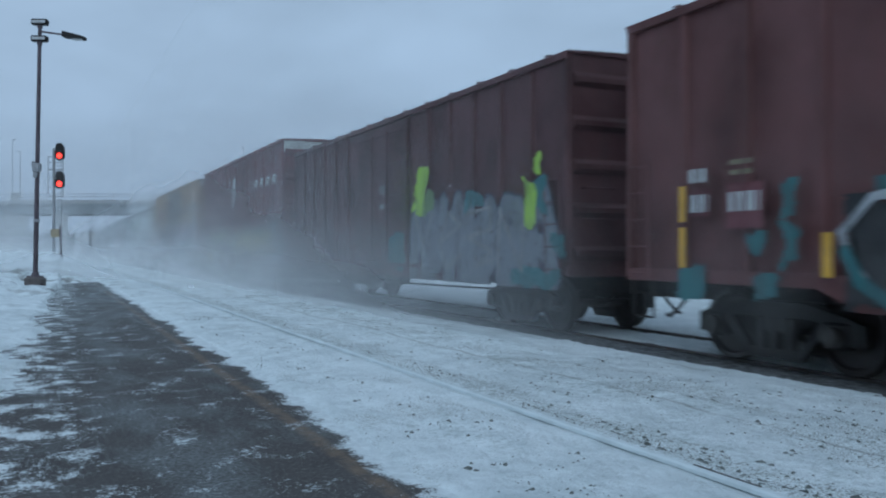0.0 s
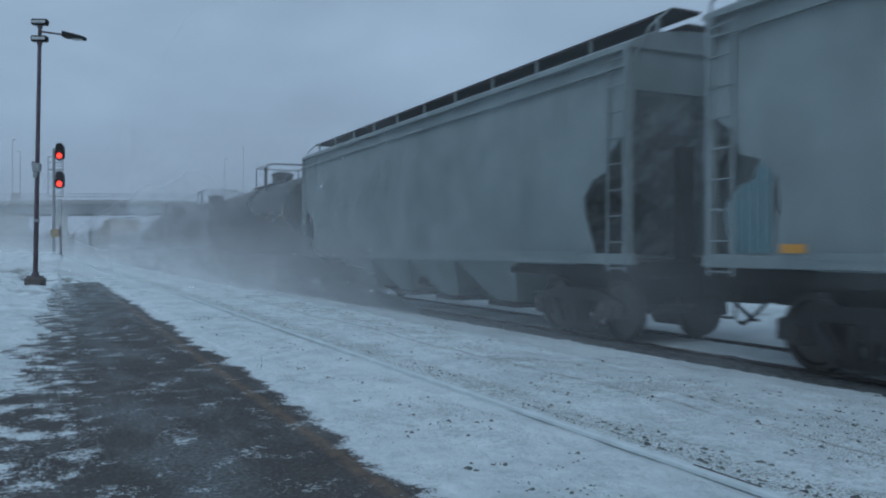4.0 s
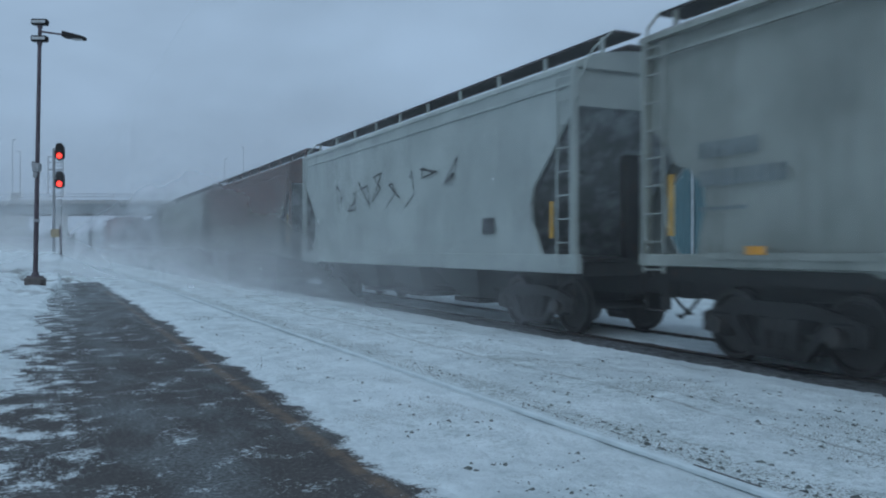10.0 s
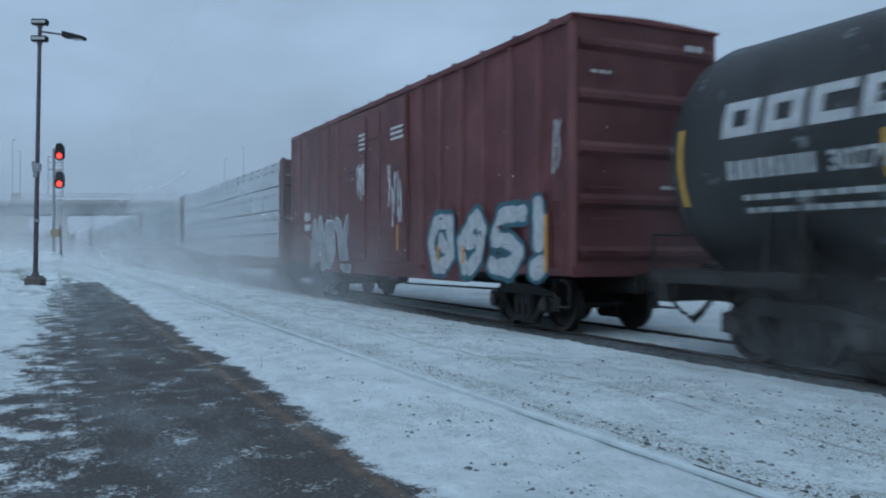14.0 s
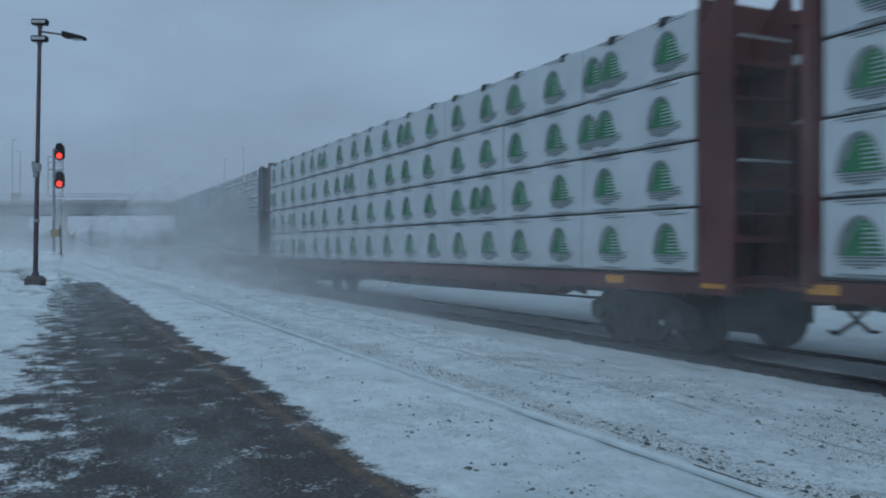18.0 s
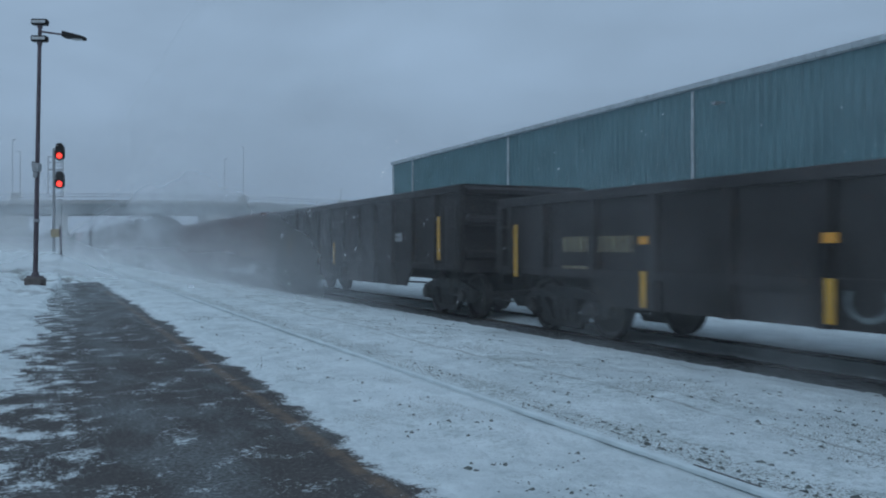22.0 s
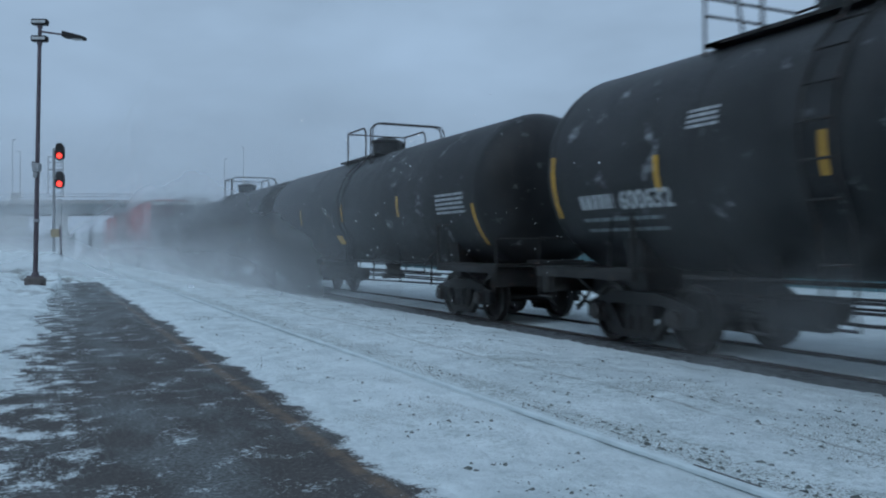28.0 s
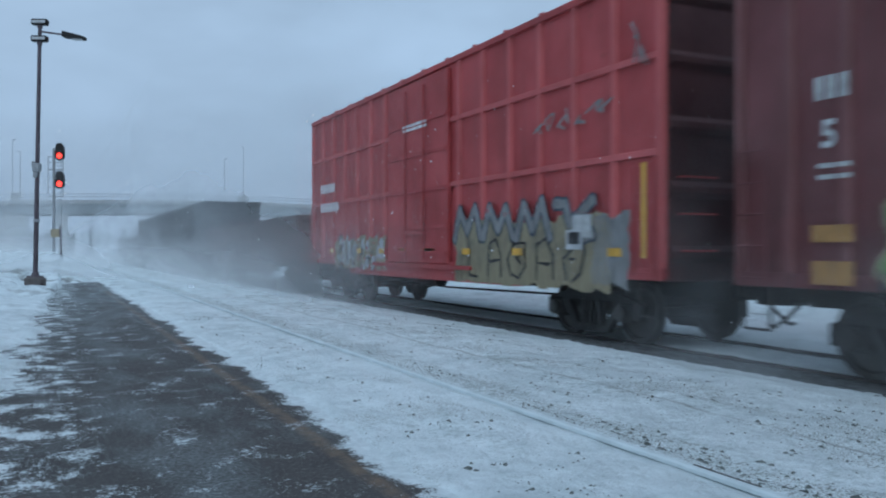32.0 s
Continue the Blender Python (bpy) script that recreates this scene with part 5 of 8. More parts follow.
        part("end_strut", Shape().box(-0.12, 0.12, min(sy * (e - 0.7), sy * (e - 0.5)), max(sy * (e - 0.7), sy * (e - 0.5)), 1.28, 3.0), end_mat, w)
        lad = shared(("hopper_ladder", mat.name), lambda: ladder_mesh(1.1, 4.2, 0.4).mesh("ladder", mat))
        part("ladder", lad, mat, w, at=(-HALF + 0.06, sy * (e - 0.32), 0))
        part("stirrup", shared("stirrup", lambda: stirrup_mesh().mesh("stirrup", UNDER)), UNDER, w, at=(-HALF + 0.06, sy * (e - 0.32), 0.1))
        part("top_grab", Shape().path([(-0.95, sy * (e + 0.2), peak + 0.2), (-1.25, sy * (e + 0.1), eave + 0.25), (-HALF + 0.05, sy * (e - 0.05), eave - 0.3)], 0.02), mat, w)
    # discharge chutes between the bogies
    run = L - 2 * 3.4
    pitch = run / bays
    cm = shade or (mat if bulge else CHUTE_GREY)
    for i in range(bays):
        yc = -run / 2 + pitch * (i + 0.5)
        p = pitch * (0.43 if cm is CHUTE_GREY else chute)
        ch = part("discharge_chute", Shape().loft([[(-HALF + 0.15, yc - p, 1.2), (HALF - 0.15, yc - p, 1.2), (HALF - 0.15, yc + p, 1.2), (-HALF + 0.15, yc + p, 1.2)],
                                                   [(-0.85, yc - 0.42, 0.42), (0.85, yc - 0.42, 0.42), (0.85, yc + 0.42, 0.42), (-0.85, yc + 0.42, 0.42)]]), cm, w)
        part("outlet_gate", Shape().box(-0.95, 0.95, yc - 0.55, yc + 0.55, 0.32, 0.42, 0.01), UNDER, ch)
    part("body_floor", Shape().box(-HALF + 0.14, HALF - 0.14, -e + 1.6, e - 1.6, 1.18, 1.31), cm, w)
    return w, L


# ---------------------------------------------------------------- open wagons


def gondola(label, u0, u1, H, mat, posts=14, belly=0.58, post_deep=0.10, load=None, inset=2.1):
    w, L = wagon_named("gondola_wagon", label, u0, u1)
    e = L / 2
    running_gear(w, L, inset=inset)
    p, q = inset + 1.1, inset + 1.5
    out = [(-e, 1.0), (-e + p, 1.0), (-e + q, belly), (e - q, belly), (e - p, 1.0), (e, 1.0), (e, H), (-e, H)]
    for sx in (-1, 1):
        sd = part("side", Shape().prism(out, sx * (HALF - 0.10), sx * (HALF - 0.14), "x"), mat, w)
        part("top_chord", Shape().box(min(sx * HALF, sx * (HALF - 0.14)), max(sx * HALF, sx * (HALF - 0.14)), -e, e, H - 0.14, H + 0.02, 0.015), mat, sd)
        if sx > 0:
            continue
        part("side_sill", Shape().prism([(-e, 1.0), (e, 1.0), (e, 1.12), (-e, 1.12)], -HALF + 0.02, -HALF + 0.1, "x"), mat, sd)
        me = Shape().prism([(-HALF, -0.07), (-HALF + 0.1, -0.11), (-HALF + 0.1, 0.11), (-HALF, 0.07)], 1.02, H - 0.1, "z").mesh("side_post", mat)
        low = Shape().prism([(-HALF, -0.07), (-HALF + 0.1, -0.11), (-HALF + 0.1, 0.11), (-HALF, 0.07)], belly, H - 0.1, "z").mesh("side_post", mat)
        for i in range(posts):
            y = -e + 0.1 + (L - 0.2) * i / (posts - 1)
            part("side_post", low if abs(y) < e - q - 0.05 else me, mat, sd, at=(0, y, 0))
    for sy in (-1, 1):
        en = part("end", Shape().box(-HALF + 0.08, HALF - 0.08, min(sy * e, sy * (e - 0.08)), max(sy * e, sy * (e - 0.08)), 0.95, H + 0.03, 0.01), mat, w)
        for z in (1.3, (1.3 + H) / 2, H - 0.12):
            part("end_rib", Shape().prism([(sy * e, z - 0.1), (sy * (e + 0.08), z - 0.04), (sy * (e + 0.08), z + 0.04), (sy * e, z + 0.1)], -HALF + 0.1, HALF - 0.1, "x"), mat, en)
    part("floor", Shape().box(-HALF + 0.14, HALF - 0.14, -e + 0.08, e - 0.08, 1.0, 1.1), UNDER, w)
    corner_gear(w, e, mat, min(H - 0.1, 2.3))
    if load is not None:
        s = Shape()
        k = 24
        rows = []
        for i in range(k + 1):
            y = -e + 0.1 + (L - 0.2) * i / k
            rows.append([(x, y, H - 0.28 + 0.34 * noise.noise((x * 0.8, y * 0.5 + u0, 3.0)) + (0.2 if abs(x) < 1 else 0)) for x in (-1.36, -0.7, 0, 0.7, 1.36)])
        s.loft(rows, closed=False, caps=False)
        part("load", s, load, w, "snow-dusted load", smooth=True)
    return w, L


# ---------------------------------------------------------------- centre-beam wagons with lumber


def centrebeam(label, u0, u1, frame_mat, tiers, wrap, prints, bundle_len, top_wrap=None, z0=1.10, seed=1):
    """tiers: bundle heights from the deck up."""
    w, L = wagon_named("centrebeam_wagon", label, u0, u1)
    rng = random.Random(seed)
    e = L / 2
    running_gear(w, L, inset=2.2)
    out = [(-e, 0.86), (-e + 3.4, 0.86), (-e + 3.8, 0.82), (e - 3.8, 0.82), (e - 3.4, 0.86), (e, 0.86), (e, 1.08), (-e, 1.08)]
    for sx in (-1, 1):
        part("side_sill", Shape().prism(out, sx * (HALF - 0.05), sx * (HALF - 0.16), "x"), frame_mat, w)
    part("deck", Shape().box(-HALF + 0.1, HALF - 0.1, -e, e, 1.0, 1.08), frame_mat, w)
    part("deep_sill", Shape().prism([(-e + 4.6, 1.0), (-e + 6.0, 0.55), (e - 6.0, 0.55), (e - 4.6, 1.0)], -0.2, 0.2, "x"), frame_mat, w)
    br = Shape().prism([(-HALF + 0.08, 1.0), (-0.2, 0.62), (-0.2, 0.95), (-HALF + 0.08, 1.05)], -0.05, 0.05, "y").mesh("cross_bearer", frame_mat)
    for i in range(9):
        part("cross_bearer", br, frame_mat, w, at=(0, -e + 4.8 + (L - 9.6) * i / 8, 0))
    top = z0 + sum(tiers)
    for sy in (-1, 1):
        deep = 0.62 if sy < 0 else 0.22                # the leading bulkhead is an open frame before its sheet
        y0, y1 = sorted((sy * (e - deep), sy * (e - deep + 0.05)))
        b = part("bulkhead", Shape().box(-HALF + 0.06, HALF - 0.06, y0, y1, 1.0, top + 0.10, 0.01), frame_mat, w)
        ya, yb = sorted((sy * (e - deep + 0.05), sy * e))
        for x in (-HALF + 0.02, -0.55, 0.49, HALF - 0.10):
            part("bulkhead_post", Shape().prism([(ya, 1.0), (yb, 1.0), (yb, top - 0.35), (yb if sy > 0 else ya + 0.15, top + 0.10), (ya, top + 0.10)], x, x + 0.08, "x"), frame_mat, b)
        for i, z in enumerate((1.55, 2.2, 2.95, 3.7)):
            part("bulkhead_shelf", Shape().box(-HALF + 0.1, HALF - 0.1, ya, yb - 0.04 if sy > 0 else yb, z - 0.04, z + 0.04), frame_mat, b)
            if sy < 0:
                part("bulkhead_rung", Shape().tube((-HALF + 0.1, -e - 0.03, z + 0.3), (-0.55, -e - 0.03, z + 0.3), 0.018), GREYWHITE if i % 2 else frame_mat, b)
                part("lodged_snow", Shape().prism([(ya, z + 0.04), (yb - 0.05, z + 0.04), (ya, z + 0.16)], 0.3 - 0.25 * i, 0.9 - 0.1 * i, "x"), SNOW, b, "wedge of snow")
        part("end_tread", Shape().box(-HALF, HALF, min(sy * e, sy * (e + 0.28)), max(sy * e, sy * (e + 0.28)), 0.96, 1.0), frame_mat, w)
    part("centre_beam", Shape().box(-0.12, 0.12, -e + 0.4, e - 0.4, 1.08, 1.4).box(-0.2, 0.2, -e + 0.4, e - 0.4, top - 0.1, top + 0.08), frame_mat, w)
    span = L - 0.90
    mid = 0.20
    n = max(1, round(span / bundle_len))
    bl = span / n
    z = z0
    for ti, h in enumerate(tiers):
        me = shared(("bundle", round(bl, 3), round(h, 3), wrap.name), lambda: Shape().box(-HALF + 0.04, -0.14, -bl / 2 + 0.012, bl / 2 - 0.012, 0.03, h - 0.008, 0.022).mesh("lumber_bundle", wrap))
        far = shared(("bundle_far", round(span, 3), round(h, 3), wrap.name), lambda: Shape().box(0.14, HALF - 0.04, -span / 2, span / 2, 0.03, h - 0.008, 0.02).mesh("lumber_bundle", wrap))
        part("lumber_bundle", far, wrap, w, at=(0, mid, z))
        for i in range(n):
            b = part("lumber_bundle", me, wrap, w, at=(rng.uniform(-0.02, 0.015), mid - span / 2 + bl * (i + 0.5), z))
            if prints is not None:
                prints(b, bl, h, ti, i, rng)
        part("batten", shared(("batten", round(span, 2)), lambda: Shape().box(-HALF + 0.10, HALF - 0.10, -span / 2, span / 2, -0.005, 0.03).mesh("batten", UNDER)), UNDER, w, at=(0, mid, z))
        z += h
    st = shared("corner_protector", lambda: Shape().prism([(-HALF + 0.02, -0.10), (-HALF + 0.035, 0.02), (-HALF + 0.16, 0.035), (-HALF + 0.16, 0.0), (-HALF + 0.045, -0.005), (-HALF + 0.036, -0.10)], -0.07, 0.07, "y").mesh("corner_protector", UNDER))
    k = round(span / 1.25)
    for i in range(k):
        part("corner_protector", st, UNDER, w, at=(0, mid - span / 2 + span * (i + 0.5) / k + rng.uniform(-0.15, 0.15), top))
    return w, L, top


# ---------------------------------------------------------------- motion of the train


def run_at(t):
    """How far the train has come at t seconds."""
    return 22.70 * t + 0.0175 * t * t


def motions():
    for p, rows in PUFFS:
        walk(p, rows)
    times = [0, 4, 8, 12, 16, 20, 24, 28, 32]
    for w, u0, u1 in WAGONS:
        mid = (u0 + u1) / 2 - 3.54
        walk(w, [(t, pose(TRAIN_X, mid - run_at(t), 0)) for t in times])

# ---------------------------------------------------------------- blown snow: thin veils of drifting flakes


def veil_material(name, peak, far0, far1, top0, top1, noise_scale, contrast, low=0.0, along_axis="Y", edge=None, stretch=(1.0, 0.14, 1.3), thin=0.0):
    """Thin air full of snow: mostly clear, denser with distance along the sheet and near the ground, in wisps."""
    m = bpy.data.materials.new(name)
    m.use_nodes = True
    n, l = m.node_tree.nodes, m.node_tree.links
    n.clear()
    out = n.new("ShaderNodeOutputMaterial")
    clear, dif, tra, both, mix = (n.new("ShaderNodeBsdfTransparent"), n.new("ShaderNodeBsdfDiffuse"), n.new("ShaderNodeBsdfTranslucent"),
                                  n.new("ShaderNodeMixShader"), n.new("ShaderNodeMixShader"))
    for d in (dif, tra):
        d.inputs["Color"].default_value = (0.93, 0.94, 0.95, 1)
    both.inputs[0].default_value = 0.5
    l.new(dif.outputs[0], both.inputs[1])
    l.new(tra.outputs[0], both.inputs[2])
    tc = n.new("ShaderNodeTexCoord")
    sp = n.new("ShaderNodeSeparateXYZ")
    l.new(tc.outputs["Object"], sp.inputs[0])

    def math_node(op, a, b=None):
        k = n.new("ShaderNodeMath")
        k.operation = op
        for i, v in enumerate((a, b)):
            if v is None:
                continue
            if isinstance(v, (int, float)):
                k.inputs[i].default_value = v
            else:
                l.new(v, k.inputs[i])
        return k.outputs[0]
    wisp = noise_node(n, l, noise_scale, 5.0, stretch, coord="Object", rough=0.55)
    wisp = ranged(n, l, wisp, 0.32, 0.68, 1.0 - contrast, 1.0 + contrast)
    run = math_node("EXPONENT", math_node("DIVIDE", math_node("SUBTRACT", far0, sp.outputs[along_axis]), far1))
    dens = math_node("SUBTRACT", 1.0, math_node("MINIMUM", run, 1.0))
    hgt = ranged(n, l, sp.outputs["Z"], top0, top1, 1.0, 0.0)
    a = math_node("MULTIPLY", math_node("MULTIPLY", dens, hgt), math_node("MULTIPLY", wisp, peak))
    if low:
        base = ranged(n, l, sp.outputs["Z"], 0.2, 2.4, low, 0.0)
        a = math_node("ADD", a, math_node("MULTIPLY", math_node("MULTIPLY", base, wisp), dens))
    if thin:                                       # falling snow everywhere, a little
        a = math_node("ADD", a, math_node("MULTIPLY", ranged(n, l, sp.outputs["Z"], 0.05, 0.5, 0.0, thin), math_node("MULTIPLY", wisp, dens)))
    if edge:                                       # thins out towards one end
        a = math_node("MULTIPLY", a, ranged(n, l, sp.outputs["X"], edge[0], edge[1], 1.0, 0.0))
    a = math_node("MINIMUM", a, 0.97)
    l.new(a, mix.inputs[0])
    l.new(clear.outputs[0], mix.inputs[1])
    l.new(both.outputs[0], mix.inputs[2])
    l.new(mix.outputs[0], out.inputs[0])
    return m


def veil(name, verts, mat, label):
    me = bpy.data.meshes.new(name)
    me.from_pydata(verts, [], [tuple(range(len(verts)))])
    me.materials.append(mat)
    return tagged(new(name, me), label, "blown snow", "veils of blown snow", "stuff")


veil("blowing_snow", [(6.95, -40, -0.1), (6.95, 300, -0.1), (6.95, 300, 16), (6.95, -40, 16)],
     veil_material("snow_swept_along_the_train", 0.97, 15.0, 33.0, 0.8, 8.5, 0.45, 0.20, 0.45), "snow swept up along the train, thicker up the line")
veil("blowing_snow", [(-60, 40, -0.1), (6.9, 40, -0.1), (6.9, 40, 6), (-60, 40, 6)],
     veil_material("snow_haze_by_the_signal", 0.12, -500.0, 1.0, 0.0, 6.0, 0.2, 0.3, 0.28, "X", (0.5, 6.8)), "thin haze of drifting snow")
veil("blowing_snow", [(-90, 64, -0.1), (6.9, 64, -0.1), (6.9, 64, 16), (-90, 64, 16)],
     veil_material("snow_haze_before_the_bridge", 0.30, -500.0, 1.0, 0.0, 14.0, 0.12, 0.25, 0.40, "X", (1.0, 6.8)), "thin haze of falling snow")
veil("blowing_snow", [(-160, 118, -0.1), (6.9, 118, -0.1), (6.9, 118, 22), (-160, 118, 22)],
     veil_material("snow_haze_at_the_bridge", 0.34, -500.0, 1.0, 2.0, 20.0, 0.10, 0.2, 0.45, "X", (1.0, 6.8)), "thin haze of falling snow")
veil("blowing_snow", [(11.5, 133, -0.1), (90, 133, -0.1), (90, 133, 22), (11.5, 133, 22)],
     veil_material("snow_haze_over_the_far_tracks", 0.34, -500.0, 1.0, 3.0, 21.0, 0.10, 0.2, 0.25, "X"), "thin haze of falling snow")
for _y, _pk in ((24, 0.16), (31, 0.22)):
    veil("blowing_snow", [(1.5, _y, -0.1), (6.1, _y, -0.1), (6.1, _y, 1.8), (1.5, _y, 1.8)],
         veil_material("powder_over_the_drifts", _pk, -500.0, 1.0, 0.1, 1.7, 0.5, 0.5, 0.0, "X", (4.8, 1.8), (0.6, 1.0, 1.3)), "powder snow blown low over the drifts")
GUST = veil("blowing_snow", [(7.1, -60, -0.1), (7.1, 300, -0.1), (7.1, 300, 12), (7.1, -60, 12)],
            veil_material("gust_of_powder_snow", 0.62, 9.0, 26.0, 1.0, 5.2, 0.5, 0.25, 0.35), "gust of powder snow rolling beside the train")
GUST_LOW = veil("blowing_snow", [(6.2, -60, -0.1), (6.2, 300, -0.1), (6.2, 300, 2.2), (6.2, -60, 2.2)],
                veil_material("low_powder_snow", 0.80, 11.0, 16.0, 0.0, 2.2, 0.5, 0.4, 0.0), "low cloud of powder snow over the drifts")


FALL = veil("blowing_snow", [(6.85, -60, -0.1), (6.85, 300, -0.1), (6.85, 300, 14), (6.85, -60, 14)],
            veil_material("falling_snow", 0.0, 0.0, 6.0, 1.0, 9.0, 0.5, 0.4, thin=0.06), "thin falling snow")


def puff_material():
    m = veil_material("snow_whirl", 0.075, -500.0, 1.0, 0.6, 3.9, 0.5, 1.7, 0.0, "Y", None, (1.0, 0.8, 1.1))
    n, l = m.node_tree.nodes, m.node_tree.links
    mix = [k for k in n if k.type == "MIX_SHADER" and k.inputs[0].is_linked][0]
    tc = n.new("ShaderNodeTexCoord")
    sp = n.new("ShaderNodeSeparateXYZ")
    l.new(tc.outputs["Object"], sp.inputs[0])
    ab = n.new("ShaderNodeMath")
    ab.operation = "ABSOLUTE"
    l.new(sp.outputs["Y"], ab.inputs[0])
    fade = ranged(n, l, ab.outputs[0], 1.5, 5.8, 1.0, 0.0)
    mul = n.new("ShaderNodeMath")
    mul.operation = "MULTIPLY"
    l.new(mix.inputs[0].links[0].from_socket, mul.inputs[0])
    l.new(fade, mul.inputs[1])
    l.new(mul.outputs[0], mix.inputs[0])
    return m


PUFFS = [(g, [(t, pose(0, y, 0)) for t, y in ((0, 0), (2, 0), (3, -5), (5.5, 45), (7, 60), (9, 38), (11, 45), (13, 70), (15.5, 28), (18, 24), (20.5, 46), (22, 36), (24, 44), (28, 42), (30, 44), (32, 56))])  for g in (GUST,)]
PUFFS.append((FALL, [(t, pose(0, y, 0)) for t, y in ((0, 10), (2, 8), (3, -25), (4, -25), (6, 5), (8, -25), (11, -25), (12.7, 25), (14, 25), (17, -2), (20, -8), (21, -4), (22, -4), (23, 12), (24, -5), (25, 20), (27, 60), (32, 60))]))
PUFFS.append((GUST_LOW, [(t, pose(0, y, 0)) for t, y in ((0, -3), (1, -4), (2, -7), (3, -7.5), (5.5, 0), (9, -3), (13, 4), (15.5, -2), (17, -6), (19, -5), (20.5, 3), (28, 6), (30, 3), (32, 3))]))
_pm = bpy.data.meshes.new("snow_whirl")
_pm.from_pydata([(0, -6, -0.1), (0, 6, -0.1), (0, 6, 4.0), (0, -6, 4.0)], [], [(0, 1, 2, 3)])
_pm.materials.append(puff_material())
_rng = random.Random(8)
for _i in range(44):
    _o = tagged(new("snow_whirl", _pm), "whirl of powder snow dragged along by the wheels", "blown snow", "snow whirls along the train", "stuff")
    _y0, _x0 = 6 + _i * 11.5 + _rng.uniform(-3, 3), _rng.uniform(7.0, 7.25)
    PUFFS.append((_o, [(t, pose(_x0, _y0 - 14.0 * t, 0)) for t in (0, 16, 32)]))

# single flakes in the air
_f = Shape()
for _i in range(1100):
    _d = 12 + 20 * _rng.random()
    _x, _y, _z = place(_rng.uniform(100, 1568), _d, 0)
    _z = _rng.uniform(0.2, 3.6)
    _s = 0.004 + 0.011 * _rng.random() ** 1.6
    _n0 = len(_f.v)
    _f.v += [(_x - _s, _y, _z), (_x + _s, _y, _z), (_x, _y - _s * 2, _z + _s), (_x, _y + _s, _z + _s * 1.2)]
    _f.f += [(_n0, _n0 + 1, _n0 + 2), (_n0, _n0 + 1, _n0 + 3), (_n0, _n0 + 2, _n0 + 3), (_n0 + 1, _n0 + 2, _n0 + 3)]
_fo = tagged(new("snowflakes", _f.mesh("snowflakes", plain("flake_white", (0.85, 0.87, 0.88), 0.7, 0, 0.02))), "scattered snowflakes driven by the wind", "snow", kind="stuff")
PUFFS.append((_fo, [(t, pose(0, 3 - 0.16 * t, 0)) for t in (0, 16, 32)]))

# ---------------------------------------------------------------- the train, from its head to its tail
BROWN = paint("oxide_brown_paint", (0.115, 0.037, 0.036), 0.2, grime=0.25)
BROWN_D = paint("dark_oxide_brown_paint", (0.080, 0.025, 0.028), 0.2, grime=0.25)
MAROON = paint("maroon_paint", (0.130, 0.028, 0.035), 0.15, grime=0.25)
RED = paint("faded_red_paint", (0.38, 0.046, 0.048), 0.12, grime=0.25, fade=0.75)
RED_D = paint("weathered_red_brown_paint", (0.155, 0.040, 0.042), 0.2)
OCHRE = paint("ochre_yellow_paint", (0.285, 0.172, 0.080), 0.12, grime=0.3)
# lighter copies of the side paints put the ribs' relief light into colour
RED_RIB = paint("lightened_red_rib_paint", (0.47, 0.085, 0.085), 0.1, grime=0.2, fade=0.8)
OCHRE_RIB = paint("lightened_ochre_rib_paint", (0.335, 0.207, 0.098), 0.1, grime=0.25, fade=0.8)
BROWN_RIB = paint("lightened_brown_rib_paint", (0.165, 0.056, 0.055), 0.2, grime=0.2, fade=0.8)
BLACKP = paint("black_door_paint", (0.020, 0.022, 0.026), 0.06)
PALE = paint("pale_band_paint", (0.48, 0.50, 0.47), 0.1)
GREYH = paint("light_grey_hopper_paint", (0.37, 0.41, 0.385), 0.05, grime=0.12, fade=0.85)
GREYD = paint("grimy_stone_grey_hopper_paint", (0.265, 0.285, 0.255), 0.08, grime=0.3, fade=0.75)
# white speckle in the colour lightens the recessed slope sheets, as haze would
SLOPE = paint("brightened_slope_sheet_paint", (0.24, 0.25, 0.245), 0.1, snow=0.55)
# dark red with grime: shade between coupled wagons put into the end paint
RED_SHADED = paint("shaded_red_end_paint", (0.080, 0.025, 0.026), 0.25, grime=0.4)
# darker grey for the chutes and floor below the flat-sided hoppers
CHUTE_GREY = paint("dark_grey_chute_paint", (0.10, 0.105, 0.10), 0.1, fade=0.7)
GREYC = paint("blue_grey_hopper_paint", (0.21, 0.25, 0.255), 0.05, grime=0.15, fade=0.82)
BEIGE = paint("cream_hopper_paint", (0.245, 0.258, 0.228), 0.08, grime=0.2, fade=0.8)
TANK = paint("black_tank_paint", (0.010, 0.011, 0.0125), 0.04, 0.5, snow=0.03)
TANK2 = paint("sooty_brown_tank_paint", (0.028, 0.024, 0.024), 0.12, 0.5)
GONB = paint("black_gondola_paint", (0.018, 0.0138, 0.0138), 0.22)
GONR = paint("rust_brown_gondola_paint", (0.095, 0.034, 0.028), 0.4, rust_rgb=(0.05, 0.022, 0.018))
SNOWLOAD = plain("snow_dusted_scrap", (0.35, 0.36, 0.36), 0.85, 0, 0.7, 3.0)
WRAP = plain("white_lumber_wrap", (0.56, 0.60, 0.62), 0.55, 0, 0.08, 1.5)
CYAN = spray("turquoise_spray_paint", (0.045, 0.28, 0.30))
BLUE = spray("blue_spray_paint", (0.05, 0.12, 0.36))
LIME = spray("lime_spray_paint", (0.33, 0.55, 0.06))
YEL = spray("mustard_spray_paint", (0.42, 0.35, 0.07))
PINK = spray("pink_spray_paint", (0.55, 0.38, 0.45))
MAG = spray("magenta_spray_paint", (0.28, 0.03, 0.12))
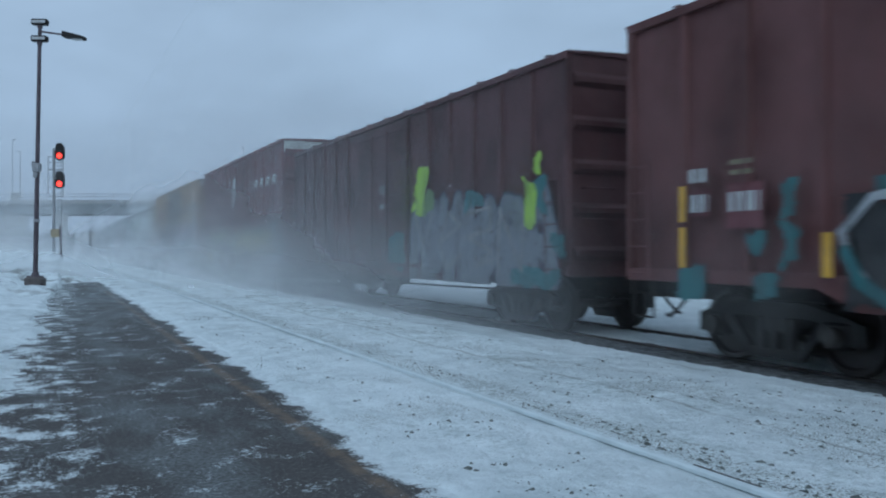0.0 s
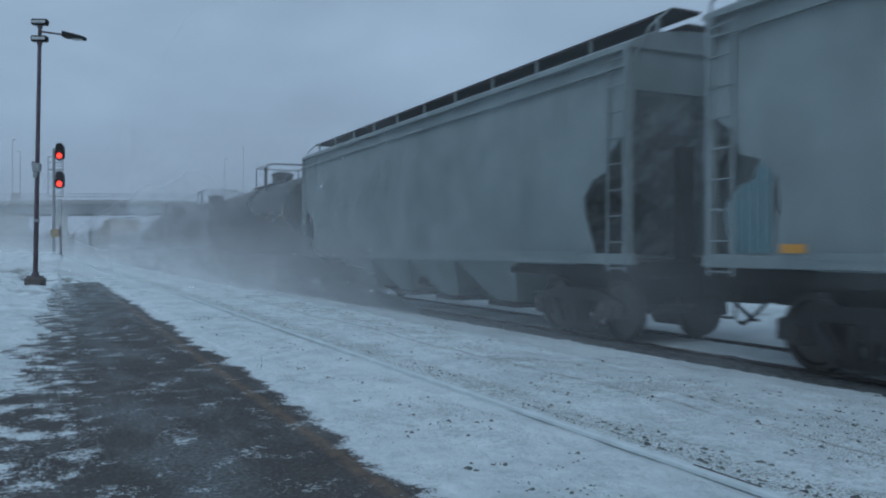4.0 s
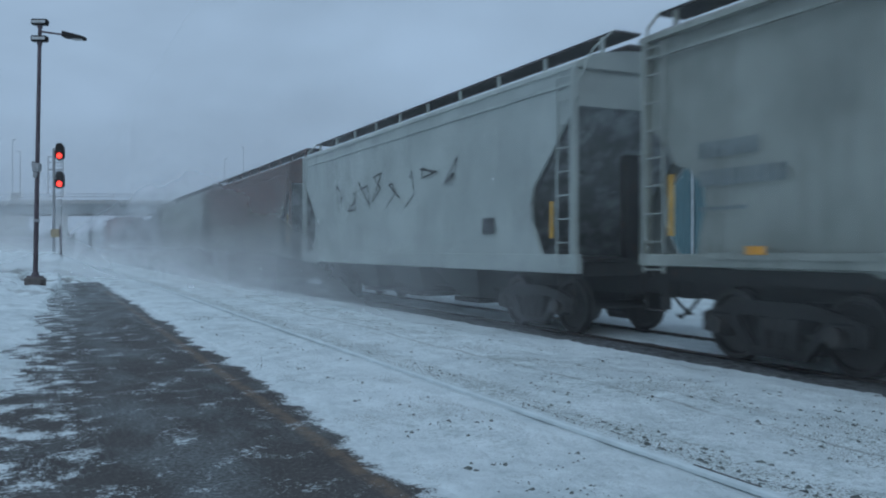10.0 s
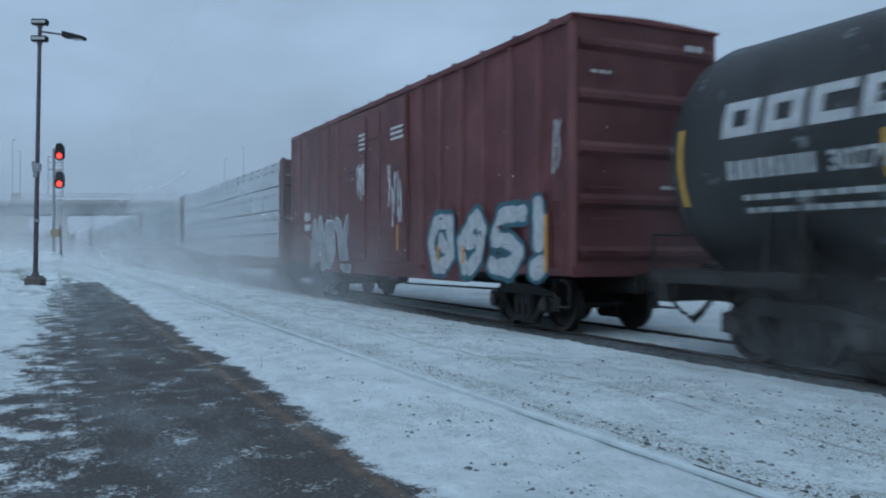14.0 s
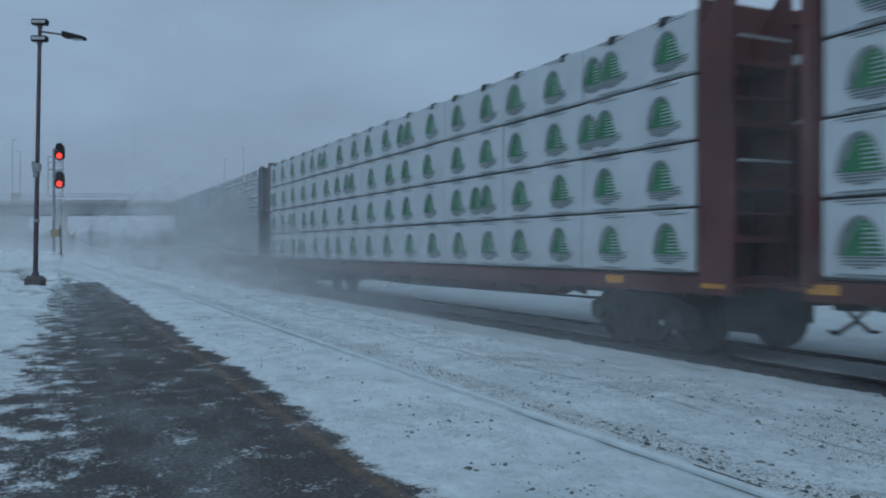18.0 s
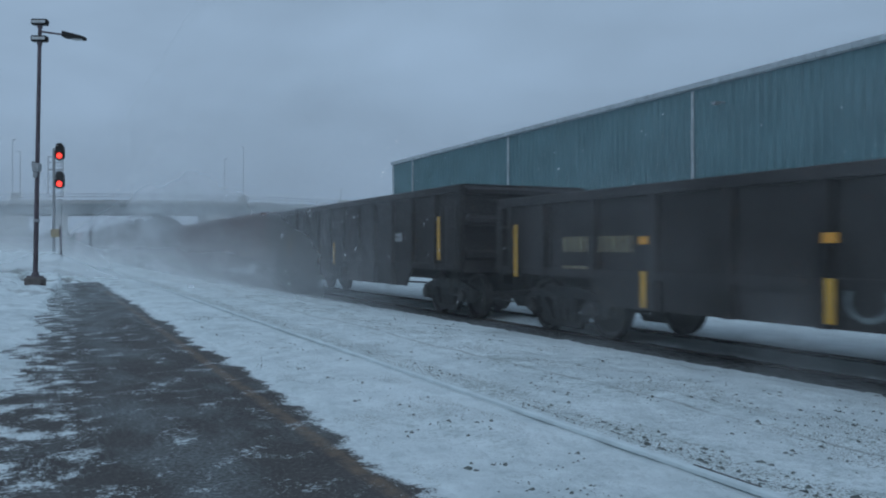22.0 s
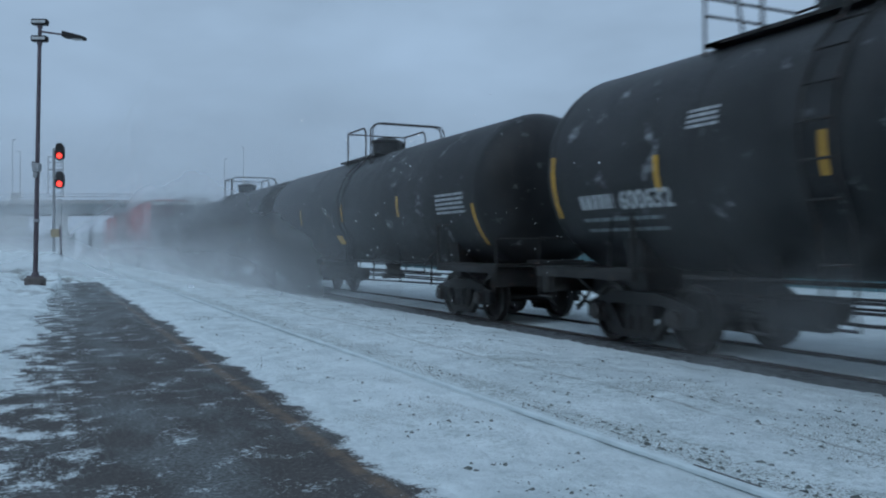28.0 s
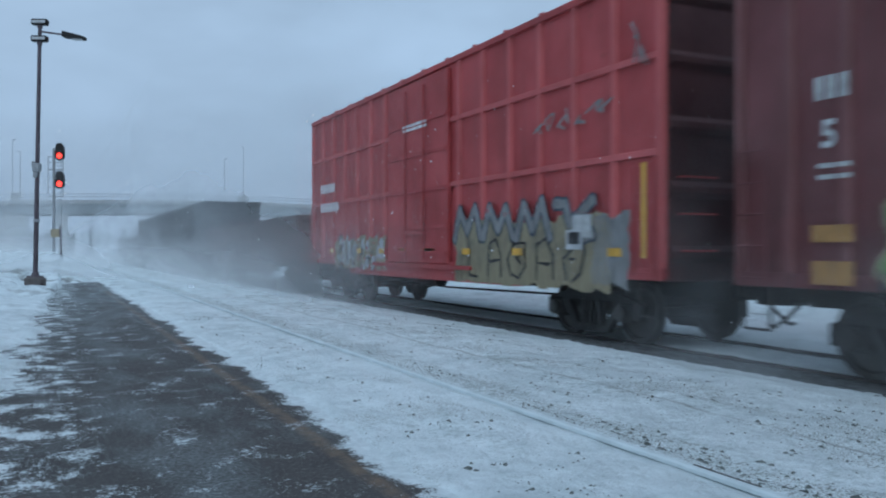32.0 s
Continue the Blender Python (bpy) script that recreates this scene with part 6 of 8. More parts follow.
SILVER = spray("silver_spray_paint", (0.36, 0.38, 0.40))
DTEAL = spray("dark_teal_spray_paint", (0.02, 0.12, 0.16))
AQUA = spray("pale_aqua_spray_paint", (0.10, 0.34, 0.37))
LEAD = spray("lead_grey_spray_paint", (0.15, 0.165, 0.19))
DEEP = spray("deep_sea_blue_spray_paint", (0.012, 0.055, 0.085))
RIBTEAL = spray("dull_teal_spray_paint", (0.02, 0.13, 0.14))
PLUM = spray("plum_spray_paint", (0.27, 0.07, 0.15))
OLIVE = spray("tan_spray_paint", (0.26, 0.215, 0.13))
GRASSG = spray("dull_green_spray_paint", (0.13, 0.22, 0.08))
DULLGOLD = spray("dull_gold_stencil_paint", (0.27, 0.19, 0.08))
SLATE = spray("slate_spray_paint", (0.045, 0.06, 0.085))
PALEPINK = spray("pale_lilac_spray_paint", (0.50, 0.42, 0.50))
BLK = spray("black_spray_paint", (0.015, 0.015, 0.018))
POSTER = plain("weathered_poster_paper", (0.24, 0.22, 0.21), 0.7, 0, 0.3, 5.0)
POSTER_D = plain("weathered_poster_ink", (0.05, 0.075, 0.115), 0.7, 0, 0.3, 5.0)
DULLAMBER = plain("dirty_amber_plate", (0.34, 0.17, 0.05), 0.6, 0, 0.25, 6.0)
FADEDW = plain("dirty_white_block_paint", (0.46, 0.47, 0.48), 0.6, 0, 0.2, 6.0)
FADEDG = spray("faded_grey_spray_paint", (0.22, 0.22, 0.22))
DULLRED = plain("worn_red_stencil", (0.29, 0.155, 0.145), 0.6, 0, 0.3)
SIGNRED = plain("red_emblem_paint", (0.55, 0.035, 0.04), 0.5)
GREENP = plain("green_wrap_print", (0.012, 0.17, 0.06), 0.5, 0, 0.3, 7.0)
DIMGREEN = plain("faded_green_wrap_print", (0.055, 0.12, 0.085), 0.5, 0, 0.2)
GREYP = plain("grey_wrap_print", (0.16, 0.19, 0.195), 0.5)
PINKP = plain("pink_wrap_print", (0.60, 0.34, 0.36), 0.5)
F0 = flat()


def along(L, f):
    """Reading position at fraction f of the wagon from its trailing end."""
    return -L / 2 + f * L


def rusted():
    """Green-grey paint with great fields of red-brown rust, most of them high on the side."""
    m = paint("green_grey_paint_gone_to_rust", (0.22, 0.235, 0.20), 0.3)
    n, l = m.node_tree.nodes, m.node_tree.links
    bs = n["Principled BSDF"]
    under = bs.inputs["Base Color"].links[0].from_socket
    tc, sp = n.new("ShaderNodeTexCoord"), n.new("ShaderNodeSeparateXYZ")
    l.new(tc.outputs["Object"], sp.inputs[0])
    big = noise_node(n, l, 0.75, 8.0, (1, 1, 1.3), rough=0.7)
    high = ranged(n, l, sp.outputs["Z"], 1.9, 3.5, -0.07, 0.28)
    runs = ranged(n, l, noise_node(n, l, 2.2, 5.0, (1, 1, 0.12)), 0.4, 0.7, -0.05, 0.14)
    fac = ranged(n, l, math_of(n, l, "ADD", math_of(n, l, "ADD", big, high), runs), 0.46, 0.72, 0, 0.93)
    tone = mixed(n, l, ranged(n, l, noise_node(n, l, 3.0, 5.0), 0.3, 0.7), (0.065, 0.026, 0.022), (0.13, 0.05, 0.038))
    l.new(mixed(n, l, fac, under, tone), bs.inputs["Base Color"])
    return m


RUSTY = rusted()

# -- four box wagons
w, L = boxcar("rust-brown box wagon with yellow strips and sprayed patches", -3.0, 13.0, 4.62, BROWN, style="posts", end_mat=RED_SHADED)
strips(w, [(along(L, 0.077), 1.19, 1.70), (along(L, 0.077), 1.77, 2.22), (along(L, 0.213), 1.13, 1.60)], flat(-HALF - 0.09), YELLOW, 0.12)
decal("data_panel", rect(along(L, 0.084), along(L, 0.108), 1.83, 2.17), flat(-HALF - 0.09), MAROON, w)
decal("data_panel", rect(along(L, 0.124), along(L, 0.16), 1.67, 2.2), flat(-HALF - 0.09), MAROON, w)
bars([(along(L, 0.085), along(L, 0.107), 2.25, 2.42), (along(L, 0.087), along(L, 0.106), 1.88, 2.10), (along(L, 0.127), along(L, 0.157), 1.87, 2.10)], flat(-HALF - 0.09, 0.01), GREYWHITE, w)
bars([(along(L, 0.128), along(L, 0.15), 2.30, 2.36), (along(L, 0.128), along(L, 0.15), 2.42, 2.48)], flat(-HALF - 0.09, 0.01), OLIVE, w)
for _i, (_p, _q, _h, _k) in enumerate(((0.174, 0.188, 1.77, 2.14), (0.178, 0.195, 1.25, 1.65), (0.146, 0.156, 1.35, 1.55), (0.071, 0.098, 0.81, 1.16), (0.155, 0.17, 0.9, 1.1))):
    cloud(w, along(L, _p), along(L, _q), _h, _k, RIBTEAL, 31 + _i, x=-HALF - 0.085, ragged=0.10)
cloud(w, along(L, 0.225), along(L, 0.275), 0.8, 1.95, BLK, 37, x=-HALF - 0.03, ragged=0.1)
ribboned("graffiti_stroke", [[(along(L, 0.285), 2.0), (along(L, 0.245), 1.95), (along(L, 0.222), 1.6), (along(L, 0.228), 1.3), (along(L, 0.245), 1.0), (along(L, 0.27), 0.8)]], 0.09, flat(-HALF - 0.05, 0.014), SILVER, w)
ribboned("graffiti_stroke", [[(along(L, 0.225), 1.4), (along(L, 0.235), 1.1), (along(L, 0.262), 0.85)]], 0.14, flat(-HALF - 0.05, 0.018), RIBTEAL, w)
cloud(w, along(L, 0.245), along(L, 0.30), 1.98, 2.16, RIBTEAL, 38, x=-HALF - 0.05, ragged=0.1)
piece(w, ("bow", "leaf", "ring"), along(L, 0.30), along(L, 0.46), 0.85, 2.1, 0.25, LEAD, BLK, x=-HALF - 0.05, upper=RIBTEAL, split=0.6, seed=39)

w, L = boxcar("brown box wagon with lime and grey graffiti", 14.5, 30.4, 4.62, BROWN_D, style="posts", end_mat=RED_SHADED)
piece(w, ("bow", "fang", "arch", "leaf", "ring", "bow"), along(L, 0.62), along(L, 0.99), 0.82, 2.3, 0.42, LEAD, SLATE, x=-HALF - 0.06, upper=LEAD, split=0.7, seed=12, edge=0.05)
piece(w, ("vee", "ee", "hook", "en"), along(L, 0.63), along(L, 0.94), 0.95, 2.2, 0.07, FADEDG, None, x=-HALF - 0.066, seed=18)
for _i, (_p, _q, _h, _k, _m) in enumerate(((0.625, 0.645, 2.3, 2.75, LIME), (0.64, 0.678, 2.2, 3.15, LIME), (0.67, 0.70, 2.2, 2.6, GRASSG), (0.926, 0.95, 1.85, 2.6, LIME), (0.95, 0.965, 2.1, 2.5, RIBTEAL), (0.945, 0.953, 2.75, 2.95, LIME),
                                           (0.534, 0.60, 1.02, 1.75, RIBTEAL), (0.79, 0.84, 2.2, 2.5, RIBTEAL), (0.90, 0.99, 0.80, 1.05, RIBTEAL), (0.985, 0.998, 1.4, 1.6, RIBTEAL))):
    cloud(w, along(L, _p), along(L, _q), _h, _k, _m, 13 + _i, x=-HALF - 0.072, ragged=0.14)
bars([(along(L, 0.50), along(L, 0.53), 2.75, 2.95), (along(L, 0.50), along(L, 0.53), 2.4, 2.5)], flat(-HALF - 0.07), FADEDG, w)

w, L = boxcar("dark red box wagon covered in turquoise and yellow graffiti", 32.0, 47.5, 5.32, MAROON, style="posts", top_band=PALE, spacing=1.4)
for _i in range(4):
    _y = along(L, 0.731 + 0.0605 * _i)
    blocks(1, _y, _y + 0.47, 3.86, 4.10, F0, GREYWHITE, w, slant=0.45, gap=0.0)
    decal("underline", rect(_y - 0.05, _y + 0.55, 3.78, 3.815), F0, GREYWHITE, w)
# oval emblem with a dark heart
_y, _z = along(L, 0.495), 3.85
ribboned("emblem", [[(_y + 0.36 * math.cos(0.4 * k) + 0.16 * math.sin(0.4 * k), _z + 0.56 * math.sin(0.4 * k)) for k in range(17)]], 0.16, flat(-HALF - 0.065), GREYWHITE, w, "pale oval emblem")
ribboned("emblem", [[(_y - 0.05, _z - 0.15), (_y + 0.2, _z + 0.1), (_y + 0.3, _z + 0.45), (_y + 0.05, _z + 0.3)]], 0.28, flat(-HALF - 0.07), FADEDW, w, "pale oval emblem")
bars([(along(L, 0.43), along(L, 0.465), 4.3, 4.36)], flat(-HALF - 0.065), FADEDW, w)
for _i, (_p, _q, _h, _k) in enumerate(((0.55, 0.60, 1.5, 2.0), (0.625, 0.67, 1.6, 2.15), (0.70, 0.82, 1.4, 2.22), (0.82, 0.90, 1.25, 2.05), (0.466, 0.514, 1.3, 2.02), (0.862, 0.885, 0.8, 0.95), (0.55, 0.75, 0.78, 0.95))):
    cloud(w, along(L, _p), along(L, _q), _h, _k, AQUA, 41 + _i, x=-HALF - 0.04, ragged=0.16)
piece(w, ("en", "ee", "bow", "ring", "ee", "leaf", "bow"), along(L, 0.548), along(L, 0.925), 0.86, 2.05, 0.29, OLIVE, SLATE, x=-HALF - 0.06, upper=YEL, split=0.5, seed=5, edge=0.05)
for _p, _h in ((0.618, 1.2), (0.755, 1.35), (0.905, 1.3)):
    ribboned("graffiti_stroke", [[(along(L, _p), _h), (along(L, _p + 0.004), _h + 0.4)]], 0.10, flat(-HALF - 0.08, 0.014), DULLAMBER, w)
piece(w, ("wave", "fang", "wave"), along(L, 0.60), along(L, 0.90), 0.85, 1.25, 0.05, SLATE, None, x=-HALF - 0.068, seed=50)
cloud(w, along(L, 0.905), along(L, 1.0), 0.95, 1.95, AQUA, 51, x=-HALF - 0.02, ragged=0.12)
cloud(w, along(L, 0.916), along(L, 0.968), 1.6, 2.36, AQUA, 52, x=-HALF - 0.02, ragged=0.12)
piece(w, ("en", "vee", "hook"), along(L, 0.125), along(L, 0.24), 1.25, 1.95, 0.14, FADEDG, BLK, x=-HALF - 0.06, seed=7, edge=0.04)
piece(w, ("ee", "en"), along(L, 0.27), along(L, 0.385), 1.35, 2.15, 0.18, SILVER, GRASSG, x=-HALF - 0.06, upper=LIME, split=0.55, seed=8, edge=0.07)
piece(w, ("wave", "bow", "ee", "wave", "bow"), along(L, 0.12), along(L, 0.39), 0.85, 1.3, 0.2, YEL, OLIVE, x=-HALF - 0.06, seed=9, edge=0.05)
cloud(w, along(L, 0.95), along(L, 1.0), 0.82, 1.02, PALEPINK, 53, x=-HALF - 0.03, ragged=0.1)
strips(w, [(along(L, 0.986), 1.15, 2.19)], flat(-HALF - 0.09), DULLAMBER, 0.12)
bars([(along(L, 0.80), along(L, 0.84), 2.24, 2.28), (along(L, 0.80), along(L, 0.825), 2.34, 2.38)], flat(-HALF - 0.07), FADEDW, w)
decal("data_plate", rect(along(L, 0.931), along(L, 0.957), 1.59, 1.96), flat(-HALF - 0.06), FADEDW, w)
decal("data_plate_face", rect(along(L, 0.934), along(L, 0.954), 1.64, 1.91), flat(-HALF - 0.064), BLK, w)
decal("data_plate", rect(along(L, 0.932), along(L, 0.965), 1.28, 1.48), flat(-HALF - 0.06), DULLAMBER, w)


def yellow_boxcar(u0, u1, second):
    lab = "ochre-yellow box wagon with black doors and %s graffiti" % ("turquoise" if second else "pink and turquoise")
    w, L = boxcar(lab, u0, u1, 5.26, OCHRE, roof_mat=GREYC, door=(0.35, 0.616) if second else (0.38, 0.645), door_mat=BLACKP, style="grid", top_band=PALE, spacing=1.0, bottom=0.72, rib_mat=OCHRE_RIB)
    a = lambda f: along(L, f)
    # crossing bands of the emblem
    if second:
        za, zb, y0, y1 = 3.2, 4.15, a(0.10), a(0.165)
    else:
        za, zb, y0, y1 = 3.38, 4.15, a(0.107), a(0.178)
    yc = (y0 + y1) / 2
    zc = (za + zb) / 2
    ribboned("emblem", [[(y0, za), (yc - 0.05, zc - 0.02), (y0, zb - 0.1)], [(y1, zb - 0.25), (yc + 0.1, zc), (y1, za + 0.1)]], 0.16, F0, SIGNRED, w, "red chevrons")
    ribboned("emblem", [[(y0 + 0.1, za - 0.1), (yc, zc), (y1 - 0.1, zb)], [(y0 + 0.15, zb), (yc, zc), (y1, za)]], 0.14, flat(off=0.008), BLUE, w, "blue crossing bands")
    if second:
        writing("TB", a(0.053), 2.57, 0.36, flat(-HALF - 0.045), DARKLET, w)
        writing("OX", a(0.097), 2.57, 0.36, F0, DARKLET, w)
        for i, ch in enumerate(("66", "47", "60")):
            writing(ch, a(0.055 + 0.046 * i), 2.09, 0.37, flat(-HALF - 0.045), DARKLET, w)
    else:
        bars([(a(0.04), a(0.08), 2.65, 2.9), (a(0.09), a(0.13), 2.65, 2.9)], F0, DARKLET, w)
    bars([(a(0.185), a(0.22), 3.9, 4.0), (a(0.185), a(0.22), 3.72, 3.8), (a(0.04), a(0.07), 3.5, 3.58), (a(0.04), a(0.07), 3.3, 3.38)], F0, DARKLET, w)
    if not second:
        bars([(a(0.66), a(0.97), 3.62, 3.92)], F0, DARKLET, w)
    dsurf = flat(-HALF - 0.075)
    o, up = (0.0, 0.0) if second else (0.05, 0.08)
    for f, z in ((0.37, 4.55), (0.37, 3.95), (0.49, 4.75), (0.49, 4.22)):
        bars([(a(f + o), a(f + o + 0.05), z + up - 0.13 * i, z + up + 0.06 - 0.13 * i) for i in range(4)], dsurf, GREYWHITE, w)
    for f, z, pw, ph in ((0.467, 3.05, 0.14, 0.22), (0.46, 2.55, 0.17, 0.18), (0.521, 2.55, 0.22, 0.32), (0.482, 2.33, 0.26, 0.13), (0.518, 1.84, 0.22, 0.24), (0.40, 1.75, 0.14, 0.22)):
        decal("placard", rect(a(f + o), a(f + o) + pw, z, z + ph), dsurf, FADEDW, w)
    bars([(a(0.545 + o), a(0.565 + o), 2.86 - 0.1 * i, 2.91 - 0.1 * i) for i in range(3)], dsurf, GREYWHITE, w)
    decal("placard", rect(a(0.505 + o), a(0.505 + o) + 0.15, 1.84, 1.99), dsurf, SIGNRED, w, "red warning plate")
    strips(w, [(a(0.485 + o), 1.5, 1.98)], dsurf, DULLAMBER, 0.1)
    if second:
        piece(w, ("en", "ee"), a(0.085), a(0.245), 0.84, 1.82, 0.34, CYAN, SLATE, x=-HALF - 0.036, seed=22, edge=0.04, worn_to=-2)
        piece(w, ("en", "bow"), a(0.245), a(0.345), 0.82, 1.75, 0.36, CYAN, SLATE, x=-HALF - 0.036, seed=21, edge=0.04, worn_to=-2)
        for i, (p, q, h, k, m) in enumerate(((0.20, 0.212, 1.55, 1.95, BLUE), (0.255, 0.268, 1.1, 1.7, BLUE), (0.135, 0.145, 1.4, 1.75, SLATE), (0.243, 0.257, 1.62, 1.88, BLK), (0.275, 0.289, 1.45, 1.75, BLK), (0.24, 0.262, 0.85, 1.05, BLK), (0.305, 0.32, 1.0, 1.5, BLUE), (0.285, 0.30, 0.9, 1.05, MAG), (0.11, 0.12, 1.1, 1.3, MAG))):
            cloud(w, a(p), a(q), h, k, m, 70 + i, x=-HALF - 0.055, ragged=0.12)
        ribboned("graffiti_stroke", [[(a(0.19), 1.75), (a(0.205), 1.98), (a(0.217), 1.75)], [(a(0.082), 1.9), (a(0.095), 1.4)]], 0.16, flat(-HALF - 0.05, 0.014), CYAN, w)
        graffiti(w, a(0.66), a(0.96), 0.85, 2.0, None, DTEAL, SILVER, 23)
        strips(w, [(a(0.059), 1.16, 1.64), (a(0.175), 1.16, 1.64), (a(0.955), 1.2, 1.75)], flat(-HALF - 0.09), YELLOW, 0.12)
    else:
        cloud(w, a(0.10), a(0.20), 0.85, 1.95, PINK, 25)
        cloud(w, a(0.185), a(0.42), 0.78, 2.4, SLATE, 24, x=-HALF - 0.036, ragged=0.12)
        piece(w, ("post", "post", "vee", "bow", "cup"), a(0.19), a(0.412), 0.86, 2.3, 0.24, CYAN, BLK, x=-HALF - 0.04, upper=PALEPINK, split=0.58, seed=24, edge=0.05)
        cloud(w, a(0.41), a(0.46), 0.85, 2.0, MAG, 28, x=-HALF - 0.06)
        cloud(w, a(0.63), a(0.70), 0.85, 1.9, MAG, 26)
        cloud(w, a(0.66), a(0.99), 0.85, 2.5, MAG, 29, ragged=0.2)
        piece(w, ("arch", "arch", "bow", "arch"), a(0.665), a(0.985), 0.9, 2.75, 0.36, CYAN, BLK, upper=PALEPINK, split=0.55, seed=27, edge=0.09)
        for i, ch in enumerate(("66", "48", "51")):
            writing(ch, a(0.055 + 0.05 * i), 2.0, 0.42, F0, DARKLET, w)
        strips(w, [(a(0.07), 1.2, 1.75)], flat(-HALF - 0.09), DULLAMBER, 0.10)
    bars([(-1.2, -0.2, 4.98, 5.03)], lambda p, q: (p, -L / 2 - 0.02, q), DARKLET, w)
    bars([(0.2, 1.2, 4.98, 5.03)], lambda p, q: (p, -L / 2 - 0.02, q), DARKLET, w)


yellow_boxcar(49.6, 68.2, False)

# -- three covered hoppers
w, L = hopper("light grey covered hopper wagon with a pale side sill", 69.6, 85.4, GREYH, bays=3, sill_mat=GREYH, sill=(0.90, 1.34))
bars([(along(L, 0.088), along(L, 0.131), 2.42, 2.68), (along(L, 0.09), along(L, 0.132), 2.05, 2.28), (along(L, 0.095), along(L, 0.13), 1.85, 1.9), (along(L, 0.095), along(L, 0.13), 1.72, 1.77), (along(L, 0.328), along(L, 0.429), 1.17, 1.21)], F0, DARKLET, w)
strips(w, [(along(L, 0.26), 1.5, 1.9), (along(L, 0.407), 1.49, 1.9)], F0, DULLAMBER, 0.08)
decal("data_plate", rect(along(L, 0.194), along(L, 0.213), 1.08, 1.25), flat(off=0.03), DARKLET, w)

w, L = hopper("blue-grey round-sided covered hopper wagon with a red emblem", 86.9, 102.6, GREYC, bays=3, bulge=0.14, eave=4.30, ends="round")
C1 = flat(-HALF + 0.0, 0.0)
_a = along(L, 0.27)
decal("emblem", rect(_a, _a + 0.18, 2.5, 3.35) + rect(_a + 0.18, _a + 1.0, 2.5, 2.68) + rect(_a + 0.18, _a + 1.0, 3.17, 3.35) + rect(_a + 1.25, _a + 1.43, 2.5, 3.35)
      + rect(_a + 1.55, _a + 1.8, 2.6, 3.25) + rect(_a + 1.95, _a + 2.15, 2.5, 3.45), C1, SIGNRED, w, "faded red block emblem")
bars([(along(L, 0.6), along(L, 0.66), 2.6, 2.66), (along(L, 0.6), along(L, 0.66), 2.35, 2.42), (along(L, 0.3), along(L, 0.36), 1.75, 1.82)], C1, DARKLET, w)
for _f in (0.08, 0.26, 0.44, 0.62, 0.8):
    decal("reflector", rect(along(L, _f), along(L, _f) + 0.35, 1.38, 1.48), flat(-HALF - 0.03), AMBER, w)

w, L = hopper("blue-grey round-sided covered hopper wagon, plain", 104.0, 120.6, GREYC, bays=4, bulge=0.14, eave=4.30, ends="round")

# -- three black tank wagons


def placards(w, L, surf, up, seed=1):
    """Common stencils and plates of a tank wagon; up: the upper surface for raised plates."""
    bars([(along(L, 0.10), along(L, 0.20), -0.72, -0.66), (along(L, 0.10), along(L, 0.24), -0.88, -0.82)], surf, GREYWHITE, w)
    bars([(along(L, 0.88), along(L, 0.96), -0.12 - 0.09 * i, -0.07 - 0.09 * i) for i in range(5)], surf, GREYWHITE, w)


def tank_strips(w, L, surf, fs=(0.03, 0.22, 0.5, 0.78, 0.97), h0=-0.45, h1=0.03, w_=0.085, tips=(-0.75, 0.23)):
    reach = L / 2 - RIM - 0.08
    strips(w, [(max(-reach, min(reach, along(L, f))), *(tips if f in (fs[0], fs[-1]) else (h0, h1))) for f in fs], surf, YELLOW, w_, 4)


w, L, sf, up = tankcar("black tank wagon with yellow reflective strips", 122.4, 135.0, TANK2)
tank_strips(w, L, up)
w, L, sf, up = tankcar("sooty black tank wagon with faded yellow lettering and scrawl", 137.4, 149.9, TANK2, r=1.52, zc=2.52, lift=0.12)
tank_strips(w, L, up, (0.01, 0.264, 0.6, 0.99), -0.37, 0.10)
bars([(along(L, 0.088), along(L, 0.155), -0.53, -0.31), (along(L, 0.163), along(L, 0.25), -0.53, -0.31)], sf, DULLGOLD, w)
bars([(along(L, 0.105), along(L, 0.225), -0.84, -0.78), (along(L, 0.10), along(L, 0.215), -0.99, -0.94), (along(L, 0.10), along(L, 0.15), -0.70, -0.66)], sf, DULLGOLD, w)
decal("placard", rect(along(L, 0.62), along(L, 0.685), -0.36, -0.06, 2), up, LIME, w, "pale green placard")
for _a, _b in ((0.82, 0.855), (0.865, 0.91)):
    decal("data_plate", rect(along(L, _a), along(L, _b), -0.98, -0.76, 2), up, GREYP, w)
_y = along(L, 0.93)
decal("warning_placard", [[(_y - 0.17, -1.22), (_y, -1.42), (_y + 0.17, -1.22), (_y, -1.02)]], up, FADEDW, w, "white diamond placard")
ribboned("scrawl", [[(along(L, 0.245), -0.72), (along(L, 0.262), -0.66), (along(L, 0.268), -0.85), (along(L, 0.285), -0.80)], [(along(L, 0.25), -0.9), (along(L, 0.275), -0.85), (along(L, 0.272), -1.05), (along(L, 0.252), -1.08)], [(along(L, 0.28), -0.9), (along(L, 0.30), -0.95), (along(L, 0.29), -1.1), (along(L, 0.308), -1.08)], [(along(L, 0.215), -1.05), (along(L, 0.235), -1.02)]], 0.035, up, FADEDG, w)
w, L, sf, up = tankcar("sooty black tank wagon, dirty and dented", 152.3, 165.0, TANK2)
tank_strips(w, L, up, (0.02, 0.97))
placards(w, L, sf, up)
bars([(-0.6, 0.1, 3.32, 3.40), (-0.6, 0.0, 3.14, 3.2), (-0.6, 0.1, 2.95, 3.02)], head(L, 1.55, 2.56), GREYWHITE, w)

